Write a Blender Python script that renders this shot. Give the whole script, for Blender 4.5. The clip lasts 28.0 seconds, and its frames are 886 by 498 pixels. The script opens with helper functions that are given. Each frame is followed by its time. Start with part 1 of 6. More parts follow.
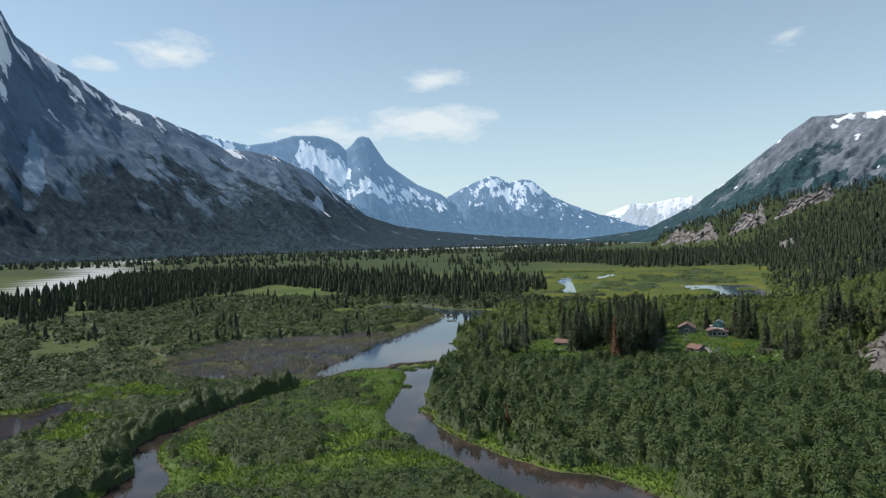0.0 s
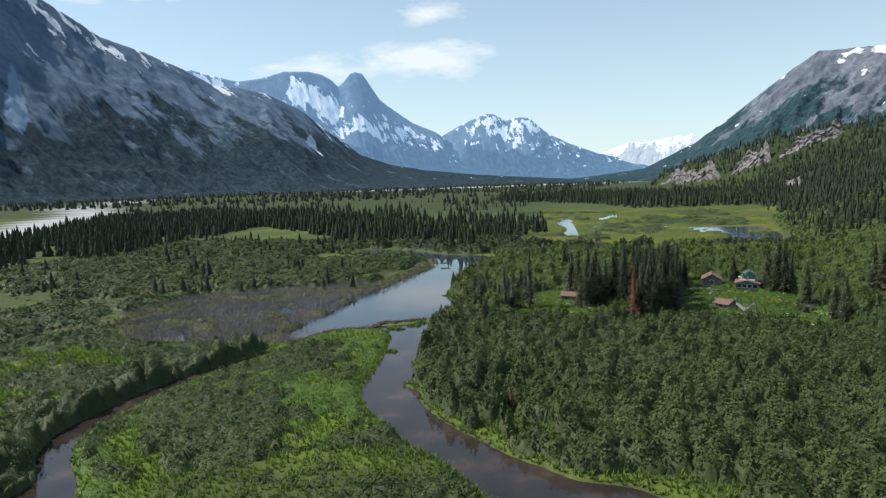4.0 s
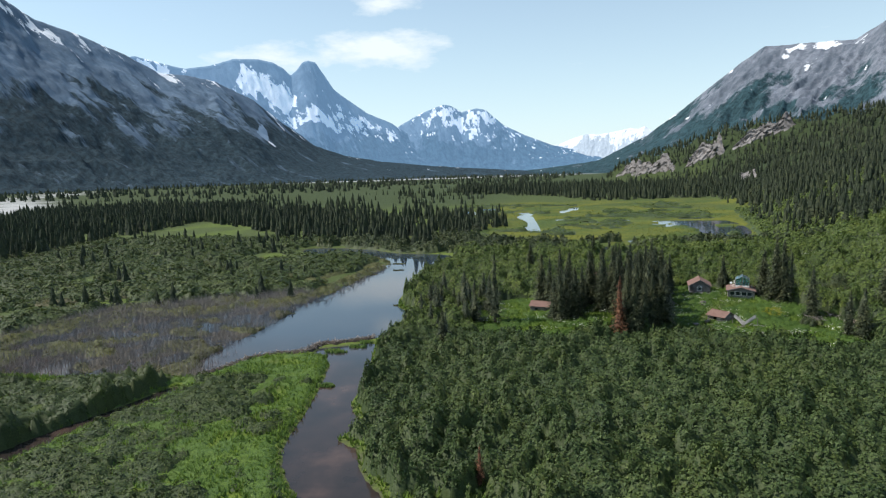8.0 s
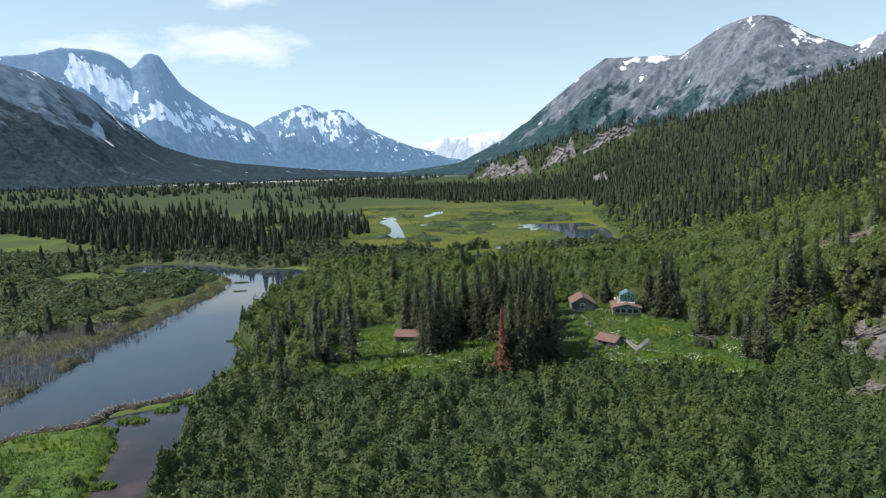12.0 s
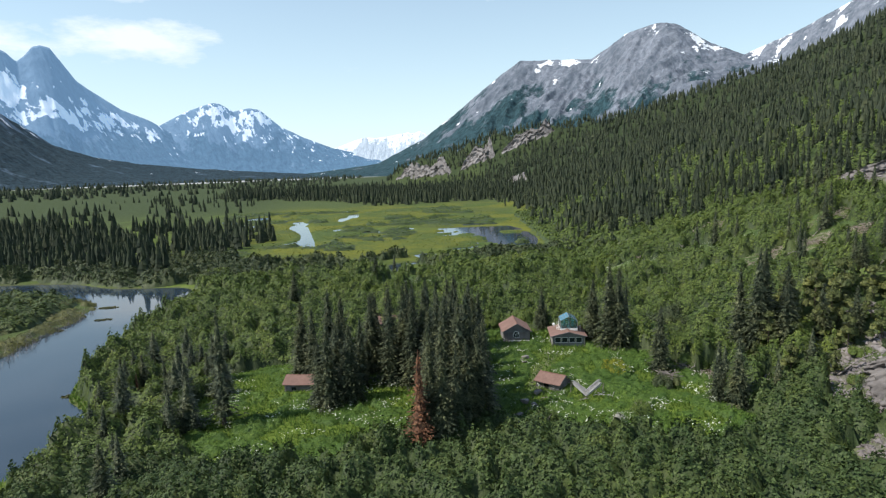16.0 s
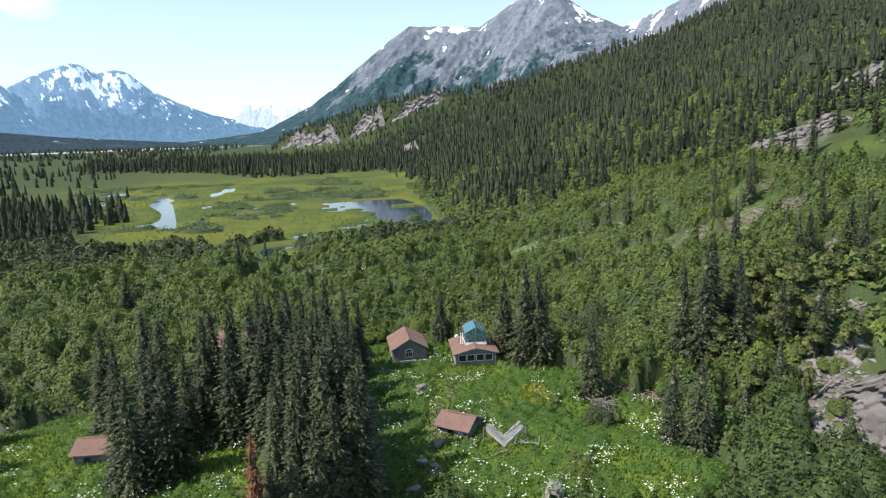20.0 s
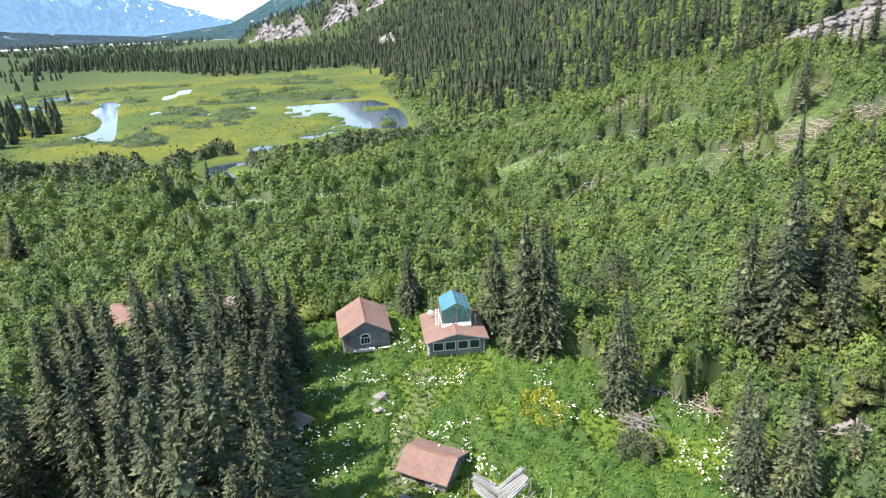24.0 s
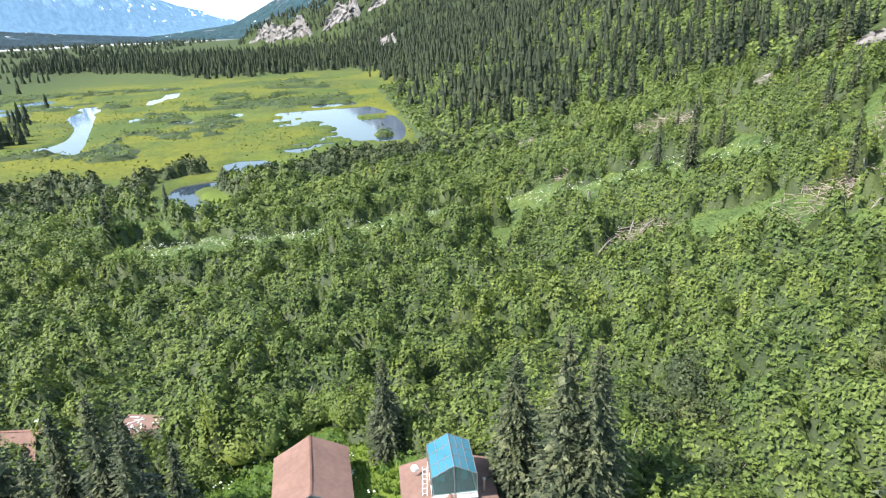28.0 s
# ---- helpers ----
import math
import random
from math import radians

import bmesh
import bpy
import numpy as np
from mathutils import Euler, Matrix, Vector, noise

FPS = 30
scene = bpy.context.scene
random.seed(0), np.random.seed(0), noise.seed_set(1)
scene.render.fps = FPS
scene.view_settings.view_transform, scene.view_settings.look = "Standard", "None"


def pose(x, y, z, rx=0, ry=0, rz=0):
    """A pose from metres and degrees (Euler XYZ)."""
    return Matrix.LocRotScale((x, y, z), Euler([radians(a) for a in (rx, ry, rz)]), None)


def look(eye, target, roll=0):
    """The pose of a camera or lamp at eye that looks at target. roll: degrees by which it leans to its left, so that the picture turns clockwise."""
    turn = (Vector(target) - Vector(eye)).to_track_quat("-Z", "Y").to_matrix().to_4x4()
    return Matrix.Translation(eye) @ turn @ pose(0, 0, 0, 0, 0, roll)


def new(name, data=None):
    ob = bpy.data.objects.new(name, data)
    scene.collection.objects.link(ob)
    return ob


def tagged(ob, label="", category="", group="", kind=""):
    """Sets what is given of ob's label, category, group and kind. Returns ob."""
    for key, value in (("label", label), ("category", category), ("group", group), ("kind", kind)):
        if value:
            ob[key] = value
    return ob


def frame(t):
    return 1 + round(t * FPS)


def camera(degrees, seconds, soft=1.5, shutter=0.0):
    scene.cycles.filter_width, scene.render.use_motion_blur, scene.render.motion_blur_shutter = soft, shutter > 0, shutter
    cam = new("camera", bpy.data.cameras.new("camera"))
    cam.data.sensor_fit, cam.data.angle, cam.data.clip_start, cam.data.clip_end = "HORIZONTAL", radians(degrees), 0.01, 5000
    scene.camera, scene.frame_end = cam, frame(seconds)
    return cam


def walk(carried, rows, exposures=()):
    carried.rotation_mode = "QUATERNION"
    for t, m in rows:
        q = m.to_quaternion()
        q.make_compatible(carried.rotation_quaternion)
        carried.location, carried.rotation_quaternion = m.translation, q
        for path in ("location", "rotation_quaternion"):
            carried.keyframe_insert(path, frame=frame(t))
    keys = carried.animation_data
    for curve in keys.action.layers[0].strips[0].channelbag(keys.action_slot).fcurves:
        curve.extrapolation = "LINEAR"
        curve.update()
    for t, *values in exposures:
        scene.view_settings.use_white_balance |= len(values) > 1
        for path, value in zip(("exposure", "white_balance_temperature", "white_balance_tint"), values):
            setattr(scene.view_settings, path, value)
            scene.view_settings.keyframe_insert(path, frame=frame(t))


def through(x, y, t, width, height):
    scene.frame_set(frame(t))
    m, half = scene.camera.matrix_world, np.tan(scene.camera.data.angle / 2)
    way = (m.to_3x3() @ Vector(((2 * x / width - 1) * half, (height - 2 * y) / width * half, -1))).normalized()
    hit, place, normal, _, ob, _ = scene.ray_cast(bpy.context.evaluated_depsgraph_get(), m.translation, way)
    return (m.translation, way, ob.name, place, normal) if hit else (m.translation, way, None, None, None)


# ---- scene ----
cam = camera(71.9, 28.0, 1.25)
PATH = [
    (0, (9.446, -110.848, 43.387), (8.887, -108.928, 43.357), -1.7),
    (0.5, (8.535, -107.337, 43.346), (7.979, -105.416, 43.289), -1.6),
    (1, (7.633, -103.806, 43.307), (7.08, -101.887, 43.213), -1.6),
    (1.5, (6.723, -100.242, 43.278), (6.171, -98.324, 43.154), -1.7),
    (2, (5.823, -96.647, 43.252), (5.272, -94.73, 43.102), -1.7),
    (2.5, (4.929, -93.026, 43.232), (4.377, -91.111, 43.061), -1.8),
    (3, (4.075, -89.395, 43.215), (3.526, -87.482, 43.02), -1.6),
    (3.5, (3.28, -85.773, 43.207), (2.731, -83.861, 42.996), -1.8),
    (5.5, (0.16, -71.273, 43.213), (-0.383, -69.366, 42.957), -1.7),
    (6, (-0.693, -67.64, 43.22), (-1.235, -65.732, 42.964), -1.7),
    (6.5, (-1.562, -63.974, 43.239), (-2.097, -62.064, 42.984), -1.6),
    (7, (-2.415, -60.28, 43.258), (-2.926, -58.363, 43.002), -1.6),
    (7.5, (-3.207, -56.561, 43.264), (-3.672, -54.633, 43.009), -1.8),
    (8, (-3.884, -52.815, 43.27), (-4.295, -50.875, 43.012), -1.7),
    (8.5, (-4.385, -49.037, 43.277), (-4.743, -47.086, 43.019), -1.8),
    (9, (-4.751, -45.23, 43.286), (-5.054, -43.27, 43.029), -1.8),
    (9.5, (-5.014, -41.392, 43.297), (-5.261, -39.424, 43.038), -1.7),
    (10, (-5.186, -37.531, 43.308), (-5.379, -35.558, 43.049), -1.7),
    (10.5, (-5.273, -33.653, 43.314), (-5.413, -31.675, 43.053), -1.6),
    (11, (-5.296, -29.763, 43.324), (-5.38, -27.782, 43.062), -1.7),
    (11.5, (-5.267, -25.866, 43.362), (-5.295, -23.884, 43.099), -1.6),
    (12, (-5.144, -22.022, 43.402), (-5.119, -20.039, 43.138), -1.6),
    (12.5, (-4.878, -18.288, 43.422), (-4.8, -16.307, 43.159), -1.5),
    (14.5, (-3.009, -3.778, 43.452), (-2.818, -1.805, 43.186), -1.6),
    (15, (-2.406, -0.161, 43.452), (-2.201, 1.811, 43.184), -1.7),
    (15.5, (-1.707, 3.469, 43.446), (-1.466, 5.436, 43.178), -1.6),
    (16, (-0.928, 7.099, 43.433), (-0.646, 9.061, 43.164), -1.7),
    (16.5, (-0.084, 10.721, 43.384), (0.242, 12.675, 43.114), -1.6),
    (17, (0.803, 14.361, 43.332), (1.172, 16.308, 43.06), -1.6),
    (17.5, (1.711, 18.05, 43.292), (2.123, 19.988, 43.02), -1.6),
    (18, (2.71, 21.801, 43.25), (3.165, 23.729, 42.977), -1.6),
    (18.5, (3.843, 25.642, 43.196), (4.339, 27.559, 42.921), -1.7),
    (19, (5.121, 29.537, 43.141), (5.659, 31.443, 42.864), -1.7),
    (19.5, (6.514, 33.469, 43.107), (7.093, 35.358, 42.797), -1.6),
    (20, (7.964, 37.319, 43.07), (8.575, 39.186, 42.692), -1.6),
    (20.5, (9.443, 40.98, 43.008), (10.084, 42.819, 42.553), -1.5),
    (21, (10.906, 44.524, 42.946), (11.555, 46.339, 42.413), -1.7),
    (21.5, (12.375, 48.031, 42.895), (13.018, 49.824, 42.287), -1.7),
    (23.5, (18.185, 62.18, 42.778), (18.808, 63.947, 42.078), -2.2),
    (24, (19.521, 65.559, 42.761), (20.144, 67.326, 42.061), -2.3),
    (24.5, (20.841, 68.831, 42.736), (21.465, 70.598, 42.037), -2.3),
    (25, (22.228, 72.096, 42.703), (22.852, 73.863, 42.004), -2.3),
    (25.5, (23.59, 75.394, 42.675), (24.214, 77.161, 41.975), -2.3),
    (26, (24.951, 78.676, 42.663), (25.575, 80.443, 41.964), -2.3),
    (26.5, (26.293, 81.942, 42.672), (26.917, 83.708, 41.973), -2.3),
    (27, (27.596, 85.182, 42.692), (28.22, 86.949, 41.993), -2.3),
    (27.5, (28.847, 88.385, 42.69), (29.469, 90.153, 41.992), -2.2),
    (28, (30.058, 91.59, 42.691), (30.671, 93.361, 41.993), -2.2),
]
walk(cam, [(t, look(eye, target, roll)) for t, eye, target, roll in PATH], [(0, -0.06), (3, 0.08), (5.5, 0.17), (8, 0.2), (12, 0.22), (17, 0.31), (19.2, 0.42), (20.5, 0.72), (21, 0.98), (21.5, 1.1), (23.5, 1.35), (28, 1.38)])

# ---- world and sun ----
SUN_FROM = Vector((-0.62, -0.02, 0.78)).normalized()
world = bpy.data.worlds.new("sky")
scene.world = world
world.use_nodes = True
wn, wl = world.node_tree.nodes, world.node_tree.links
wn.clear()
w_out = wn.new("ShaderNodeOutputWorld")
w_bg = wn.new("ShaderNodeBackground")
w_bg.inputs["Strength"].default_value = 0.125
w_sky = wn.new("ShaderNodeTexSky")
w_sky.sky_type = "NISHITA"
w_sky.sun_disc = False
w_sky.sun_elevation = math.asin(SUN_FROM.z)
w_sky.sun_rotation = math.atan2(SUN_FROM.x, SUN_FROM.y)
w_sky.altitude = 300
w_sky.dust_density = 0.5
w_sky.ozone_density = 1.6
w_sky.air_density = 1.0
wl.new(w_bg.outputs[0], w_out.inputs[0])


def wmath(op, a, b=None):
    n = wn.new("ShaderNodeMath")
    n.operation = op
    for i, v in enumerate((a, b)):
        if v is None:
            continue
        if isinstance(v, (int, float)):
            n.inputs[i].default_value = v
        else:
            wl.new(v, n.inputs[i])
    return n.outputs[0]


# thin fair-weather clouds: soft banks torn by noise
w_tc = wn.new("ShaderNodeTexCoord")
w_map = wn.new("ShaderNodeMapping")
w_map.inputs["Scale"].default_value = (9, 9, 26)
wl.new(w_tc.outputs["Generated"], w_map.inputs["Vector"])
w_no = wn.new("ShaderNodeTexNoise")
w_no.inputs["Scale"].default_value = 1.6
w_no.inputs["Detail"].default_value = 7
w_no.inputs["Roughness"].default_value = 0.6
wl.new(w_map.outputs[0], w_no.inputs["Vector"])
cover = None
for az, el, wide, tall, thick in ((-39.8, 16.2, 5.2, 2.2, 1.0), (-45.0, 15.0, 3.0, 1.2, 0.6), (-16.5, 14.6, 6.4, 1.5, 0.85), (-17.0, 10.7, 10.5, 2.7, 1.05), (-26.5, 10.0, 8.0, 1.7, 0.9), (13.6, 15.4, 3.2, 1.3, 0.75)):
    a, e = radians(az), radians(el)
    w_sub = wn.new("ShaderNodeVectorMath")
    w_sub.operation = "SUBTRACT"
    wl.new(w_tc.outputs["Generated"], w_sub.inputs[0])
    w_sub.inputs[1].default_value = (math.sin(a) * math.cos(e), math.cos(a) * math.cos(e), math.sin(e))
    w_rot = wn.new("ShaderNodeMapping")
    w_rot.inputs["Rotation"].default_value = (0, 0, a)
    wl.new(w_sub.outputs[0], w_rot.inputs["Vector"])
    w_scl = wn.new("ShaderNodeVectorMath")
    w_scl.operation = "MULTIPLY"
    w_scl.inputs[1].default_value = (1 / radians(wide), 2, 1 / radians(tall))
    wl.new(w_rot.outputs[0], w_scl.inputs[0])
    w_len = wn.new("ShaderNodeVectorMath")
    w_len.operation = "LENGTH"
    wl.new(w_scl.outputs[0], w_len.inputs[0])
    bank = wmath("MULTIPLY", wmath("MAXIMUM", wmath("SUBTRACT", 1.0, w_len.outputs["Value"]), 0.0), thick)
    cover = bank if cover is None else wmath("MAXIMUM", cover, bank)
w_torn = wmath("MULTIPLY", wmath("MAXIMUM", wmath("SUBTRACT", wmath("ADD", w_no.outputs["Fac"], wmath("MULTIPLY", cover, 0.62)), 0.70), 0.0), 2.6)
# the air whitens towards the horizon
w_sep = wn.new("ShaderNodeSeparateXYZ")
wl.new(w_tc.outputs["Generated"], w_sep.inputs[0])
w_low = wmath("ADD", 0.10, wmath("MULTIPLY", wmath("POWER", 2.718, wmath("MULTIPLY", wmath("MAXIMUM", w_sep.outputs["Z"], 0.0), -4.2)), 0.70))
w_fac = wmath("MINIMUM", w_torn, 0.88)
w_air = wn.new("ShaderNodeMix")
w_air.data_type = "RGBA"
w_air.inputs["B"].default_value = (5.7, 6.95, 7.5, 1)
wl.new(w_low, w_air.inputs["Factor"])
w_mix = wn.new("ShaderNodeMix")
w_mix.data_type = "RGBA"
w_mix.inputs["B"].default_value = (6.7, 7.3, 7.6, 1)
wl.new(w_fac, w_mix.inputs["Factor"])
w_tint = wn.new("ShaderNodeMix")
w_tint.data_type, w_tint.blend_type = "RGBA", "MULTIPLY"
w_tint.inputs["Factor"].default_value = 1.0
w_tint.inputs["B"].default_value = (0.99, 1.07, 1.03, 1)
wl.new(w_sky.outputs[0], w_tint.inputs["A"])
wl.new(w_tint.outputs["Result"], w_air.inputs["A"])
wl.new(w_air.outputs["Result"], w_mix.inputs["A"])
wl.new(w_mix.outputs["Result"], w_bg.inputs["Color"])

sun = new("sun", bpy.data.lights.new("sun", "SUN"))
sun.data.energy, sun.data.angle, sun.data.color = 4.3, radians(0.53), (1.0, 0.95, 0.87)
sun.matrix_world = look((0, 0, 0), -SUN_FROM)
scene.view_settings.exposure = 0.0


# ---- noise on arrays ----
RNG = np.random.RandomState(7)
LATTICE = RNG.rand(256, 256)


def vnoise(x, y):
    x, y = np.asarray(x, float), np.asarray(y, float)
    i, j = np.floor(x).astype(int), np.floor(y).astype(int)
    u, v = x - i, y - j
    u, v = u * u * (3 - 2 * u), v * v * (3 - 2 * v)
    a, b = LATTICE[i % 256, j % 256], LATTICE[(i + 1) % 256, j % 256]
    c, d = LATTICE[i % 256, (j + 1) % 256], LATTICE[(i + 1) % 256, (j + 1) % 256]
    return (a * (1 - u) + b * u) * (1 - v) + (c * (1 - u) + d * u) * v


def fbm(x, y, octaves=4, gain=0.5):
    total, amp, norm = 0, 1.0, 0.0
    for k in range(octaves):
        total = total + amp * vnoise(x * 2**k + 17.3 * k, y * 2**k + 5.1 * k)
        norm += amp
        amp *= gain
    return total / norm


def ridged(x, y, octaves=4, gain=0.55):
    total, amp, norm = 0, 1.0, 0.0
    for k in range(octaves):
        n = 1 - np.abs(2 * vnoise(x * 2**k + 31.7 * k, y * 2**k + 9.2 * k) - 1)
        total = total + amp * n * n
        norm += amp
        amp *= gain
    return total / norm


def smooth(a, b, v):
    t = np.clip((np.asarray(v, float) - a) / (b - a), 0, 1)
    return t * t * (3 - 2 * t)


# ---- plan of the valley ----
def curve_through(points, step=2.0, closed=False):
    """A rounded line through a few points of the plan."""
    p = [np.array(q, float) for q in points]
    n, out = len(p), []
    for k in range(n if closed else n - 1):
        a, b, c, d = (p[(k + o) % n] if closed else p[min(max(k + o, 0), n - 1)] for o in (-1, 0, 1, 2))
        steps = max(2, int(np.linalg.norm(c - b) / step))
        for s in range(steps):
            t = s / steps
            out.append(0.5 * (2 * b + (c - a) * t + (2 * a - 5 * b + 4 * c - d) * t * t + (3 * b - a - 3 * c + d) * t**3))
    if not closed:
        out.append(p[-1])
    return np.array(out)


def away_from(x, y, line, closed=False):
    """Distance from a line of the plan."""
    best = np.full(np.shape(x), 1e9)
    pts = np.vstack([line, line[:1]]) if closed else line
    for (ax, ay), (bx, by) in zip(pts[:-1], pts[1:]):
        dx, dy = bx - ax, by - ay
        t = np.clip(((x - ax) * dx + (y - ay) * dy) / (dx * dx + dy * dy + 1e-9), 0, 1)
        best = np.minimum(best, (x - ax - t * dx) ** 2 + (y - ay - t * dy) ** 2)
    return np.sqrt(best)


def inside(x, y, poly):
    hit = np.zeros(np.shape(x), bool)
    n = len(poly)
    for k in range(n):
        (ax, ay), (bx, by) = poly[k], poly[(k + 1) % n]
        if ay == by:
            continue
        hit ^= ((ay > y) != (by > y)) & (x < (bx - ax) * (y - ay) / (by - ay) + ax)
    return hit


CREEK = curve_through([(-58, 74), (-53.5, 57), (-50.5, 42), (-49, 33), (-44.5, 24), (-36, 14.5), (-30, 8.5), (-24, 4.5), (-18.5, -0.5), (-14, -5), (-8, -10), (4, -19), (20, -30), (40, -38),
                       (46, -26), (24, -14), (13, -4), (5, 1.5), (-3, 2), (-8, 5), (-13, 7.5), (-20, 13), (-27, 18.5), (-34, 26.5), (-37, 33.5), (-41.5, 36), (-40, 43), (-44.5, 51), (-46, 65), (-50, 80), (-53, 91), (-59, 88), (-64.5, 85), (-65, 79.5), (-62, 78)], 2.5, True)
POND = curve_through([(-55, 94), (-61, 90), (-66, 87), (-67, 81), (-73, 78.5), (-78, 74), (-83, 61.5), (-96, 61), (-110, 58), (-131, 58.5), (-147, 70), (-152, 92), (-146, 112), (-124, 116), (-104, 128), (-92, 140),
                      (-89.5, 163), (-88, 186), (-87, 208), (-91, 226), (-112, 243), (-146, 256), (-150, 276), (-118, 272), (-93, 255), (-69, 251), (-60, 238), (-59, 221), (-63, 184), (-62, 150), (-58, 131), (-52, 124), (-50, 110), (-53, 99)], 4, True)
CHANNEL = curve_through([(-72, -60), (-73, -34), (-76, -20), (-86.5, -10), (-91.5, 0), (-92.5, 14), (-91.5, 28), (-87, 42), (-84, 54)], 3)
LEFT_POOL = curve_through([(-154, 10), (-144, 16), (-146, 26), (-140, 26), (-131, 11), (-129, 2), (-126, -8), (-136, -4), (-156, 0)], 3, True)
WHITE_POOL = curve_through([(-46, 380), (-36, 387), (-38, 431), (-52, 488), (-44, 494), (-38, 490), (-33, 451), (-24, 360), (-30, 361)], 8, True)
LAGOON = curve_through([(48, 400), (57, 428), (75, 448), (101, 457), (110, 410), (109, 382), (103, 345), (90, 315), (71, 311), (50, 318), (54, 334), (70, 345), (68, 364), (54, 386)], 8, True)
BROOK = curve_through([(24, 246), (20, 256), (16, 270), (18, 279), (26, 280), (35, 284), (33, 296), (31, 306), (38, 307), (43, 296), (46, 287)], 5)
GREY_RIVER = curve_through([(-560, 400), (-745, 560), (-800, 660), (-1010, 900), (-1250, 1080), (-1400, 1300), (-1500, 1500), (-1750, 1800)], 60)
FAR_RIVER = curve_through([(-2400, 2900), (-1600, 2850), (-1000, 2800), (-500, 3000), (-100, 3300), (200, 3900), (60, 4700)], 120)
SLOUGHS = [curve_through(q, 10) for q in ([(-130, 575), (-113, 570), (-98, 535), (-83, 517), (-78, 505)], [(-95, 586), (-79, 590)], [(-74, 541), (-53, 538), (-40, 500)], [(-12, 530), (-9, 548), (0, 570), (-2, 590)], [(-12, 451), (-7, 452)], [(18, 483), (26, 481)], [(-30, 640), (-5, 636)], [(-52, 620), (-44, 622)], [(8, 424), (12, 423)], [(30, 440), (36, 438)])]


GRASS_PATCHES = [np.array(q, float) for q in (
    [(-27, 27), (-19, 25), (-9, 19), (2, 15), (15, 8), (18, -3), (4, -1), (-8, 3), (-18, 10), (-26, 18)],
    [(-68, 33), (-52, 36), (-48, 26), (-38, 13), (-30, 4), (-40, -2), (-50, 6), (-60, 14)],
    [(-67, 79), (-58, 73), (-54, 56), (-51, 42), (-57, 40), (-63, 55), (-72, 70)],
    [(-84, -2), (-74, -16), (-66, -24), (-62, -16), (-74, 2), (-82, 14)],
    [(-150, 44), (-120, 50), (-108, 40), (-118, 26), (-140, 32)],
    [(-130, 22), (-112, 18), (-104, 2), (-116, -6), (-126, 4)])]


def wandering(x, y, poly, reach=9.0):
    """Within a patch whose edge wanders."""
    return inside(x + reach * (fbm(x / 7, y / 7, 2) - 0.5) * 2, y + reach * (fbm(x / 7 + 9, y / 7 + 4, 2) - 0.5) * 2, poly)


HERB_BANDS = [(curve_through(q, 4), w) for q, w in (([(14, 212), (30, 207), (45, 202), (60, 203), (78, 207), (90, 199), (98, 188), (115, 174.5)], 7.5), ([(-22, 231), (0, 238), (20, 228)], 5), ([(65, 175), (81, 193), (94, 190)], 4.5),
              ([(95, 158), (107, 149), (117, 149.5), (127, 151)], 5), ([(-14, 270), (10, 255), (24, 240)], 6), ([(43, 187), (30, 180), (12, 190)], 4), ([(106, 141), (124, 158), (140, 170)], 4))]


def herb_band(x, y):
    """Open strips of light green herbs between the shrubs of the slope."""
    x, y = np.asarray(x, float), np.asarray(y, float)
    out = smooth(0.60, 0.72, fbm(x / 17 + 40, y / 11, 4)) * 0.4
    ragged = 16 * (fbm(x / 6, y / 6, 3) - 0.5)
    for line, wide in HERB_BANDS:
        out = np.maximum(out, smooth(wide * 1.3, wide * 0.5, away_from(x, y, line) + ragged))
    return out * (y > 110) * (y < 275) * (x > -45) * (x < 175)


def foot_x(y):
    return np.interp(y, [-600, 0, 100, 200, 300, 500, 1000, 1230, 1450, 1700, 2000, 2600, 5000], [40, 54, 62, 80, 106, 140, 205, 232, 170, 85, 160, 500, 1400])


def water_gap(x, y):
    """How far a place lies from the nearest water; negative within it."""
    x, y = np.asarray(x, float), np.asarray(y, float)
    gap = np.full(x.shape, 60.0)
    for poly in (CREEK, POND, LEFT_POOL, WHITE_POOL, LAGOON):
        lo, hi = poly.min(0) - 40, poly.max(0) + 40
        near = (x > lo[0]) & (x < hi[0]) & (y > lo[1]) & (y < hi[1])
        if near.any():
            d = away_from(x[near], y[near], poly, True)
            if poly is LAGOON or poly is WHITE_POOL:
                d = d - (smooth(0.50, 0.57, fbm(x[near] / 17 + 3, y[near] / 8, 3)) * 18 if poly is LAGOON else 0)
            gap[near] = np.minimum(gap[near], np.where(inside(x[near], y[near], poly), -d, np.abs(d)))
    wide = np.interp(y, [-60, -20, 0, 50], [5.5, 5.0, 3.2, 1.6])
    for line, half in ((CHANNEL, wide), (BROOK, 3.4)) + tuple((s, 4.6) for s in SLOUGHS):
        lo, hi = line.min(0) - 90, line.max(0) + 90
        near = (x > lo[0]) & (x < hi[0]) & (y > lo[1]) & (y < hi[1])
        if near.any():
            h = half[near] if isinstance(half, np.ndarray) else half
            gap[near] = np.minimum(gap[near], away_from(x[near], y[near], line) - h)
    return gap


REED_BED = np.array([(-82, 63), (-90, 72), (-90, 88), (-89, 105), (-90, 125), (-91, 150), (-104, 152), (-128, 136), (-156, 118), (-160, 85), (-146, 66), (-131, 57), (-104, 58)], float)


CLEARING = np.array([(-31, 106), (-23, 95), (-8, 92), (6, 92), (20, 97), (30, 90), (46, 83), (59, 88), (62, 105), (56, 119), (46, 130), (36, 142), (22, 142), (14, 133), (0, 126), (-8, 136), (-20, 139), (-31, 137)], float)


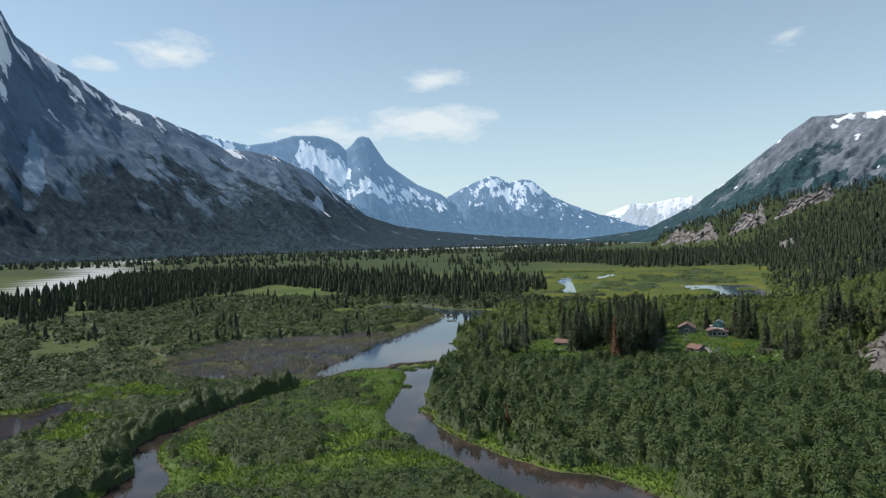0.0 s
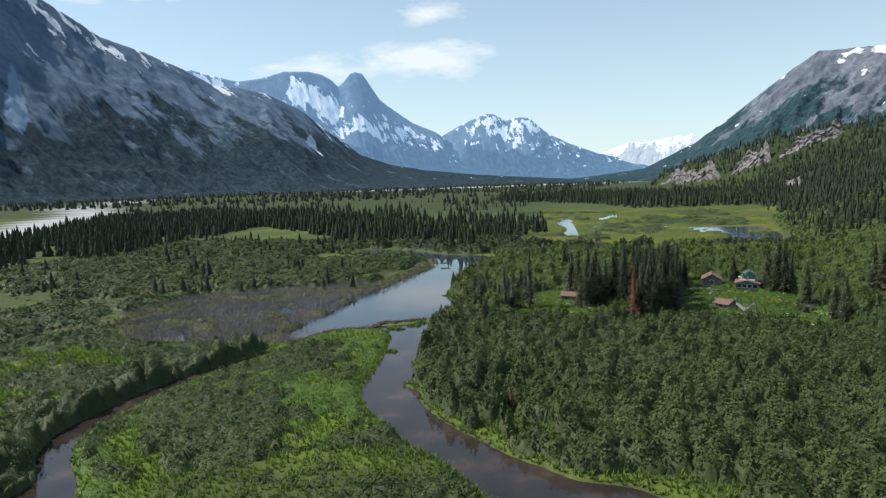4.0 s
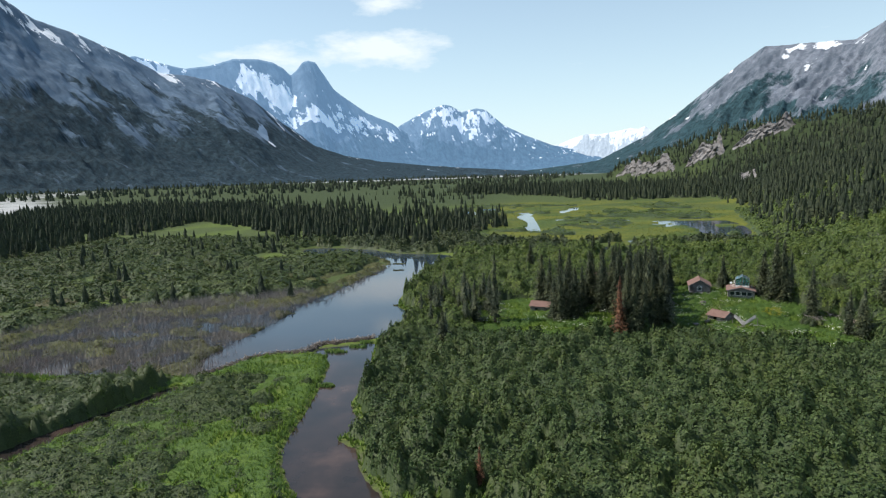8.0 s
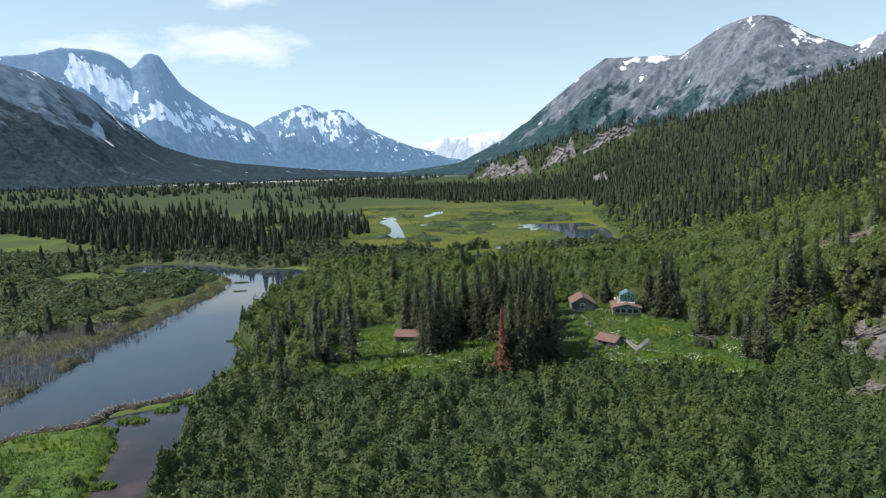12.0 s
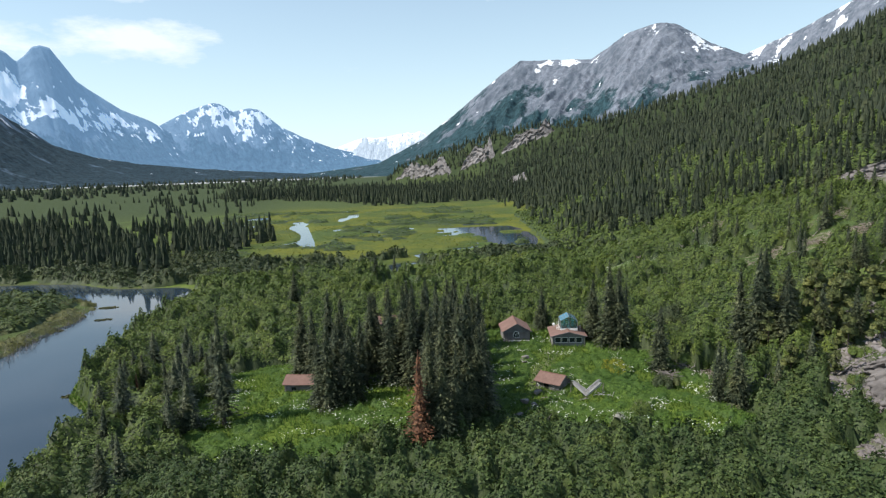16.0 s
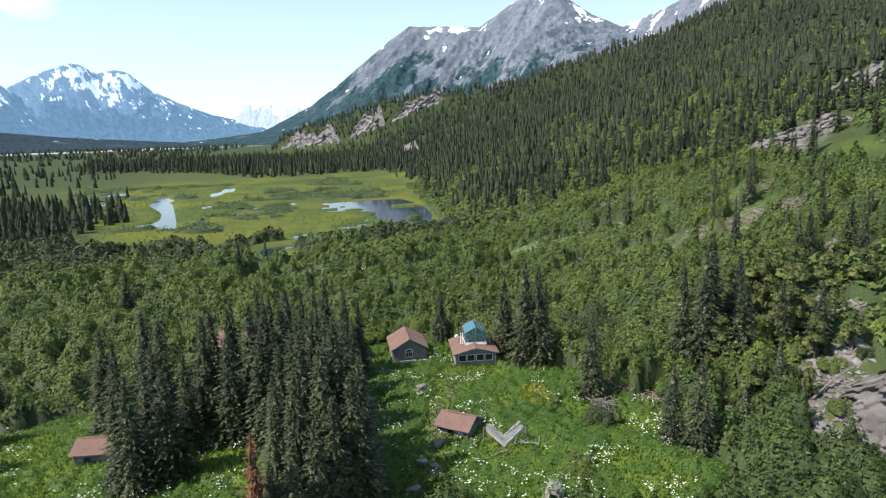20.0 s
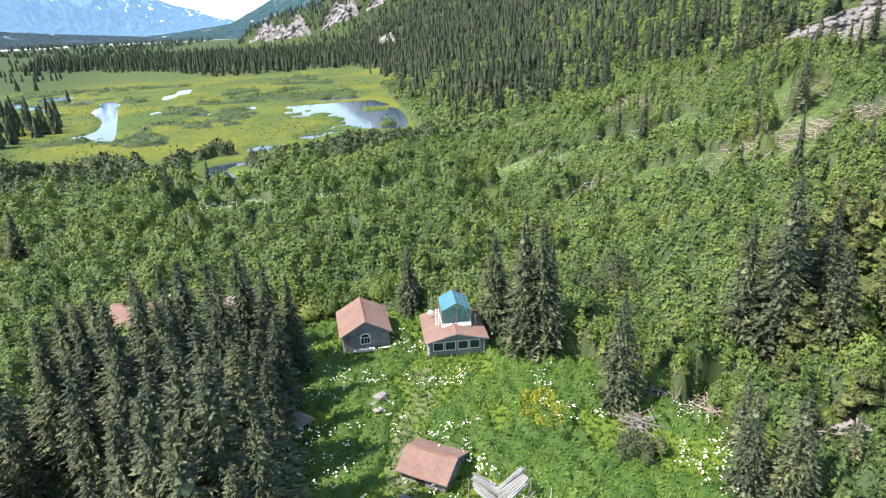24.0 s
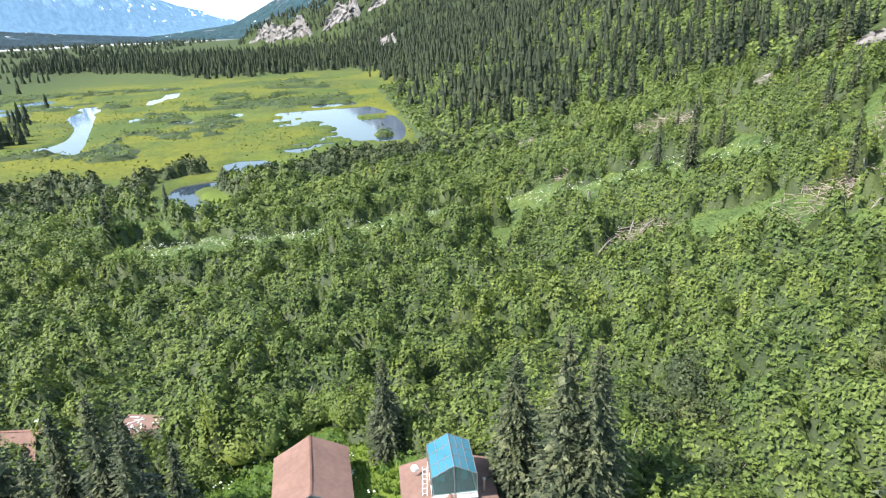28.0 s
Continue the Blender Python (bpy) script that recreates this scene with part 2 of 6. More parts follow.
def bench(x, y):
    up = smooth(-44, 44, x)
    return 5.6 * up * np.interp(y, [-30, 20, 60, 88, 108, 119, 132, 185, 290], [0.1, 0.22, 0.34, 0.42, 0.50, 0.80, 1.0, 0.85, 0.0])


def hill(x, y):
    d = np.maximum(x - foot_x(y), 0) * 0.97
    most = np.interp(y, [-400, 700, 950, 1230, 1450, 1700, 2200], [620, 600, 400, 160, 95, 40, 20])
    far = np.interp(y, [600, 900, 1230], [0.30, 0.34, 0.74])
    near = np.minimum(d, most)
    up = far * near + 0.00022 * near * near
    over = np.maximum(d - most, 0)
    crest = np.interp(y, [700, 850, 910, 985, 1045, 1090, 1165, 1255, 1390, 1480, 1630, 1800], [1, 0.934, 0.95, 0.853, 0.74, 0.75, 0.82, 1.03, 1.2, 1.27, 1.5, 1.5])
    return np.maximum(up - 0.15 * over, 0) * crest


def land(x, y):
    """Height of the ground."""
    x, y = np.asarray(x, float), np.asarray(y, float)
    gap = water_gap(x, y)
    h = hill(x, y)
    rough = (fbm(x / 23, y / 23, 4) - 0.5) * (0.7 + np.clip(h, 0, 60) * 0.16) + (fbm(x / 120, y / 120, 3) - 0.5) * np.clip(h * 0.5, 0, 26)
    z = 0.75 + bench(x, y) * smooth(0, 14, gap) + h + rough * 0.9
    bank = smooth(-0.5, 3.5, gap)
    z = np.maximum(z, 0.28) * bank + np.maximum(-1.3, gap * 0.32 - 0.1) * (1 - bank)
    mire = inside(x, y, REED_BED)
    return np.where(mire & (gap < 2), (fbm(x / 6, y / 6, 3) - 0.63) * 0.9, z)


# ---- materials ----
def material(name, rough=0.8, metal=0.0, spec=0.3):
    m = bpy.data.materials.new(name)
    m.use_nodes = True
    b = m.node_tree.nodes["Principled BSDF"]
    b.inputs["Roughness"].default_value, b.inputs["Metallic"].default_value, b.inputs["Specular IOR Level"].default_value = rough, metal, spec
    return m, m.node_tree.nodes, m.node_tree.links, b


def noise_node(n, l, scale, detail=5, rough=0.55, coord="Object"):
    tc, no = n.new("ShaderNodeTexCoord"), n.new("ShaderNodeTexNoise")
    no.inputs["Scale"].default_value, no.inputs["Detail"].default_value, no.inputs["Roughness"].default_value = scale, detail, rough
    if coord == "World":
        geo = n.new("ShaderNodeNewGeometry")
        l.new(geo.outputs["Position"], no.inputs["Vector"])
    else:
        l.new(tc.outputs[coord], no.inputs["Vector"])
    return no.outputs["Fac"]


def ramp(n, l, fac, stops):
    r = n.new("ShaderNodeValToRGB")
    e = r.color_ramp.elements
    while len(e) < len(stops):
        e.new(0.5)
    for el, (p, c) in zip(e, stops):
        el.position, el.color = p, (*c, 1)
    l.new(fac, r.inputs[0])
    return r.outputs[0]


def mixed(n, l, fac, a, b, mode="MIX"):
    m = n.new("ShaderNodeMix")
    m.data_type, m.blend_type = "RGBA", mode
    for key, v in (("Factor", fac), ("A", a), ("B", b)):
        if isinstance(v, (int, float)):
            m.inputs[key].default_value = v
        elif isinstance(v, tuple):
            m.inputs[key].default_value = (*v, 1)
        else:
            l.new(v, m.inputs[key])
    return m.outputs["Result"]


def bump(n, l, b, fac, strength=0.4, distance=0.1):
    bu = n.new("ShaderNodeBump")
    bu.inputs["Strength"].default_value, bu.inputs["Distance"].default_value = strength, distance
    l.new(fac, bu.inputs["Height"])
    l.new(bu.outputs[0], b.inputs["Normal"])


def plain(name, colour, rough=0.8, scale=3.0, vary=0.35, metal=0.0, spec=0.3, relief=0.2, coord="Object"):
    """A surface of one colour with grain and stains."""
    m, n, l, b = material(name, rough, metal, spec)
    fine, wide = noise_node(n, l, scale, 6, 0.6, coord), noise_node(n, l, scale * 0.17, 3, 0.5, coord)
    low, high = tuple(c * (1 - vary) for c in colour), tuple(min(1, c * (1 + vary)) for c in colour)
    c = mixed(n, l, 0.45, ramp(n, l, fine, [(0.3, low), (0.7, high)]), ramp(n, l, wide, [(0.35, low), (0.65, high)]))
    l.new(c, b.inputs["Base Color"])
    if relief:
        bump(n, l, b, fine, relief, 0.05)
    return m


def leafy(name, stops, patch=0.06, through=0.25, rough=0.6, spec=0.25, bushy=False):
    """Foliage: every leaf spray has its own tone, and whole bushes differ from their neighbours."""
    m, n, l, b = material(name, rough, 0, spec)
    geo = n.new("ShaderNodeNewGeometry")
    wide = noise_node(n, l, patch, 3, 0.5, "World")
    own = ramp(n, l, geo.outputs["Random Per Island"], stops)
    bush = ramp(n, l, wide, [(0.30, (0.82, 0.86, 0.84)), (0.5, (1.0, 1.0, 1.0)), (0.72, (1.16, 1.11, 1.0))])
    c = mixed(n, l, 1.0, own, bush, "MULTIPLY")
    if bushy:
        tone = n.new("ShaderNodeAttribute")
        tone.attribute_name = "tone"
        single = ramp(n, l, tone.outputs["Fac"], [(0.0, (0.70, 0.77, 0.80)), (0.15, (0.78, 0.84, 0.86)), (0.4, (0.95, 0.97, 0.98)), (0.7, (1.07, 1.05, 1.0)), (1.0, (1.26, 1.17, 0.95))])
    else:
        single = ramp(n, l, noise_node(n, l, patch * 7, 2, 0.5, "World"), [(0.32, (0.66, 0.72, 0.75)), (0.5, (1, 1, 1)), (0.68, (1.3, 1.22, 1.05))])
    c = mixed(n, l, 1.0, c, single, "MULTIPLY")
    leaf = noise_node(n, l, 4.2, 4, 0.7, "World")
    c = mixed(n, l, 1.0, c, ramp(n, l, leaf, [(0.34, (0.60, 0.63, 0.62)), (0.5, (0.97, 0.97, 0.97)), (0.66, (1.34, 1.30, 1.20))]), "MULTIPLY")
    l.new(c, b.inputs["Base Color"])
    bump(n, l, b, leaf, 0.45, 0.14)
    tr, add = n.new("ShaderNodeBsdfTranslucent"), n.new("ShaderNodeMixShader")
    l.new(c, tr.inputs["Color"])
    add.inputs[0].default_value = through
    l.new(b.outputs[0], add.inputs[1])
    l.new(tr.outputs[0], add.inputs[2])
    l.new(add.outputs[0], n["Material Output"].inputs["Surface"])
    return m


def ground_material():
    m, n, l, b = material("meadow", 0.9, 0, 0.15)
    fine, mid, wide = noise_node(n, l, 2.2, 6, 0.65), noise_node(n, l, 0.22, 5, 0.6), noise_node(n, l, 0.02, 4, 0.55)
    def attr(name):
        a = n.new("ShaderNodeAttribute")
        a.attribute_name = name
        return a.outputs["Fac"]
    turf = mixed(n, l, 0.5, ramp(n, l, fine, [(0.3, (0.034, 0.050, 0.016)), (0.7, (0.095, 0.118, 0.038))]), ramp(n, l, mid, [(0.3, (0.048, 0.060, 0.022)), (0.7, (0.085, 0.122, 0.034))]))
    grass = mixed(n, l, 0.5, ramp(n, l, fine, [(0.3, (0.075, 0.115, 0.018)), (0.7, (0.15, 0.20, 0.034))]), ramp(n, l, mid, [(0.3, (0.09, 0.13, 0.022)), (0.7, (0.15, 0.205, 0.032))]))
    marsh = mixed(n, l, 0.55, ramp(n, l, mid, [(0.35, (0.048, 0.074, 0.022)), (0.65, (0.118, 0.136, 0.024))]), ramp(n, l, wide, [(0.42, (0.052, 0.088, 0.024)), (0.56, (0.150, 0.150, 0.018))]))
    marsh = mixed(n, l, 1.0, marsh, ramp(n, l, noise_node(n, l, 0.9, 5, 0.7), [(0.34, (0.55, 0.62, 0.6)), (0.5, (1, 1, 1)), (0.66, (1.3, 1.22, 1.1))]), "MULTIPLY")
    mud = ramp(n, l, fine, [(0.3, (0.045, 0.040, 0.032)), (0.7, (0.105, 0.092, 0.070))])
    # dark floor green: shade under trees and shrubs is painted into it
    shade_green = ramp(n, l, mid, [(0.3, (0.020, 0.032, 0.014)), (0.7, (0.045, 0.062, 0.024))])
    c = mixed(n, l, attr("grass"), turf, grass)
    c = mixed(n, l, attr("marsh"), c, marsh)
    c = mixed(n, l, attr("woods"), c, shade_green)
    c = mixed(n, l, attr("mud"), c, mud)
    bare = mixed(n, l, 0.5, ramp(n, l, fine, [(0.36, (0.05, 0.045, 0.04)), (0.62, (0.22, 0.195, 0.178))]), ramp(n, l, mid, [(0.35, (0.09, 0.10, 0.05)), (0.65, (0.26, 0.235, 0.21))]))
    broken = n.new("ShaderNodeMath")
    broken.operation = "MULTIPLY"
    l.new(attr("rock"), broken.inputs[0])
    l.new(ramp(n, l, noise_node(n, l, 0.45, 5, 0.65), [(0.40, (0.1, 0.1, 0.1)), (0.53, (1, 1, 1))]), broken.inputs[1])
    c = mixed(n, l, broken.outputs[0], c, bare)
    c = mixed(n, l, attr("silt"), c, ramp(n, l, mid, [(0.35, (0.34, 0.34, 0.34)), (0.65, (0.52, 0.52, 0.52))]))
    l.new(c, b.inputs["Base Color"])
    bump(n, l, b, fine, 0.8, 0.25)
    return m


def water_material():
    m, n, l, b = material("river_water", 0.05, 0, 0.5)
    deep = noise_node(n, l, 0.06, 3, 0.5)
    geo, sep = n.new("ShaderNodeNewGeometry"), n.new("ShaderNodeSeparateXYZ")
    l.new(geo.outputs["Position"], sep.inputs[0])
    below = n.new("ShaderNodeMapRange")
    below.inputs["From Min"].default_value, below.inputs["From Max"].default_value = 98, 70
    l.new(sep.outputs["Y"], below.inputs["Value"])
    bed = ramp(n, l, noise_node(n, l, 0.11, 4, 0.55), [(0.36, (0.024, 0.021, 0.019)), (0.55, (0.042, 0.031, 0.027)), (0.72, (0.085, 0.055, 0.044))])
    l.new(mixed(n, l, below.outputs[0], ramp(n, l, deep, [(0.35, (0.020, 0.034, 0.052)), (0.65, (0.030, 0.044, 0.062))]), bed), b.inputs["Base Color"])
    b.inputs["IOR"].default_value = 1.33
    bump(n, l, b, noise_node(n, l, 1.3, 3, 0.5), 0.05, 0.05)
    return m


def mountain_material(name, rock, rock_dark, green, tree_line, haze_glow=None, patchy=(1.5, 0.7), stretch=0.45, soft=0.115, patch=0.0085):
    """Bare rock streaked down its fall line, brush below the tree line and snow lying in the hollows."""
    m, n, l, b = material(name, 0.95, 0, 0.1)
    lay = n.new("ShaderNodeAttribute")
    lay.attribute_name = "lay"
    def no(scale, detail=9, rough=0.66, stretch=(1, 1, 1)):
        mp, q = n.new("ShaderNodeMapping"), n.new("ShaderNodeTexNoise")
        mp.inputs["Scale"].default_value = stretch
        l.new(lay.outputs["Vector"], mp.inputs[0])
        q.inputs["Scale"].default_value, q.inputs["Detail"].default_value, q.inputs["Roughness"].default_value = scale, detail, rough
        l.new(mp.outputs[0], q.inputs["Vector"])
        return q.outputs["Fac"]
    def ma(op, a, c):
        q = n.new("ShaderNodeMath")
        q.operation = op
        for i, v in enumerate((a, c)):
            if isinstance(v, (int, float)):
                q.inputs[i].default_value = v
            else:
                l.new(v, q.inputs[i])
        return q.outputs[0]
    def step(v, lo, hi):
        q = n.new("ShaderNodeMapRange")
        q.inputs["From Min"].default_value, q.inputs["From Max"].default_value = lo, hi
        l.new(v, q.inputs["Value"])
        return q.outputs[0]
    def attr(key):
        q = n.new("ShaderNodeAttribute")
        q.attribute_name = key
        return q.outputs["Fac"]
    streak, grain, mid = no(0.011, 10, 0.72, (1, stretch, 1)), no(0.045, 8, 0.72), no(0.004, 8, 0.62, (1, 0.7, 1))
    pale = tuple(min(1, c * 1.35) for c in rock)
    stone = mixed(n, l, 0.5, ramp(n, l, streak, [(0.38, rock_dark), (0.50, rock), (0.66, pale)]), ramp(n, l, grain, [(0.505 - soft, rock_dark), (0.505 + soft, pale)]))
    stone = mixed(n, l, ma("MULTIPLY", step(mid, 0.5, 0.62), 0.55), stone, rock_dark)
    brush = mixed(n, l, step(grain, 0.38, 0.62), tuple(c * 0.5 for c in green), tuple(c * 1.25 for c in green))
    brush = mixed(n, l, ma("MULTIPLY", step(streak, 0.58, 0.66), 0.6), brush, rock)
    height = ma("ADD", attr("height"), ma("ADD", ma("MULTIPLY", ma("SUBTRACT", mid, 0.5), tree_line * 3.2), ma("MULTIPLY", ma("SUBTRACT", streak, 0.5), tree_line * 2.6)))
    c = mixed(n, l, step(height, tree_line * 1.15, tree_line * 0.85), stone, brush)
    loose = ma("ADD", attr("talus"), ma("MULTIPLY", ma("SUBTRACT", streak, 0.5), 1.6))
    c = mixed(n, l, step(loose, 0.42, 0.62), c, tuple(min(1, q * 1.5) for q in rock))
    drift = no(patch, 5, 0.58, (1, stretch, 1))
    lie = ma("ADD", attr("snow"), ma("ADD", ma("MULTIPLY", ma("SUBTRACT", drift, 0.5), patchy[0]), ma("MULTIPLY", ma("SUBTRACT", grain, 0.5), patchy[1])))
    c = mixed(n, l, step(lie, 0.62, 0.65), c, (0.86, 0.88, 0.92))
    l.new(c, b.inputs["Base Color"])
    bump(n, l, b, ma("ADD", grain, streak), 0.9, 12.0)
    # a faint emission stands in for the hazy air before far peaks
    if haze_glow:
        b.inputs["Emission Color"].default_value = (*haze_glow[:3], 1)
        b.inputs["Emission Strength"].default_value = haze_glow[3]
    return m


MEADOW, WATER = ground_material(), water_material()
SPRUCE_LEAF = leafy("spruce_needles", [(0.0, (0.026, 0.036, 0.020)), (0.5, (0.060, 0.074, 0.040)), (1.0, (0.138, 0.152, 0.088))], 0.05, 0.10, 0.6)
DENSE_NEEDLES = leafy("dense_wood_needles", [(0.0, (0.026, 0.036, 0.020)), (0.5, (0.038, 0.050, 0.027)), (1.0, (0.058, 0.072, 0.037))], 0.03, 0.06, 0.7)
RUST_LEAF = leafy("dead_needles", [(0.0, (0.10, 0.045, 0.028)), (1.0, (0.22, 0.11, 0.065))], 0.3, 0.1, 0.8)
MEADOW_WILLOW = leafy("meadow_willow_leaves", [(0.0, (0.036, 0.054, 0.017)), (0.5, (0.066, 0.095, 0.028)), (1.0, (0.108, 0.143, 0.046))], 0.045, 0.18, bushy=True)
DRY_SEDGE = leafy("dry_olive_sedge", [(0.0, (0.060, 0.056, 0.026)), (0.5, (0.098, 0.096, 0.042)), (1.0, (0.140, 0.150, 0.052))], 0.10, 0.2, bushy=True)
PINE_LEAF = leafy("pine_needles", [(0.0, (0.038, 0.048, 0.016)), (0.5, (0.080, 0.095, 0.030)), (1.0, (0.140, 0.155, 0.052))], 0.08, 0.12, bushy=True)
WILLOW = leafy("willow_leaves", [(0.0, (0.034, 0.048, 0.022)), (0.5, (0.060, 0.080, 0.034)), (1.0, (0.096, 0.117, 0.052))], 0.045, 0.16, bushy=True)
ALDER = leafy("alder_leaves", [(0.0, (0.060, 0.090, 0.020)), (0.5, (0.104, 0.146, 0.034)), (1.0, (0.146, 0.190, 0.048))], 0.05, 0.16, bushy=True)
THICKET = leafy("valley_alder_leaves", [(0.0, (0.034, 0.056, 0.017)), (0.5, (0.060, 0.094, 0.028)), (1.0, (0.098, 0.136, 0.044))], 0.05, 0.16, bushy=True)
HERB = leafy("herb_leaves", [(0.0, (0.080, 0.142, 0.028)), (0.5, (0.118, 0.196, 0.040)), (1.0, (0.165, 0.250, 0.058))], 0.08, 0.35, bushy=True)
FIREWEED = leafy("fireweed_leaves", [(0.0, (0.074, 0.116, 0.034)), (0.5, (0.118, 0.170, 0.052)), (1.0, (0.170, 0.225, 0.085))], 0.08, 0.2, bushy=True)
GRASSY = leafy("grass_blades", [(0.0, (0.085, 0.150, 0.026)), (1.0, (0.20, 0.30, 0.058))], 0.08, 0.35)
# inner leaves and twigs, with the shade between crowns put into their colour
SHADED_INSIDE = leafy("shaded_inner_leaves_and_twigs", [(0.0, (0.046, 0.064, 0.023)), (1.0, (0.056, 0.080, 0.027))], 0.05, 0.1, bushy=True)
BARK = plain("bark", (0.11, 0.085, 0.07), 0.95, 6, 0.4)
DEADWOOD = plain("weathered_wood", (0.23, 0.20, 0.18), 0.9, 5, 0.3)


# ---- mesh helpers ----
def face_mesh(name, verts, sides, mat):
    """A mesh of loose faces with so many sides each, from an array of corners."""
    verts = np.ascontiguousarray(verts, dtype=np.float32).reshape(-1, 3)
    me = bpy.data.meshes.new(name)
    me.vertices.add(len(verts))
    me.vertices.foreach_set("co", verts.ravel())
    me.loops.add(len(verts))
    me.loops.foreach_set("vertex_index", np.arange(len(verts), dtype=np.int32))
    me.polygons.add(len(verts) // sides)
    me.polygons.foreach_set("loop_start", np.arange(0, len(verts), sides, dtype=np.int32))
    me.update(calc_edges=True)
    me.materials.append(mat)
    return me


def grid_mesh(name, pts, mat, smooth_faces=True):
    """A sheet over an array of rows x columns x 3."""
    rows, cols = pts.shape[:2]
    me = bpy.data.meshes.new(name)
    me.vertices.add(rows * cols)
    me.vertices.foreach_set("co", np.ascontiguousarray(pts, dtype=np.float32).ravel())
    i = np.arange((rows - 1) * cols).reshape(rows - 1, cols)[:, :-1].ravel()
    quads = np.stack([i, i + 1, i + cols + 1, i + cols], 1).astype(np.int32)
    me.loops.add(quads.size)
    me.loops.foreach_set("vertex_index", quads.ravel())
    me.polygons.add(len(quads))
    me.polygons.foreach_set("loop_start", np.arange(0, quads.size, 4, dtype=np.int32))
    me.update(calc_edges=True)
    if smooth_faces:
        me.polygons.foreach_set("use_smooth", np.ones(len(quads), bool))
    me.materials.append(mat)
    return me


def layer(me, name, values):
    me.attributes.new(name, "FLOAT", "POINT").data.foreach_set("value", np.ascontiguousarray(values, dtype=np.float32).ravel())


def part(name, bm, mat, parent, label=""):
    """Links a bmesh as one mesh object under a thing or under a part."""
    me = bpy.data.meshes.new(name)
    bm.to_mesh(me)
    bm.free()
    me.materials.append(mat)
    ob = new(name, me)
    ob.parent = parent
    return tagged(ob, label) if label else ob


def under(name, me, parent, label=""):
    ob = new(name, me)
    ob.parent = parent
    return tagged(ob, label) if label else ob


def thing(name, m, label, category, group=""):
    ob = new(name)
    ob.matrix_world = m
    ob.empty_display_size = 0.3
    return tagged(ob, label, category, group)


# ---- ground and water ----
def steps(lo, a, b, hi, fine, grow):
    mid = list(np.arange(a, b, fine))
    left, right, s, x = [], [], fine, a
    while x > lo:
        s *= grow
        x -= s
        left.append(x)
    s, x = fine, b
    while x < hi:
        right.append(x)
        s *= grow
        x += s
    return np.array(left[::-1] + mid + right)


gx, gy = np.meshgrid(steps(-5200, -160, 115, 5200, 2.0, 1.08), steps(-900, -45, 290, 5600, 2.0, 1.07))
gz = land(gx, gy)
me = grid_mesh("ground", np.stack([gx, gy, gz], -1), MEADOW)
gap = water_gap(gx, gy)
slope_part = smooth(0, 30, gx - foot_x(gy))
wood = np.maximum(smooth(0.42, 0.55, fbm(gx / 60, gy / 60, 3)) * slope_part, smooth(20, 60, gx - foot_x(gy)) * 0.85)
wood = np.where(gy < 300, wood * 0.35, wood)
marsh = smooth(255, 320, gy) * smooth(760, 640, gy) * (1 - slope_part) * smooth(-130, -60, gx) * smooth(0.25, 0.5, fbm(gx / 45 + 3, gy / 45, 3) + 0.1)
SCARPS = ((79, 93, 5.5), (72, 84, 5.5), (67, 74, 5.5), (85, 97, 4), (71, 99, 3.5), (94, 106, 5), (64, 62, 6), (166, 182, 12), (232, 207, 16), (150, 205, 7), (112, 120, 6))
bare = np.zeros_like(gx)
for sx, sy, sr in SCARPS:
    bare = np.maximum(bare, smooth(sr * 1.3, sr * 0.55, np.hypot(gx - sx, gy - sy) + (fbm(gx / 6, gy / 6, 3) - 0.5) * sr * 1.6))
lush = np.zeros(gx.shape, bool)
for q in GRASS_PATCHES:
    lush |= wandering(gx, gy, q)
silt = np.maximum(smooth(52, 26, away_from(gx, gy, GREY_RIVER) + 30 * (fbm(gx / 60, gy / 60, 2) - 0.5)), smooth(300, 160, away_from(gx, gy, FAR_RIVER) + 260 * (fbm(gx / 500, gy / 220, 2) - 0.5)))
layer(me, "silt", silt)
layer(me, "grass", np.clip(smooth(5.5, 1.5, gap + 6 * (fbm(gx / 9, gy / 9, 2) - 0.5)) * (gy < 300) * np.where(gx > -40, 0.5, np.where((gx < -84) & (gy > 60), 0.2, 0.9)) + smooth(0.55, 0.66, fbm(gx / 26, gy / 26, 3)) * 0.5 * (gy < 700) + inside(gx, gy, CLEARING) * 0.9 + lush * 0.9 + herb_band(gx, gy) * 0.45, 0, 1))
layer(me, "marsh", marsh)
# thicket floor, darkened by colour to give shaded gaps between the shrubs
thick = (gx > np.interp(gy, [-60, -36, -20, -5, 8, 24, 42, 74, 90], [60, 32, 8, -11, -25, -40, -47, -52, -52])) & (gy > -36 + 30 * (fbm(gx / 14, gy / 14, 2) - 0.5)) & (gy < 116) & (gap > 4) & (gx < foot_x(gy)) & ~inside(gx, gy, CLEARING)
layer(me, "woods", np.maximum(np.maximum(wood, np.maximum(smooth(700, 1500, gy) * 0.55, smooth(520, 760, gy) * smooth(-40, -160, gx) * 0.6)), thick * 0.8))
trod = away_from(gx, gy, curve_through([(24, 99), (28.5, 103), (30, 110), (33.5, 117), (36.5, 119), (37, 124)], 2))
layer(me, "rock", np.maximum(bare, smooth(1.7, 0.5, trod) * 0.75))
layer(me, "mud", np.maximum(smooth(0.8, -0.4, gap) * (gy < 300), inside(gx, gy, REED_BED) * 0.85))
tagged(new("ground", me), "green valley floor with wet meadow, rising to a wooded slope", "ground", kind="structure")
wx, wy = np.meshgrid(np.linspace(-5000, 3000, 9), np.linspace(-400, 5000, 9))
tagged(new("water", grid_mesh("water", np.stack([wx, wy, 0 * wx], -1), WATER)), "still brown river and beaver pond water", "water", kind="structure")


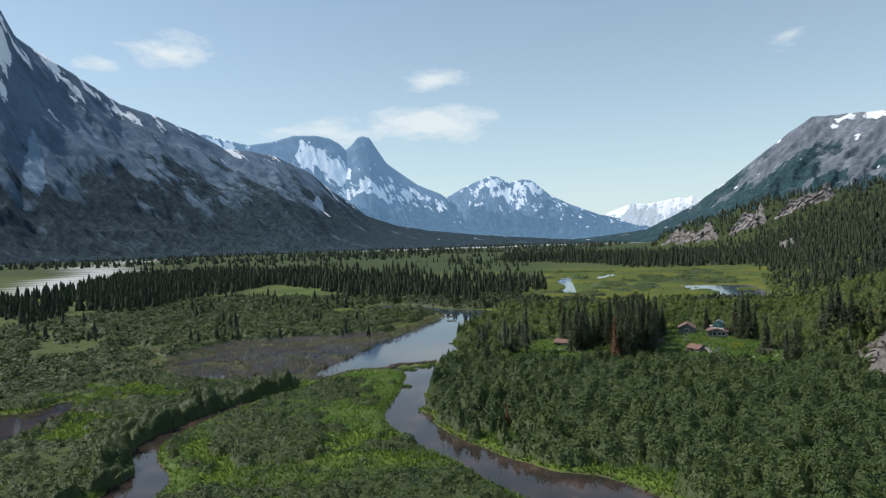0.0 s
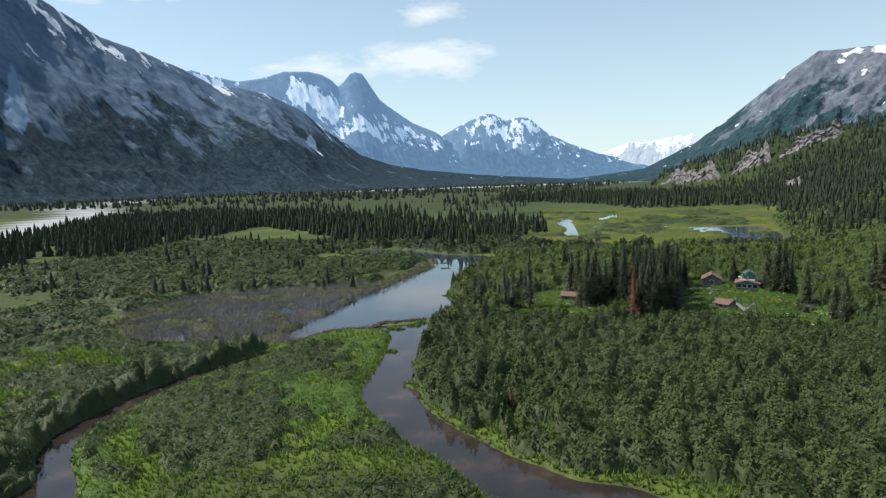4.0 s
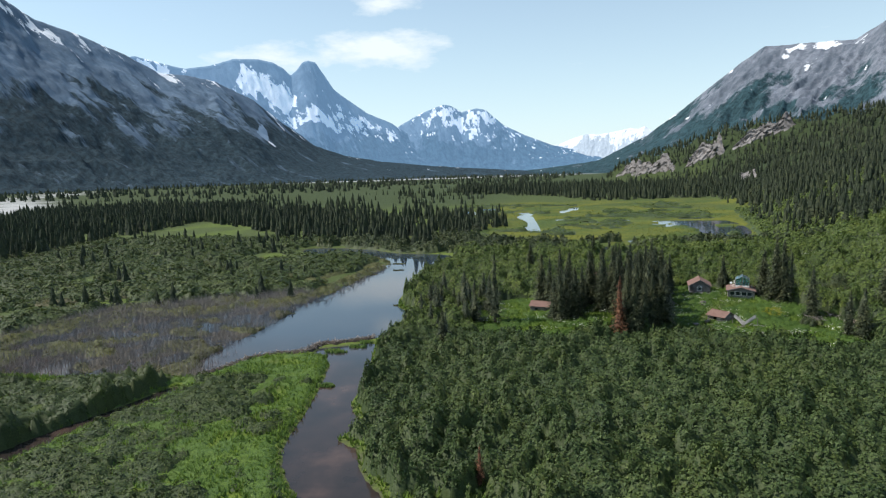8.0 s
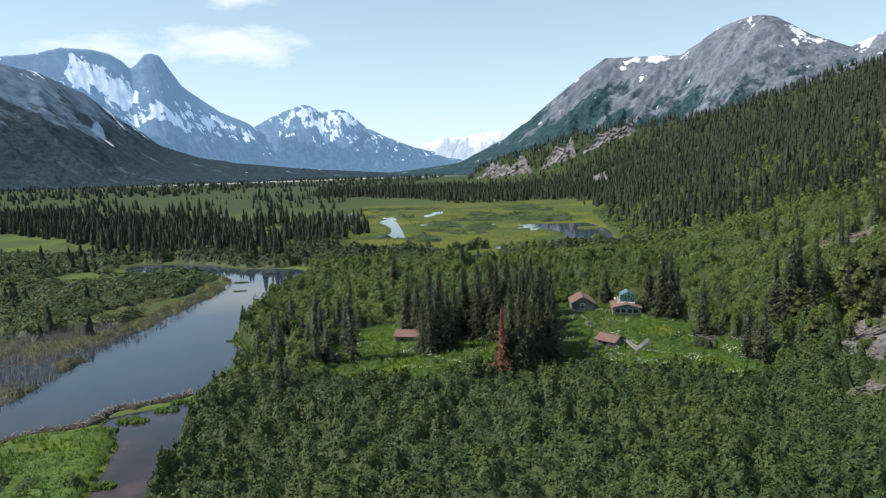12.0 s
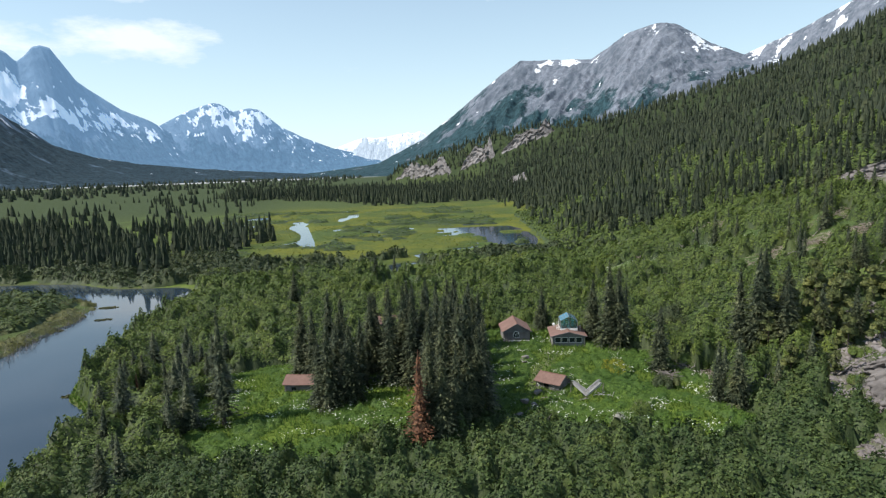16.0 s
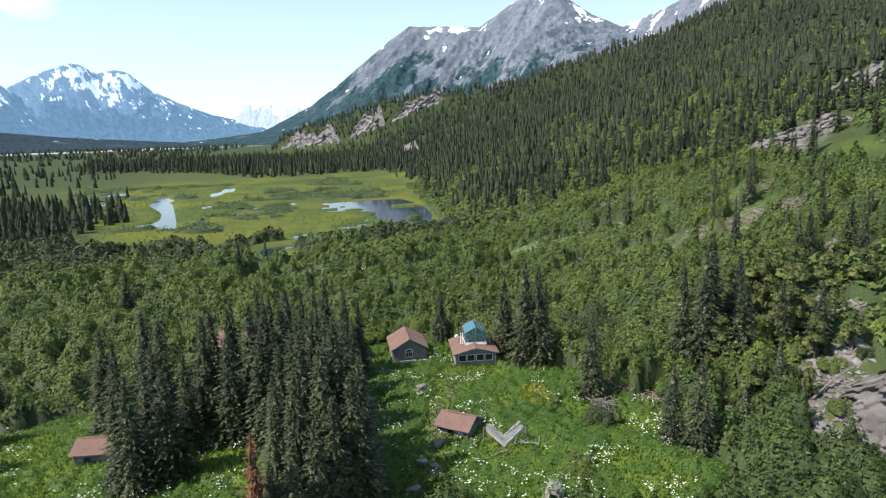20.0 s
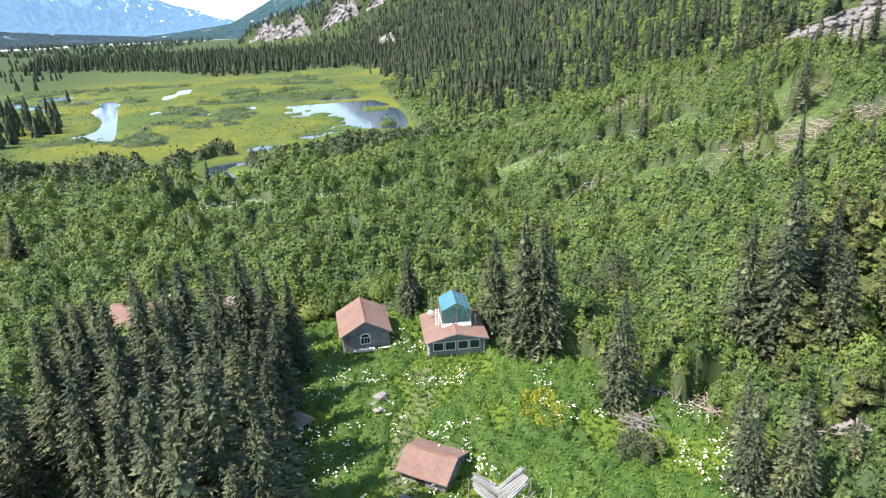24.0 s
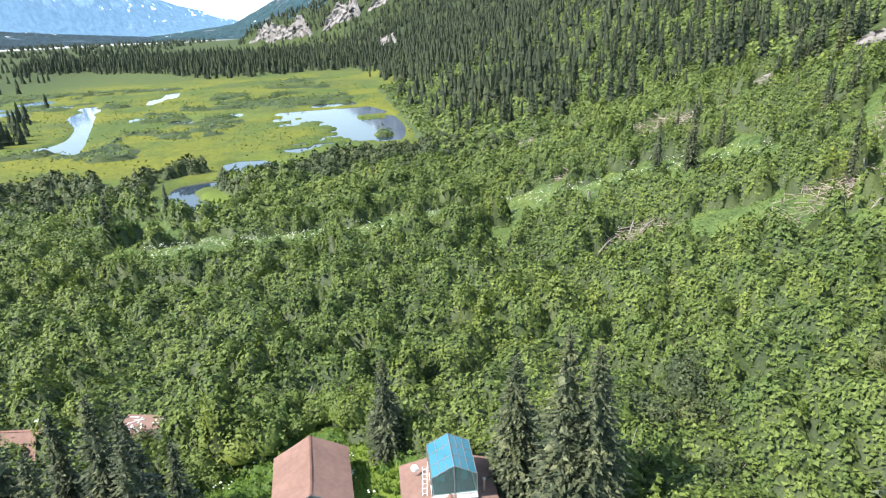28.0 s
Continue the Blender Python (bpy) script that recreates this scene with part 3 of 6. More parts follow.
# ---- mountains ----
def mountain(name, eye, crest_far, foot_far, profile, mat, label, spur, rough, nu=260, nv=70, seed=0.0, lean=0.4, crest_snow=(0.5, 0.08), fields=(), hollow=0.3, talus=()):
    """A range whose crest stands at the given bearings and heights (degrees) round a place, with spurs down to its foot.
    fields: snow at a bearing and a part of the way down, with its half-widths and depth."""
    az = np.array([p[0] for p in profile], float)
    el = np.array([p[1] for p in profile], float)
    s = np.linspace(0, 1, nu)
    a = az[0] + (az[-1] - az[0]) * s
    e = np.interp(a, az, el)
    far = np.interp(s, [0, 1], crest_far)[None, :] * np.ones((nv, 1))
    near = np.interp(s, [0, 1], foot_far)[None, :]
    top = 43 + far[:1] * np.tan(np.radians(e))[None, :]
    v = np.concatenate([[-0.3, -0.1], np.linspace(0, 1, nv - 2)])[:, None]
    down = np.clip(v, 0, 1)
    r = far - (far - near) * v
    along = np.radians(a)[None, :] * far
    fall = (far - r)
    z = top * (1 - down) ** 1.3 - np.clip(-v, 0, 1) * top * 1.6
    skew = along + lean * fall
    sway = (fbm(skew / spur + seed, fall / spur * 0.6, 3) - 0.5) * 1.1
    ribs = ridged(skew / spur + sway + seed, fall / (spur * 2.6) + seed, 7, 0.62)
    lift = smooth(0.0, 0.22, down) * smooth(1.0, 0.7, down)
    size = np.clip(top / 600, 0.25, 1.4)
    z = z + (ribs - 0.5) * rough * lift * size
    z = z + (ridged(skew / (spur * 0.16) + 3, fall / (spur * 0.26), 5, 0.6) - 0.5) * rough * 0.38 * smooth(0, 0.06, down) * smooth(1, 0.9, down) * size
    z = z + (ridged(along / 70 + seed, 0 * r + seed, 4) - 0.6) * rough * 0.07 * np.exp(-(v / 0.02) ** 2)
    z = np.where(v > 0.985, -6, z)
    aa = np.radians(a)[None, :]
    pts = np.stack([eye[0] + r * np.sin(aa), eye[1] + r * np.cos(aa), z + 0 * r], -1)
    me = grid_mesh(name, pts, mat, False)
    snow = crest_snow[0] * np.exp(-down / crest_snow[1]) + (0.55 - ribs) * hollow
    for fa, fd, wa, wd, deep in fields:
        snow = snow + deep * np.exp(-(((a[None, :] - fa) / wa) ** 2 + ((down - fd) / wd) ** 2) ** 2)
    snow = snow - 0.7 * smooth(0.42, 0.66, down)
    layer(me, "snow", snow)
    layer(me, "height", z + 0 * r)
    fan = 0 * snow
    for fa, fd, wa, wd in talus:
        spread = wa * np.clip(0.25 + (down - fd + wd) / (2 * wd), 0.2, 1.4)
        fan = np.maximum(fan, np.exp(-(((a[None, :] - fa) / spread) ** 2 + ((down - fd) / wd) ** 2) ** 2))
    layer(me, "talus", fan)
    lay = np.stack([skew, fall, 0 * skew + seed * 50], -1)
    me.attributes.new("lay", "FLOAT_VECTOR", "POINT").data.foreach_set("vector", np.ascontiguousarray(lay, dtype=np.float32).ravel())
    return tagged(new(name, me), label, "mountain", kind="structure")


# rock and brush are blued to carry the haze of distance in their colour
GREY_ROCK = mountain_material("hazed_dark_rock", (0.140, 0.198, 0.268), (0.068, 0.104, 0.152), (0.034, 0.058, 0.074), 400, None, (3.2, 0.7), 0.30, 0.18)
PALE_ROCK = mountain_material("hazed_pale_rock", (0.200, 0.218, 0.256), (0.076, 0.098, 0.126), (0.038, 0.078, 0.092), 380, None, (3.0, 0.7), 0.75, 0.10)
# these two also glow bluish, in place of haze
BLUE_ROCK = mountain_material("hazed_far_rock", (0.12, 0.17, 0.23), (0.08, 0.12, 0.17), (0.045, 0.085, 0.12), 260, (0.24, 0.45, 0.74, 0.36), (2.5, 1.3), 1.0, 0.115, 0.019)
SNOWY = mountain_material("hazed_far_snow", (0.45, 0.5, 0.56), (0.35, 0.4, 0.46), (0.12, 0.17, 0.22), 60, (0.45, 0.58, 0.72, 0.25))

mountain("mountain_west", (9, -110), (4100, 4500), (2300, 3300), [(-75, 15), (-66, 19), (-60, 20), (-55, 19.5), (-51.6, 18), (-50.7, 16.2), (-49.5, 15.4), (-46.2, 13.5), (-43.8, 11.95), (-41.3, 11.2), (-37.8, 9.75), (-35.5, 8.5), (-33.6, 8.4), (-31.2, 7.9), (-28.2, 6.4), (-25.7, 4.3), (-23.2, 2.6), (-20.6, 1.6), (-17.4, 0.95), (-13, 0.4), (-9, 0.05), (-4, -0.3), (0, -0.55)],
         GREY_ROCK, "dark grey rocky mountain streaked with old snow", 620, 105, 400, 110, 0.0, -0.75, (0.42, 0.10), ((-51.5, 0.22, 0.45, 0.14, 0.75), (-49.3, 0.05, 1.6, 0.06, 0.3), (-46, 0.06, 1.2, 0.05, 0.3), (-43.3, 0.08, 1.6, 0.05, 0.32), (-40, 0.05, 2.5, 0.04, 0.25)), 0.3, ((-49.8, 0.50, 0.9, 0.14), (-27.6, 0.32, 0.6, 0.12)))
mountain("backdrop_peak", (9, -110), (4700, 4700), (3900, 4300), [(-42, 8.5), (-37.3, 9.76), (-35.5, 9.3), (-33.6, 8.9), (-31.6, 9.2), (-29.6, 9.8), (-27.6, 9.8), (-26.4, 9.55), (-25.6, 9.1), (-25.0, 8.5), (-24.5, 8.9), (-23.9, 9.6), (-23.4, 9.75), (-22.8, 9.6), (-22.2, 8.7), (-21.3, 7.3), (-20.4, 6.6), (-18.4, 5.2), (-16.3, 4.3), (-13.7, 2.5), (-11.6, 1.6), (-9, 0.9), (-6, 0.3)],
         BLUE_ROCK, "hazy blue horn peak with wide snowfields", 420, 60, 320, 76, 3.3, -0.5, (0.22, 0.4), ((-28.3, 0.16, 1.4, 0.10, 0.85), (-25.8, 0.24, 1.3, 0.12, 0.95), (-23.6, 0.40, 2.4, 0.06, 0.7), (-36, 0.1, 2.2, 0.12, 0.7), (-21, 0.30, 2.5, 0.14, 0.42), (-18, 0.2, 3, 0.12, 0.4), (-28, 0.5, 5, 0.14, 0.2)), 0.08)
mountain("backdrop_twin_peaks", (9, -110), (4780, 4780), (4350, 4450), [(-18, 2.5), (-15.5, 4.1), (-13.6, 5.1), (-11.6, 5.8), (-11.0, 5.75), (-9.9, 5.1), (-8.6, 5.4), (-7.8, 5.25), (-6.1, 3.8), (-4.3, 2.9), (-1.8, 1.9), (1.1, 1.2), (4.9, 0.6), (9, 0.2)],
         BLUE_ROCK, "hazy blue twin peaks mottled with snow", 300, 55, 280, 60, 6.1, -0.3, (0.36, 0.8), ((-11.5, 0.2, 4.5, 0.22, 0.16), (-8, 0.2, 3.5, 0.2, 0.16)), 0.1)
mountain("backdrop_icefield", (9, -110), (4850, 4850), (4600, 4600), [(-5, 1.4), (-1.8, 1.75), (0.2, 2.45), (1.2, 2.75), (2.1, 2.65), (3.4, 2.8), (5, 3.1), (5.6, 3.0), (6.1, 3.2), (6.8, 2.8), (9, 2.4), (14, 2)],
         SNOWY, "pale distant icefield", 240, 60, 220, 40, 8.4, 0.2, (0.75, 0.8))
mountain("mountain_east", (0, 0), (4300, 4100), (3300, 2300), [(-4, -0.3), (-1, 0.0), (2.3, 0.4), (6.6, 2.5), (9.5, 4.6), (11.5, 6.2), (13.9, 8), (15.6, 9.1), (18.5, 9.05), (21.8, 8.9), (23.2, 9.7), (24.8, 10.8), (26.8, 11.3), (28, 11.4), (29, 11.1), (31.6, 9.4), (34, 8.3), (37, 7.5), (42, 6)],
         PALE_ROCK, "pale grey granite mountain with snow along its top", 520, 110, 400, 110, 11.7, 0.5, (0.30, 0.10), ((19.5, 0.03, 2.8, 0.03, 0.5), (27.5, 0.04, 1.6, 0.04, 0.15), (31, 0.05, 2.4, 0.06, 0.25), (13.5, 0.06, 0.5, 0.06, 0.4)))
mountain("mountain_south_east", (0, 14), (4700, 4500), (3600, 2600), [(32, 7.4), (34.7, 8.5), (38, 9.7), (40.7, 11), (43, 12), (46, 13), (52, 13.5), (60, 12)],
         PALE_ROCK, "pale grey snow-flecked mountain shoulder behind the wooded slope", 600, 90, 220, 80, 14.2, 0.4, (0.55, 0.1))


# ---- trees ----
def sprays(root, tip, width, drop):
    """Drooping branch sprays, each two faces bent along the branch: arrays n x 6 x 3."""
    out = tip - root
    side = np.stack([-out[:, 1], out[:, 0], 0 * out[:, 0]], -1)
    side /= np.linalg.norm(side, axis=1, keepdims=True) + 1e-9
    mid = root + out * 0.55
    left, right = mid + side * width[:, None], mid - side * width[:, None]
    left[:, 2] -= drop
    right[:, 2] -= drop
    return np.stack([root, left, tip, root, tip, right], 1)


def spruce_crown(rng, high, wide, whorls, per, bare=0.04, split=1, thin=0.0, broad=0.20):
    """Corners of a spruce's sprays, from the foot at the origin. split: how many twigs stand along each branch."""
    out = []
    for k in range(whorls):
        s = bare + (0.985 - bare) * k / (whorls - 1)
        z = high * s
        reach = wide * (1 - s) ** 0.82 * (0.80 + 0.40 * rng.rand()) + 0.10 * min(1.0, high / 8)
        n = max(3, int(per * (0.55 + 0.6 * (1 - s))))
        a = rng.rand(n) * 2 * np.pi
        a = a[rng.rand(n) >= thin]
        n = len(a)
        if not n:
            continue
        far = reach * (0.60 + 0.5 * rng.rand(n))
        root = np.stack([0.02 * high / 14 * np.cos(a), 0.02 * high / 14 * np.sin(a), z + (rng.rand(n) - 0.5) * high / whorls * 1.5], -1)
        lift = 0.25 if s > 0.8 else -0.25 - 0.25 * (1 - s)
        tip = np.stack([far * np.cos(a), far * np.sin(a), root[:, 2] + lift * far], -1)
        if split < 3:
            out.append(sprays(root, tip, broad * far + 0.005 * high, 0.07 * far + 0.002 * high))
        for j in range(split):
            t = (j + 0.35 + 0.6 * rng.rand(n)) / split
            p = root + (tip - root) * (0.12 + 0.83 * t)[:, None]
            b = a + (rng.rand(n) - 0.5) * 1.9
            size = (0.22 + 0.20 * rng.rand(n)) * (0.42 * far + 0.36 * high / 14)
            end = p + np.stack([np.cos(b), np.sin(b), -0.45 + 0.55 * rng.rand(n)], -1) * size[:, None]
            side = np.stack([-np.sin(b), np.cos(b), (rng.rand(n) - 0.5) * 1.2], -1) * (size * 0.30)[:, None]
            out.append(np.stack([p - side, p + side, end], 1))
    top = np.array([[0, 0, high * 0.93], [0.006 * high, 0, high * 0.95], [0, 0, high * 1.03], [0, 0, high * 0.93], [0, 0, high * 1.03], [-0.004 * high, 0.006 * high, high * 0.95]])
    out.append(top)
    return np.concatenate([o.reshape(-1, 3) for o in out])


def tiers(rng, high, wide, count, sides, bare=0.03, lap=1.9):
    """Ragged overlapping skirts of branches, for the dense inside of a spruce or for one far off."""
    out = []
    for k in range(count):
        s = bare + (1 - bare) * k / count
        top = bare + (1 - bare) * min(1.0, (k + lap) / count)
        a = np.arange(sides) * 2 * np.pi / sides + rng.rand() * 6
        r = (wide * (1 - s) ** 0.9 + 0.012 * high) * (0.62 + 0.6 * rng.rand(sides))
        ring = np.stack([r * np.cos(a), r * np.sin(a), high * s - 0.04 * high * rng.rand(sides)], -1)
        apex = np.array([0.0, 0.0, high * top]) + 0 * ring
        out.append(np.stack([ring, np.roll(ring, -1, 0), apex], 1).reshape(-1, 3))
    return np.concatenate(out)


def tapered(bm, points, radii, sides=7):
    """A round tapering stem through points."""
    rings = []
    for k, (p, r) in enumerate(zip(points, radii)):
        p = Vector(p)
        ahead = Vector(points[min(k + 1, len(points) - 1)]) - Vector(points[max(k - 1, 0)])
        q = ahead.to_track_quat("Z", "Y")
        rings.append([bm.verts.new(p + q @ Vector((r * math.cos(2 * math.pi * i / sides), r * math.sin(2 * math.pi * i / sides), 0))) for i in range(sides)])
    for a, b in zip(rings, rings[1:]):
        for i in range(sides):
            bm.faces.new((a[i], a[(i + 1) % sides], b[(i + 1) % sides], b[i]))
    bm.faces.new(rings[-1])
    bm.faces.new(rings[0][::-1])
    return bm


TREE_KINDS = {}


def spruce_kind(key, high, wide, whorls, per, mat, thin=0.0, bare=0.04, seed=1, split=2):
    rng = np.random.RandomState(seed)
    crown = face_mesh("crown", np.concatenate([spruce_crown(rng, high, wide, whorls, per, bare, split, thin, 0.14), tiers(rng, high * 0.97, wide * (0.50 - 0.7 * thin), 30, 9, bare, 1.8)]), 3, mat)
    bm = bmesh.new()
    tapered(bm, [(0, 0, -0.4), (0, 0, high * 0.3), (0.03, 0, high * 0.7), (0, 0, high * 0.97)], [high * 0.016 + 0.05, high * 0.012 + 0.03, high * 0.006 + 0.02, 0.015])
    trunk = bpy.data.meshes.new("trunk")
    bm.to_mesh(trunk)
    bm.free()
    trunk.materials.append(BARK)
    TREE_KINDS[key] = (high, trunk, crown)


def spruce(key, x, y, high, label, turn=0.0, lean=0.0, wide=1.0, group="spruces", name="spruce_tree"):
    base, trunk, crown = TREE_KINDS[key]
    s = high / base
    m = Matrix.Translation((x, y, float(land(np.array([x]), np.array([y]))[0]) - 0.05)) @ pose(0, 0, 0, lean, 0, turn) @ Matrix.Diagonal((s * wide, s * wide, s, 1))
    ob = thing(name, m, label, "tree", group)
    under("trunk", trunk, ob)
    under("crown", crown, ob)
    return ob


spruce_kind("full", 14, 3.1, 52, 17, SPRUCE_LEAF, seed=3, split=9)
spruce_kind("slim", 14, 2.7, 48, 15, SPRUCE_LEAF, seed=4, split=8)
spruce_kind("young", 8, 2.0, 30, 11, SPRUCE_LEAF, seed=5, split=5)
spruce_kind("hillside", 12, 2.4, 40, 12, SPRUCE_LEAF, 0.1, seed=8, split=7)
spruce_kind("ragged", 14, 2.2, 40, 10, SPRUCE_LEAF, 0.25, 0.12, seed=6, split=7)
spruce_kind("rust", 12, 2.1, 36, 12, RUST_LEAF, 0.1, 0.05, seed=7, split=5)


# ---- leafy thickets ----
def bushes(rng, x, y, z, wide, high, leaves, leaf, sides=9):
    """Rounded lobed bushes: a lumpy dome of foliage and leaf sprays standing off it. Gives leaf corners, domes and each bush's tone."""
    n = len(x)
    sway = rng.rand(n, 1) * 6.3
    def lobed(u):
        return 1 + 0.20 * np.sin(u * 3 + sway) + 0.14 * np.sin(u * 5 + 2 * sway)
    u = rng.rand(n, leaves) * 2 * np.pi
    w = np.clip(rng.rand(n, leaves) ** 0.7, 0, 1)
    r = np.sqrt(np.clip(1 - (w * 0.98) ** 2, 0, 1)) * (0.66 + 0.44 * rng.rand(n, leaves))
    p = np.stack([x[:, None] + wide[:, None] * r * lobed(u) * np.cos(u), y[:, None] + wide[:, None] * r * lobed(u) * np.sin(u), z[:, None] + high[:, None] * (0.06 + 0.94 * w * (0.88 + 0.25 * rng.rand(n, leaves)))], -1)
    out = np.stack([np.cos(u) * r, np.sin(u) * r, w + 0.15], -1) + (rng.rand(n, leaves, 3) - 0.5) * 0.9
    out /= np.linalg.norm(out, axis=-1, keepdims=True)
    side = np.cross(out, rng.rand(n, leaves, 3) - 0.5)
    side /= np.linalg.norm(side, axis=-1, keepdims=True) + 1e-9
    up = np.cross(out, side)
    s = (leaf * (wide / wide.mean())[:, None] ** 0.6 * (0.6 + 0.9 * rng.rand(n, leaves)))[..., None]
    sheet = np.stack([p + side * s, p + up * s * 0.9 + out * s * 0.3, p - side * s * 0.8 - up * s * 0.35], 2).reshape(-1, 3)
    turn = np.arange(sides)[None, :] * 2 * np.pi / sides + rng.rand(n, 1)
    def ring(part_wide, part_high):
        q = wide[:, None] * part_wide * lobed(turn) * (0.82 + 0.36 * rng.rand(n, sides))
        return np.stack([x[:, None] + q * np.cos(turn), y[:, None] + q * np.sin(turn), z[:, None] + high[:, None] * part_high * (0.82 + 0.36 * rng.rand(n, sides))], -1)
    top = np.stack([x, y, z + high * (0.72 + 0.15 * rng.rand(n))], -1)[:, None, :]
    dome = np.concatenate([ring(0.74, 0.0), ring(0.68, 0.36), ring(0.42, 0.66), top], 1)
    tone = np.clip(0.5 + 0.2 * rng.randn(n), 0.08, 1)
    return sheet, dome, tone, leaves


def bush_mesh(name, made, mat):
    """One mesh of loose leaves and smooth domes."""
    sheet, dome, tone, leaves = made
    n, per = dome.shape[:2]
    k = (per - 1) // 3
    i = np.arange(k)
    j = (i + 1) % k
    quads = np.concatenate([np.stack([i, j, j + k, i + k], 1), np.stack([i + k, j + k, j + 2 * k, i + 2 * k], 1)])
    caps = np.stack([i + 2 * k, j + 2 * k, 0 * i + 3 * k], 1)
    base = (len(sheet) + np.arange(n) * per)[:, None, None]
    loops = np.concatenate([np.arange(len(sheet)), (base + quads).ravel(), (base + caps).ravel()]).astype(np.int32)
    faces = np.concatenate([np.full(len(sheet) // 3, 3), np.full(n * len(quads), 4), np.full(n * k, 3)])
    me = bpy.data.meshes.new(name)
    verts = np.ascontiguousarray(np.concatenate([sheet, dome.reshape(-1, 3)]), dtype=np.float32)
    me.vertices.add(len(verts))
    me.vertices.foreach_set("co", verts.ravel())
    me.loops.add(len(loops))
    me.loops.foreach_set("vertex_index", loops)
    me.polygons.add(len(faces))
    me.polygons.foreach_set("loop_start", np.concatenate([[0], np.cumsum(faces)[:-1]]).astype(np.int32))
    me.update(calc_edges=True)
    me.polygons.foreach_set("use_smooth", np.arange(len(faces)) >= len(sheet) // 3)
    me.materials.append(mat)
    layer(me, "tone", np.concatenate([np.repeat(tone, leaves * 3), np.repeat(tone, per)]))
    return me


def scatter(rng, x0, x1, y0, y1, spacing):
    xs, ys = np.meshgrid(np.arange(x0, x1, spacing), np.arange(y0, y1, spacing))
    xs = xs.ravel() + (rng.rand(xs.size) - 0.5) * spacing * 1.1
    ys = ys.ravel() + (rng.rand(ys.size) - 0.5) * spacing * 1.1
    return xs, ys


SLASH = [(108, 246, 6), (116, 243, 6), (121, 234, 6), (122, 210, 7), (126, 203, 6), (137, 197, 6), (112, 148, 6), (117, 142.5, 6.5), (122, 139.5, 6), (104, 151, 5), (101, 205, 4), (39, 152.5, 3), (63.5, 107, 2.6), (72.5, 109.5, 3), (88, 166, 4), (96, 218, 5), (130, 158, 5)]


def creek_x(y):
    """The creek's line; the alders stand east of it."""
    return np.interp(y, [-60, -36, -20, -5, 8, 24, 42, 74, 90], [60, 32, 8, -11, -25, -40, -47, -57, -57])


def brush_amount(x, y):
    """How thickly shrubs grow."""
    gap = water_gap(x, y)
    d = x - foot_x(y)
    amount = smooth(0.30, 0.46, fbm(x / 15 + 2, y / 15, 3) + 0.02)
    amount = np.where((x > -50) & (y > 116) & (y < 270), np.maximum(amount, 1.05), amount)
    amount = np.where((x < creek_x(y)) & (y < 70), np.maximum(amount * 0.8, np.where(x < -62, 0.58, 0.52)), amount)
    amount = np.where((y > 100) & (x > -66) & (x < -40), np.maximum(amount, 0.85), amount)
    right = (x > creek_x(y)) & (y < 115)
    amount = np.where(right & (gap > 4), np.maximum(amount, 1.1), amount)
    amount = amount * smooth(0.6, 2.6, gap + 2.5 * (fbm(x / 8, y / 8, 2) - 0.5))
    amount = np.where(wandering(x, y, CLEARING, 3.5), amount * 0.10, amount)
    for q in GRASS_PATCHES:
        amount = np.where(wandering(x, y, q), amount * (0.08 + 0.95 * smooth(0.54, 0.62, fbm(x / 6 + 1, y / 6, 3))), amount)
    amount = amount * (1 - 0.92 * herb_band(x, y))
    fray = 26 * (fbm(x / 12 + 5, y / 12, 3) - 0.5)
    amount = amount * smooth(0, 6, y + np.where(x > creek_x(y), 30, 52) + fray) * np.where(y < 118, smooth(0, 6, 80 - x + fray), 1) * np.where(y < 62, np.where(y > 10, 1, smooth(0, 6, x + 155 + fray)), 1)
    brook = away_from(x, y - 5, BROOK)
    amount = amount * np.where(y < 310, smooth(5, 12, brook), 1)
    for sx, sy, sr in SCARPS:
        amount = amount * smooth(0.45, 0.95, np.hypot(x - sx + 1.0, y - sy + 1.2) / (1.05 * sr) + 2.0 * (fbm(x / 4, y / 4, 3) - 0.5))
    for sx, sy, sr in SLASH:
        amount = amount * smooth(0.5, 1.0, np.hypot((x - sx) / 1.5, y - sy) / sr + 0.8 * (fbm(x / 4, y / 4, 2) - 0.5))
    amount = np.where(inside(x, y, REED_BED), 0, amount)
    amount = np.where((y > 300) & (d < 0) & (x > -60), amount * 0.25, amount)
    return amount


def lumps(x, y, size, seed):
    """Overlapping rounded crowns of uneven size: height 0 to 1, and a tone for each crown."""
    wx = x / size + 0.9 * (fbm(x / size * 0.9 + seed, y / size * 0.9, 3) - 0.5)
    wy = y / size + 0.9 * (fbm(x / size * 0.9 + 31, y / size * 0.9 + seed, 3) - 0.5)
    i, j = np.floor(wx).astype(int), np.floor(wy).astype(int)
    best, tone = np.zeros(x.shape), np.full(x.shape, 0.4)
    for di in (-1, 0, 1):
        for dj in (-1, 0, 1):
            a, b = i + di, j + dj
            px = a + LATTICE[(a + seed) % 256, b % 256]
            py = b + LATTICE[a % 256, (b + seed + 91) % 256]
            r = 0.46 + 0.50 * LATTICE[(a + 57) % 256, (b + 13 + seed) % 256]
            h = 0.5 + 0.5 * LATTICE[(a + 7 * seed + 3) % 256, (b + 140) % 256]
            v = h * np.sqrt(np.clip(1 - ((wx - px) ** 2 + (wy - py) ** 2) / (r * r), 0, 1))
            tone = np.where(v > best, LATTICE[(a + 200) % 256, (b + 77) % 256], tone)
            best = np.maximum(best, v)
    return best, tone


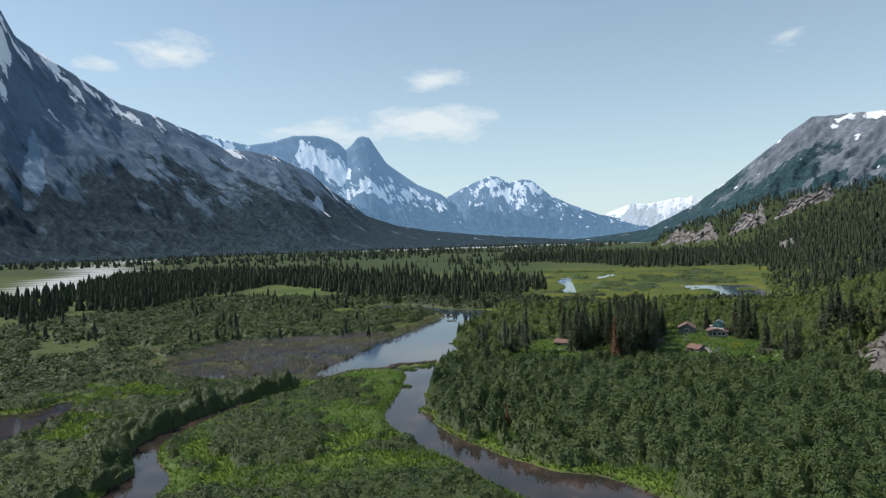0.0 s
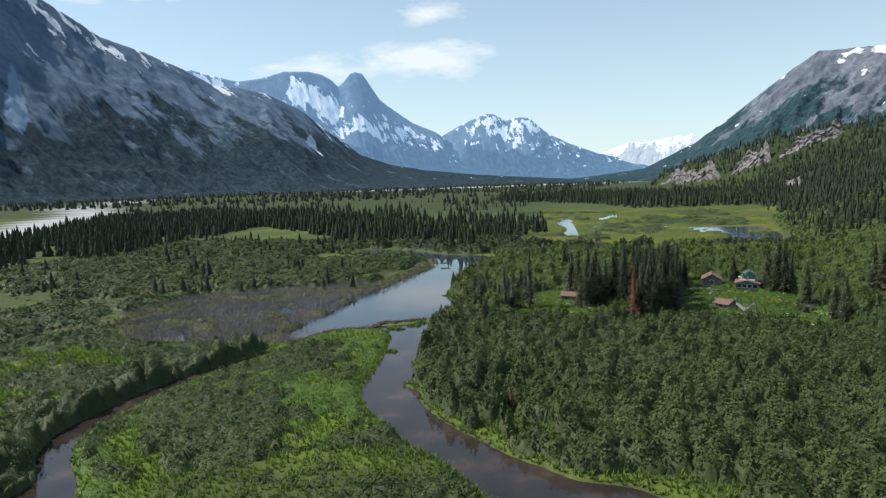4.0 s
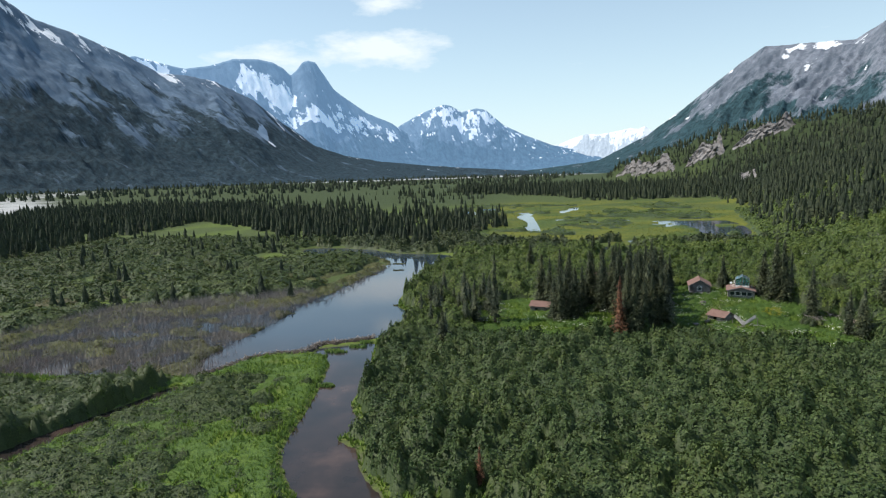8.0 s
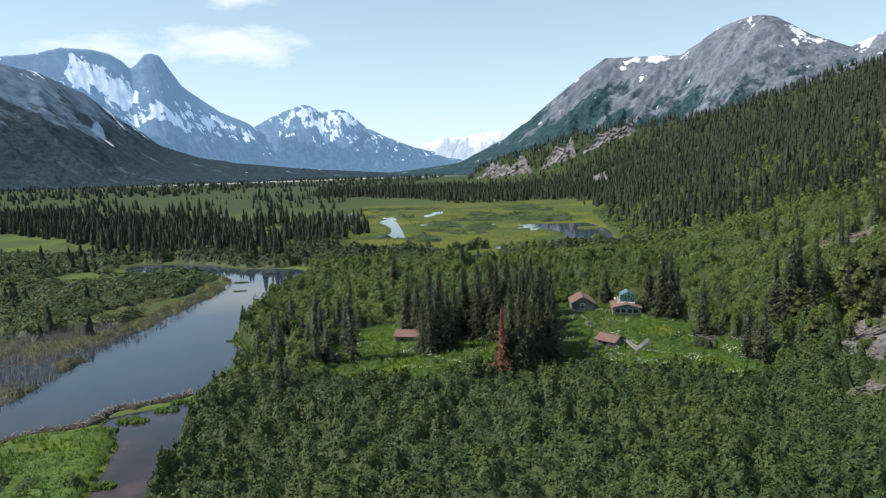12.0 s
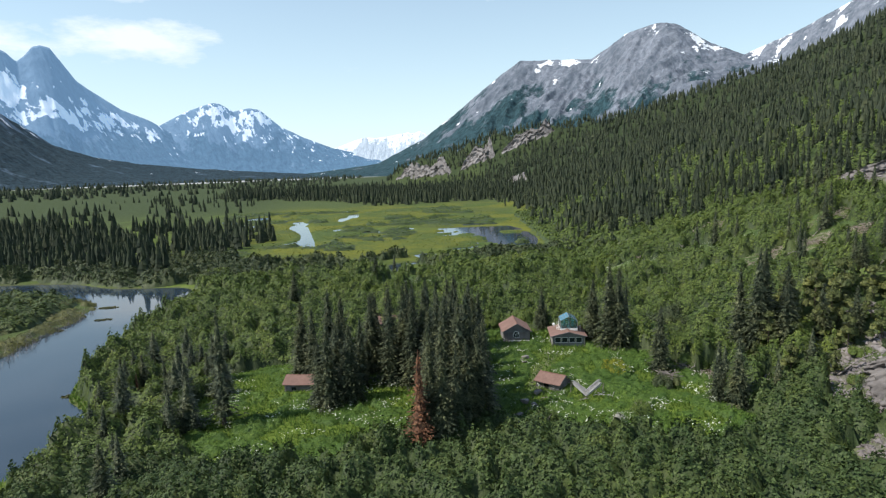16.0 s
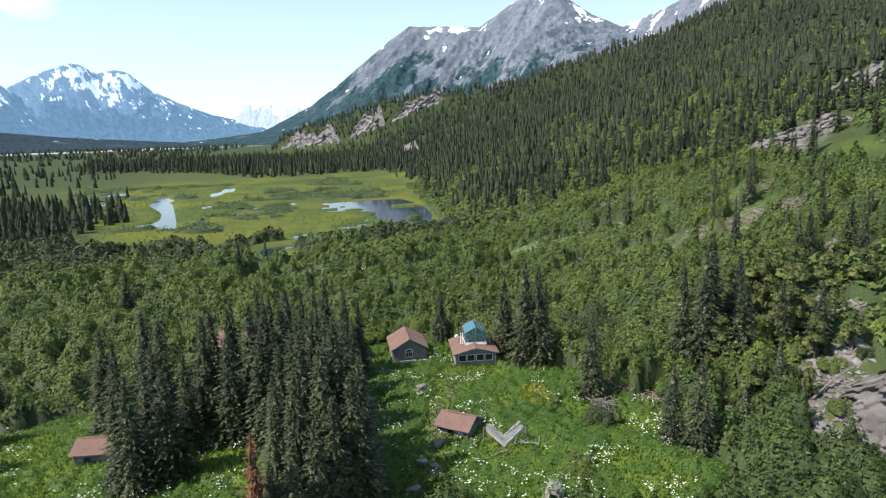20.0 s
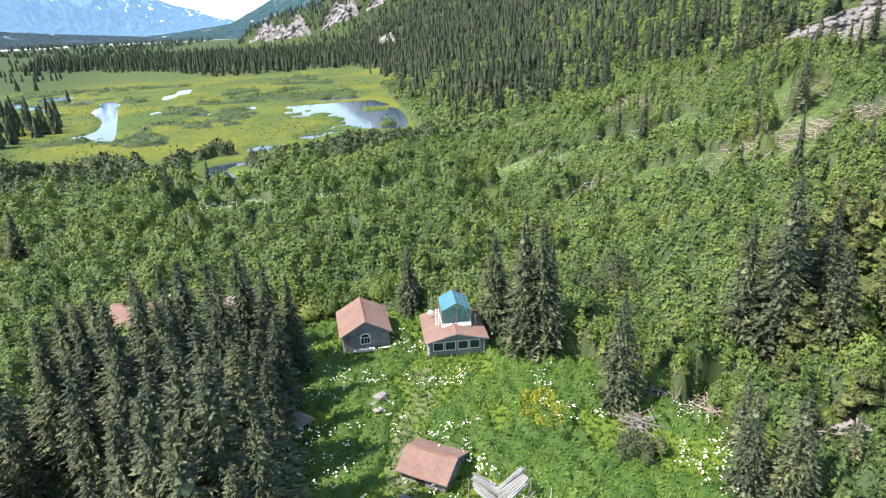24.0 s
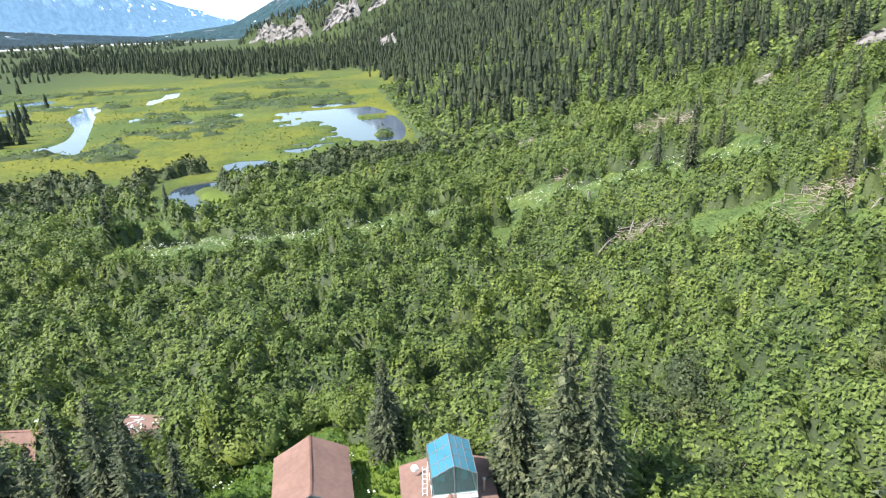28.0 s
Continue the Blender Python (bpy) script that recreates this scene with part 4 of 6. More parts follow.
def canopy(x, y, size, high, seed):
    """Height of a thicket's leafy top over the ground, and its tone."""
    big, tone = lumps(x, y, size, seed)
    small, own = lumps(x, y, size * 0.42, seed + 5)
    grown_up = 0.30 + 1.25 * fbm(x / 9 + seed, y / 9, 3)
    h = high * grown_up * (0.02 + 0.92 * big ** 0.85 + 0.38 * small * (0.35 + 0.65 * big) + 0.18 * (fbm(x / size * 5, y / size * 5, 2) - 0.5))
    return np.maximum(h, 0.1), 0.02 + 0.62 * tone + 0.36 * own


def thicket(name, label, mat, seed, box, step, size, high, density, leaf, want=None, amount=brush_amount, category="shrubs"):
    """A thicket in one mesh: the lumpy sheet of its crowns and leaf sprays standing all over it."""
    rng = np.random.RandomState(seed)
    xs, ys = np.meshgrid(np.arange(box[0], box[1], step), np.arange(box[2], box[3], step))
    xs = xs + (rng.rand(*xs.shape) - 0.5) * step * 0.6
    ys = ys + (rng.rand(*ys.shape) - 0.5) * step * 0.6
    def grows(x, y):
        full = amount(x, y)
        if want is not None:
            full = full * want(x, y)
        return full - 0.25 - 0.5 * fbm(x / size * 0.8 + 50, y / size * 0.8 + seed, 2)
    some = grows(xs, ys)
    h, tone = canopy(xs, ys, size, high, seed)
    edge = smooth(-0.05, 0.32, some)
    edge[0, :] = edge[-1, :] = edge[:, 0] = edge[:, -1] = 0
    zs = land(xs, ys) - 0.35 + (h + 0.35) * edge
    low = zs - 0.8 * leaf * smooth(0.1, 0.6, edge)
    rows, cols = xs.shape
    i = np.arange((rows - 1) * cols).reshape(rows - 1, cols)[:, :-1].ravel()
    quads = np.stack([i, i + 1, i + cols + 1, i + cols], 1)
    quads = quads[(edge.ravel()[quads] > 0).any(1)]
    used = np.unique(quads)
    index = np.zeros(rows * cols, int)
    index[used] = np.arange(len(used))
    top = np.stack([xs, ys, low], -1).reshape(-1, 3)[used]
    sy, sx = np.gradient(zs, step)
    steep = np.sqrt(1 + np.clip(sx, -4, 4) ** 2 + np.clip(sy, -4, 4) ** 2).ravel()
    alive = np.flatnonzero(edge.ravel() > 0.03)
    odds = np.cumsum(((0.6 + h / (h.max() + 1e-6)).ravel() * steep)[alive])
    n = int(len(alive) * step * step * density)
    at = alive[np.searchsorted(odds, rng.rand(n) * odds[-1])]
    sx, sy = np.clip(sx.ravel()[at], -4, 4), np.clip(sy.ravel()[at], -4, 4)
    dx, dy = (rng.rand(n) - 0.5) * step, (rng.rand(n) - 0.5) * step
    x, y = xs.ravel()[at] + dx, ys.ravel()[at] + dy
    own = tone.ravel()[at]
    p = np.stack([x, y, zs.ravel()[at] + sx * dx + sy * dy + leaf * (1.5 * rng.rand(n) - 0.4) + 0.16 * high * rng.rand(n) ** 4], -1)
    out = np.stack([-sx, -sy, np.ones(n)], -1)
    out = out / np.linalg.norm(out, axis=1, keepdims=True) + (rng.rand(n, 3) - 0.5) * 0.95
    out /= np.linalg.norm(out, axis=1, keepdims=True)
    side = np.cross(out, rng.rand(n, 3) - 0.5)
    side /= np.linalg.norm(side, axis=1, keepdims=True) + 1e-9
    up = np.cross(out, side)
    s = (leaf * (0.6 + 0.9 * rng.rand(n)))[:, None]
    sheet = np.stack([p + side * s, p + up * s * 0.9, p - side * s * 0.8 - up * s * 0.5], 1).reshape(-1, 3)
    verts = np.ascontiguousarray(np.concatenate([sheet, top]), dtype=np.float32)
    loops = np.concatenate([np.arange(3 * n), (index[quads] + 3 * n).ravel()]).astype(np.int32)
    faces = np.concatenate([np.full(n, 3), np.full(len(quads), 4)])
    me = bpy.data.meshes.new(name)
    me.vertices.add(len(verts))
    me.vertices.foreach_set("co", verts.ravel())
    me.loops.add(len(loops))
    me.loops.foreach_set("vertex_index", loops)
    me.polygons.add(len(faces))
    me.polygons.foreach_set("loop_start", np.concatenate([[0], np.cumsum(faces)[:-1]]).astype(np.int32))
    me.update(calc_edges=True)
    me.polygons.foreach_set("use_smooth", np.arange(len(faces)) >= n)
    me.materials.append(mat)
    # the sheet under the leaves is coloured darker, as the shaded inside
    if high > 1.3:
        me.materials.append(SHADED_INSIDE)
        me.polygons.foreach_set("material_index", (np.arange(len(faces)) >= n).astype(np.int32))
    layer(me, "tone", np.concatenate([np.repeat(own, 3), tone.ravel()[used]]))
    return tagged(new(name, me), label, category, kind="stuff")


def right_side(x, y):
    return (x > creek_x(y)) & (x < foot_x(y) + 26)


def left_side(x, y):
    return x <= creek_x(y)


def open_slope(x, y):
    return (x < foot_x(y) + 75) & (y > 116)


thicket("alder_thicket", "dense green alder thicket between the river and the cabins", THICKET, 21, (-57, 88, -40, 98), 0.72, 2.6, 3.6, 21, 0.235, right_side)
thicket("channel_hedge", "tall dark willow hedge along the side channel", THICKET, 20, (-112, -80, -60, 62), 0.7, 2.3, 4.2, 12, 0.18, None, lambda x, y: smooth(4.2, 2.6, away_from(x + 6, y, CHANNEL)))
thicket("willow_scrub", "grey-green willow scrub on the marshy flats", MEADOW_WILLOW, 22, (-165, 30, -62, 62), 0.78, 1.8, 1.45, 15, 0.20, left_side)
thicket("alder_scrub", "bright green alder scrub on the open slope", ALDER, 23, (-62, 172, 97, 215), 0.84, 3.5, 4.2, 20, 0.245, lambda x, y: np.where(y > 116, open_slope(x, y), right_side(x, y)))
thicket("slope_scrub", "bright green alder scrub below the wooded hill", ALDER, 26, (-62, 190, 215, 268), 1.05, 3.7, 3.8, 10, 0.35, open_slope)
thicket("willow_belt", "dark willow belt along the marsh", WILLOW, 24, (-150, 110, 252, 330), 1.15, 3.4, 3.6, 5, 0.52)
thicket("river_willows", "willows on the flats across the pond", MEADOW_WILLOW, 25, (-320, -92, 12, 320), 1.9, 4.0, 2.5, 3.4, 0.52, lambda x, y: x < np.where(y < 62, -163, -92))
thicket("marsh_bushes", "low willow clumps dotted over the yellow-green marsh", ALDER, 27, (-120, 110, 330, 640), 2.6, 6.0, 1.8, 0.8, 0.5, lambda x, y: fbm(x / 40, y / 40, 2) > 0.50, lambda x, y: smooth(0.46, 0.62, fbm(x / 30 + 2, y / 30, 3)) * smooth(2, 6, water_gap(x, y)) * (x < foot_x(y)))
thicket("bank_herbs", "bright green sedge mounds along the creek", HERB, 29, (-92, -42, -40, 78), 0.9, 1.6, 0.6, 7, 0.14, None, lambda x, y: np.where((fbm(x / 13 + 8, y / 13, 2) > 0.50) | (water_gap(x, y) < 6), 1.0, 0.0) * smooth(0.2, 1.2, water_gap(x, y)))
thicket("slope_herbs", "light green herbs and fireweed between the alders", FIREWEED, 30, (-45, 172, 112, 272), 0.9, 1.7, 0.75, 9, 0.15, None, lambda x, y: herb_band(x, y) * 1.2 * ~inside(x, y, CLEARING) * smooth(0.5, 2, water_gap(x, y)), "herbs")


def hill_open(x, y):
    d = x - foot_x(y)
    scarp = np.ones(x.shape)
    for sx, sy, sr in SCARPS:
        scarp = np.minimum(scarp, smooth(0.8, 1.3, np.hypot(x - sx, y - sy) / sr))
    return smooth(64, 86, y + 30 * (fbm(x / 12, y / 12, 2) - 0.5)) * (d > np.where(y > 270, -8, 16)) * (d < 300) * (x < 45 + 0.95 * (y + 110)) * (1.1 - 0.9 * smooth(0.5, 0.62, fbm(x / 38 + 7, y / 38, 3))) * scarp * ~((x < 172) & (x < foot_x(y) + 75) & (y > 116) & (y < 268)) * ~((x < 88) & (y < 118))


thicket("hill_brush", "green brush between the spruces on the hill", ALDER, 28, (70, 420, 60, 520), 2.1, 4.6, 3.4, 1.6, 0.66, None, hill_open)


# ---- far woods ----
def far_woods(name, label, seed, x, y, high, wide, whorls, per, fine=False):
    """Many spruces in one mesh, for woods that nobody could count."""
    rng = np.random.RandomState(seed)
    kinds = [tiers(rng, 1.0, wide, whorls, per, 0.03, 3.2) for _ in range(7)]
    if fine:
        kinds = [np.concatenate([tiers(rng, 0.97, wide * 0.62, 12, 6, 0.03, 2.4), spruce_crown(rng, 1.0, wide, 20, 9, 0.04, 1, 0.1, 0.15)]) for _ in range(7)]
    z = land(x, y)
    pick, tall, turn = rng.randint(0, 7, len(x)), high * (0.45 + 0.75 * rng.rand(len(x))) * (0.7 + 0.6 * fbm(x / 18, y / 18, 2)), rng.rand(len(x)) * 6.28
    out = []
    for k, shape in enumerate(kinds):
        m = pick == k
        c, s, h = np.cos(turn[m])[:, None], np.sin(turn[m])[:, None], tall[m][:, None]
        q = np.stack([x[m][:, None] + h * (c * shape[:, 0] - s * shape[:, 1]), y[m][:, None] + h * (s * shape[:, 0] + c * shape[:, 1]), z[m][:, None] - 0.2 + h * shape[:, 2]], -1)
        out.append(q.reshape(-1, 3))
    return tagged(new(name, face_mesh(name, np.concatenate(out), 3, DENSE_NEEDLES)), label, "woods", kind="stuff")


def grown(seed, box, spacing, keep):
    rng = np.random.RandomState(seed)
    x, y = scatter(rng, *box, spacing)
    k = rng.rand(len(x)) < keep(x, y)
    return x[k], y[k]


FLAT_WOOD = np.array([(-310, 150), (-320, 190), (-300, 235), (-325, 345), (-350, 470), (-250, 385), (-180, 320), (-140, 290), (-118, 292), (-87, 272), (-72, 330), (-50, 395), (-62, 470), (-120, 505), (-225, 530), (-300, 600), (-430, 690), (-600, 720), (-690, 600), (-560, 420), (-480, 250)], float)
x, y = grown(31, (-720, -40, 140, 940), 6.4, lambda x, y: inside(x, y, FLAT_WOOD) * smooth(4, 9, water_gap(x, y)) * smooth(0.30, 0.42, fbm(x / 40, y / 40, 3)) * np.where((y > 430) & (x > -200), 0.45, 0.95))
far_woods("spruce_wood", "dark spruce wood on the flats beyond the pond", 41, x, y, 12.5, 0.20, 8, 6)


def on_hill(x, y):
    d = x - foot_x(y)
    some = np.where(y > 290, smooth(-6, 14, d), smooth(10, 45, d)) * (d < 620) * (x < 40 + 0.95 * (y + 110)) * smooth(0.24, 0.42, fbm(x / 38 + 7, y / 38, 3) + 0.10)
    open_land = (y < 300) & (d < np.interp(y, [130, 184, 213, 261, 284], [110, 100, 58, 22, 4]) + 14 * (fbm(x / 12, y / 12, 2) - 0.5))
    scarp = np.zeros(np.shape(x), bool)
    for sx, sy, sr in SCARPS:
        scarp |= np.hypot(x - sx, y - sy) < sr
    for a, b, c, d in ((112, 1650, 215, 1375), (232, 1345, 292, 1262), (305, 1262, 402, 1185)):
        scarp |= away_from(x - 4, y - 4, np.array([(a, b), (c, d)], float)) < 11
    return some * np.where(open_land, 0.0, 0.92) * ~scarp


x, y = grown(32, (80, 560, 90, 760), 6.6, lambda x, y: on_hill(x, y) * (x < 60 + 0.62 * y + 200))
close = (x < 250) & (y < 340)
far_woods("near_slope_wood", "spruces standing thick on the lower hillside", 47, x[close], y[close], 11.5, 0.21, 8, 6, True)
x, y = x[~close], y[~close]
far_woods("slope_wood", "spruce forest covering the steep valley side", 42, x, y, 11.5, 0.21, 7, 6)
x, y = grown(35, (60, 900, 330, 1800), 9.5, lambda x, y: on_hill(x, y) * ((x > 560) | (y > 760)))
far_woods("ridge_wood", "spruce forest along the ridge", 45, x, y, 13, 0.22, 5, 5)
x, y = grown(33, (-260, 300, 600, 1300), 10.5, lambda x, y: (x < foot_x(y) + 20) * (x > -225) * (y > np.interp(x, [-220, -120, -44, 0, 29, 71, 160, 300], [1010, 930, 841, 770, 700, 705, 735, 760]) + 60 * (fbm(x / 30, y / 90, 2) - 0.5)) * smooth(0.26, 0.38, fbm(x / 90 + 1, y / 60, 3)))
far_woods("valley_wood", "spruce wood across the far end of the marsh", 43, x, y, 15, 0.19, 6, 5)
x, y = grown(34, (-1800, 500, 1000, 3200), 38, lambda x, y: (x < foot_x(y) + 60) * (x < -250 + 0.1 * y) * smooth(0.42, 0.56, fbm(x / 300 + 5, y / 110, 3)))
far_woods("distant_wood", "distant strips of spruce on the valley floor", 44, x, y, 15, 0.35, 3, 5)
x, y = grown(37, (-900, -60, 500, 1100), 15, lambda x, y: ~inside(x, y, FLAT_WOOD) * (x < -60 - 0.15 * (y - 500)) * smooth(0.62, 0.68, fbm(x / 60 + 2, y / 45, 3)) * (away_from(x, y, GREY_RIVER) > 60))
far_woods("meadow_spruces", "spruce clumps dotted over the valley meadows", 48, x, y, 12, 0.2, 6, 5)
x, y = grown(36, (-330, -96, 120, 330), 8.5, lambda x, y: smooth(3, 8, water_gap(x, y)) * ~inside(x, y, FLAT_WOOD) * smooth(0.50, 0.60, fbm(x / 24 + 9, y / 24, 3)) * 0.8)
far_woods("scattered_spruces", "small spruces scattered over the willow flats", 46, x, y, 7.5, 0.23, 7, 6)


# ---- named spruces near the cabins ----
trng = random.Random(5)
TALL, DARK = "tall dark green spruce in a close clump beside the cabins", "dark green spruce standing at the edge of the clearing"
for x, y, h, kind in ((-8.6, 113.5, 12, "slim"), (-6.8, 112, 14.7, "slim"), (-3, 113, 14, "full"), (-12.6, 129.8, 15.3, "full"), (-7.2, 130.7, 16.6, "slim"), (1.2, 124.2, 16.2, "full"), (4.6, 124, 16.8, "full"), (7.5, 121.6, 17.4, "full"),
                      (-10, 124, 15, "slim"), (-5, 121, 14, "full"), (-1, 118.5, 13.5, "slim"), (-4.5, 126, 16, "full"), (9.5, 126, 17, "slim"), (11.5, 122.5, 16, "full"), (12, 127, 15, "slim"), (2, 129, 15, "full"), (-5.5, 117, 13, "slim")):
    spruce(kind, x, y, h, TALL, 360 * trng.random(), 0, 0.95 + 0.25 * trng.random(), "spruce clump")
for x, y, h, kind in ((8.2, 90.5, 12, "full"), (10.2, 90, 14, "full"), (12.6, 92, 15, "slim"), (9, 93.5, 16, "full"), (14.6, 94.2, 15, "full"), (11.2, 96, 18, "full"), (14.2, 98.6, 19, "slim"), (17, 97.5, 16, "full"), (9.4, 98.5, 17, "slim"), (12.5, 101.5, 20, "full"),
                      (16.2, 102.5, 20.5, "full"), (18.6, 101, 17, "slim"), (10.2, 103.5, 18, "full"), (14.2, 106, 20, "slim"), (18, 106.5, 19, "full"), (12, 108, 18, "full"), (16, 109.5, 18, "slim"), (17.5, 114.5, 15, "full"), (19.6, 118.6, 13, "full"), (14.8, 118, 16, "slim"), (13, 114, 17, "full"), (20, 113.5, 13.5, "slim"), (16.4, 121, 15, "full"), (8.5, 116.5, 15, "full"), (4.5, 118.5, 15, "slim"), (18.9, 131.2, 16, "full"), (21.2, 127.3, 15.5, "slim"), (13, 131.5, 16, "slim"), (8.8, 129.5, 16.5, "full"), (5, 128.6, 16, "slim"), (16.7, 126, 16.5, "full"), (19.6, 135, 13, "slim"), (23.6, 129, 12.5, "full"), (15.5, 134.6, 14, "slim"), (10.6, 135.5, 14, "slim"), (21.5, 122.5, 12.5, "slim")):
    spruce(kind, x, y, h, TALL, 360 * trng.random(), 0, 0.9 + 0.25 * trng.random(), "spruce clump")
spruce("rust", 6.9, 89.4, 15.6, "dead rust-brown spruce at the edge of the clump", 20, 0, 1.05, "", "dead_spruce")
spruce("ragged", -24.3, 109.7, 20, "tall ragged spruce alone beside the meadow", 50, 0, 1.15)
for x, y, h, kind in ((39.6, 136.4, 10, "full"), (48.2, 128, 13, "full"), (49.8, 123.2, 17.6, "slim"), (51.2, 121.6, 17, "full"), (54, 124.5, 13, "ragged"), (54.6, 111.2, 12.8, "slim"), (57.2, 96.7, 10.6, "slim"), (58.8, 93.6, 12, "slim"), (61.5, 101.5, 8, "young"), (66, 94, 6.5, "young"),
                      (73, 109, 20, "slim"), (75.6, 111.2, 19, "slim"), (71.5, 112.5, 16, "slim"), (78.5, 108.6, 15.5, "full"), (75, 104, 13.6, "full"), (74, 96.5, 8, "young"), (86, 100.8, 9.4, "full"), (82, 104, 11, "full"), (103, 118.4, 10.4, "full"), (113.5, 119, 8.8, "full"), (108, 112, 10, "slim"),
                      (-20.3, 196.8, 11.3, "full"), (5.7, 221.5, 10.6, "full"), (14, 250, 8, "young"), (-33.5, 84, 10, "full"), (-34.7, 92.6, 7.6, "young"), (-38.2, 100, 5, "young"), (-12, 262, 8, "young")):
    spruce(kind, x, y, h, DARK, 360 * trng.random(), 0, 0.95 + 0.3 * trng.random())
for k in range(34):
    x, y = -45 + 22 * trng.random(), 103 + 44 * trng.random()
    x -= 0.16 * (y - 103)
    if float(water_gap(np.array([x]), np.array([y]))[0]) > 3:
        spruce("young" if k % 3 else "hillside", x, y, 5 + 5.5 * trng.random(), "young spruce among willows on the river bank", 360 * trng.random(), 0, 1.45, "bank spruces")
for k in range(46):
    y = 112 + 95 * trng.random()
    x = float(foot_x(y)) + 28 + 75 * trng.random()
    spruce(("hillside", "hillside", "young", "ragged")[k % 4], x, y, 6 + 8 * trng.random(), "spruce growing on the brushy hillside", 360 * trng.random(), 0, 1.0, "hillside spruces")
for x, y in ((-44, 128), (-47, 140), (-16, 24)):
    spruce("rust", x, y, 4.5 + 2 * trng.random(), "small dead rust-coloured spruce", 30, 0, 1.1, "", "dead_spruce")


# ---- pines on the stony slope ----
def pine_kind(key, high, wide, seed):
    """A pine: a bare lower trunk and rounded clumps of needles round it, thinning upwards."""
    rng = np.random.RandomState(seed)
    n = 26
    s = 0.18 + 0.78 * np.sort(rng.rand(n))
    q, far = rng.rand(n) * 6.28, wide * (1 - s) ** 0.6 * (0.35 + 0.75 * rng.rand(n))
    size = wide * (0.26 + 0.30 * (1 - s)) * (0.75 + 0.5 * rng.rand(n))
    crown = bush_mesh("crown", bushes(rng, far * np.cos(q), far * np.sin(q), high * s - 0.2 * size, size, size * 1.05, 46, 0.17, 6), PINE_LEAF)
    bm = bmesh.new()
    tapered(bm, [(0, 0, -0.4), (0.05, 0, high * 0.4), (0, 0.05, high * 0.92)], [0.17, 0.12, 0.03])
    trunk = bpy.data.meshes.new("trunk")
    bm.to_mesh(trunk)
    bm.free()
    trunk.materials.append(BARK)
    TREE_KINDS[key] = (high, trunk, crown)


pine_kind("pine", 9, 2.0, 91)
pine_kind("pine_broad", 8, 2.5, 92)
for k, (x, y, h) in enumerate(((73, 106, 9), (80, 110, 10), (76, 103, 7), (82, 104.5, 8.5), (89, 108, 9), (82.5, 98.5, 6.5), (90, 102, 7.5), (87, 96.5, 6), (101, 106, 8), (88, 113, 10), (95, 114, 9), (98, 110, 7.5), (76, 93.5, 5), (71, 97.5, 6), (84, 116, 9.5), (68, 103, 6), (92, 118, 9), (79, 116, 8.5), (104, 113, 7), (86, 106.5, 8))):
    spruce("pine_broad" if k % 3 else "pine", x, y, h, "yellow-green pine growing on the stony slope", 360 * trng.random(), 0, 0.9 + 0.25 * trng.random(), "slope pines", "pine_tree")


# ---- broad shrubs and small trees that stand out ----
def shrub_kind(seed, wide, high, leaves, leaf, mat):
    rng = np.random.RandomState(seed)
    n = 9
    cx, cy = (rng.rand(n) - 0.5) * wide * 1.2, (rng.rand(n) - 0.5) * wide * 1.2
    cz = high * (-0.04 + 0.40 * rng.rand(n)) - np.hypot(cx, cy) * 0.12
    crown = bush_mesh("crown", bushes(rng, cx, cy, cz, np.full(n, wide * 0.38), np.full(n, high * 0.58), leaves, leaf), mat)
    bm = bmesh.new()
    for k in range(6):
        a = k * 1.05 + rng.rand()
        tapered(bm, [(0.1 * math.cos(a), 0.1 * math.sin(a), -0.2), (wide * 0.2 * math.cos(a), wide * 0.2 * math.sin(a), high * 0.4), (wide * 0.38 * math.cos(a), wide * 0.38 * math.sin(a), high * 0.75)], [0.09, 0.06, 0.02], 5)
    stems = bpy.data.meshes.new("stems")
    bm.to_mesh(stems)
    bm.free()
    stems.materials.append(DEADWOOD)
    return stems, crown


SHRUBS = [shrub_kind(61, 4.6, 4.2, 260, 0.15, ALDER), shrub_kind(62, 3.6, 3.6, 220, 0.14, WILLOW), shrub_kind(63, 5.2, 5.0, 300, 0.16, ALDER)]


def broad_shrub(kind, x, y, size, label):
    z = float(land(np.array([x]), np.array([y]))[0])
    ob = thing("alder_bush", Matrix.Translation((x, y, z)) @ pose(0, 0, 0, 0, 0, 360 * trng.random()) @ Matrix.Diagonal((size, size, size * (0.85 + 0.3 * trng.random()), 1)), label, "bush", "big bushes")
    under("stems", SHRUBS[kind][0], ob)
    under("crown", SHRUBS[kind][1], ob)


for k, x, y, size in ((2, 27.5, 144, 1.25), (0, 24, 141, 0.9), (1, 20.5, 146, 0.9), (0, 33, 146, 1.0), (2, 37, 143, 0.9), (0, 45, 137, 1.0), (0, 49, 134, 0.9), (1, 53, 131, 1.1), (0, 57, 126, 1.2), (2, 60, 119, 1.1), (1, 64, 122, 1.2), (0, 67, 115, 1.0), (2, 58, 134, 1.2), (1, 63, 130, 1.3), (1, 68, 128, 1.0),
                      (0, 43, 95, 0.6), (0, 26, 93, 0.8), (2, 62, 112, 0.8), (0, 66, 105, 0.9), (1, 52, 104, 0.7), (1, 70, 133, 1.3), (1, 84, 122, 1.0)):
    broad_shrub(k, x, y, size, "broad leafy alder bush near the cabins" if y > 110 else "round alder bush at the foot of the meadow")


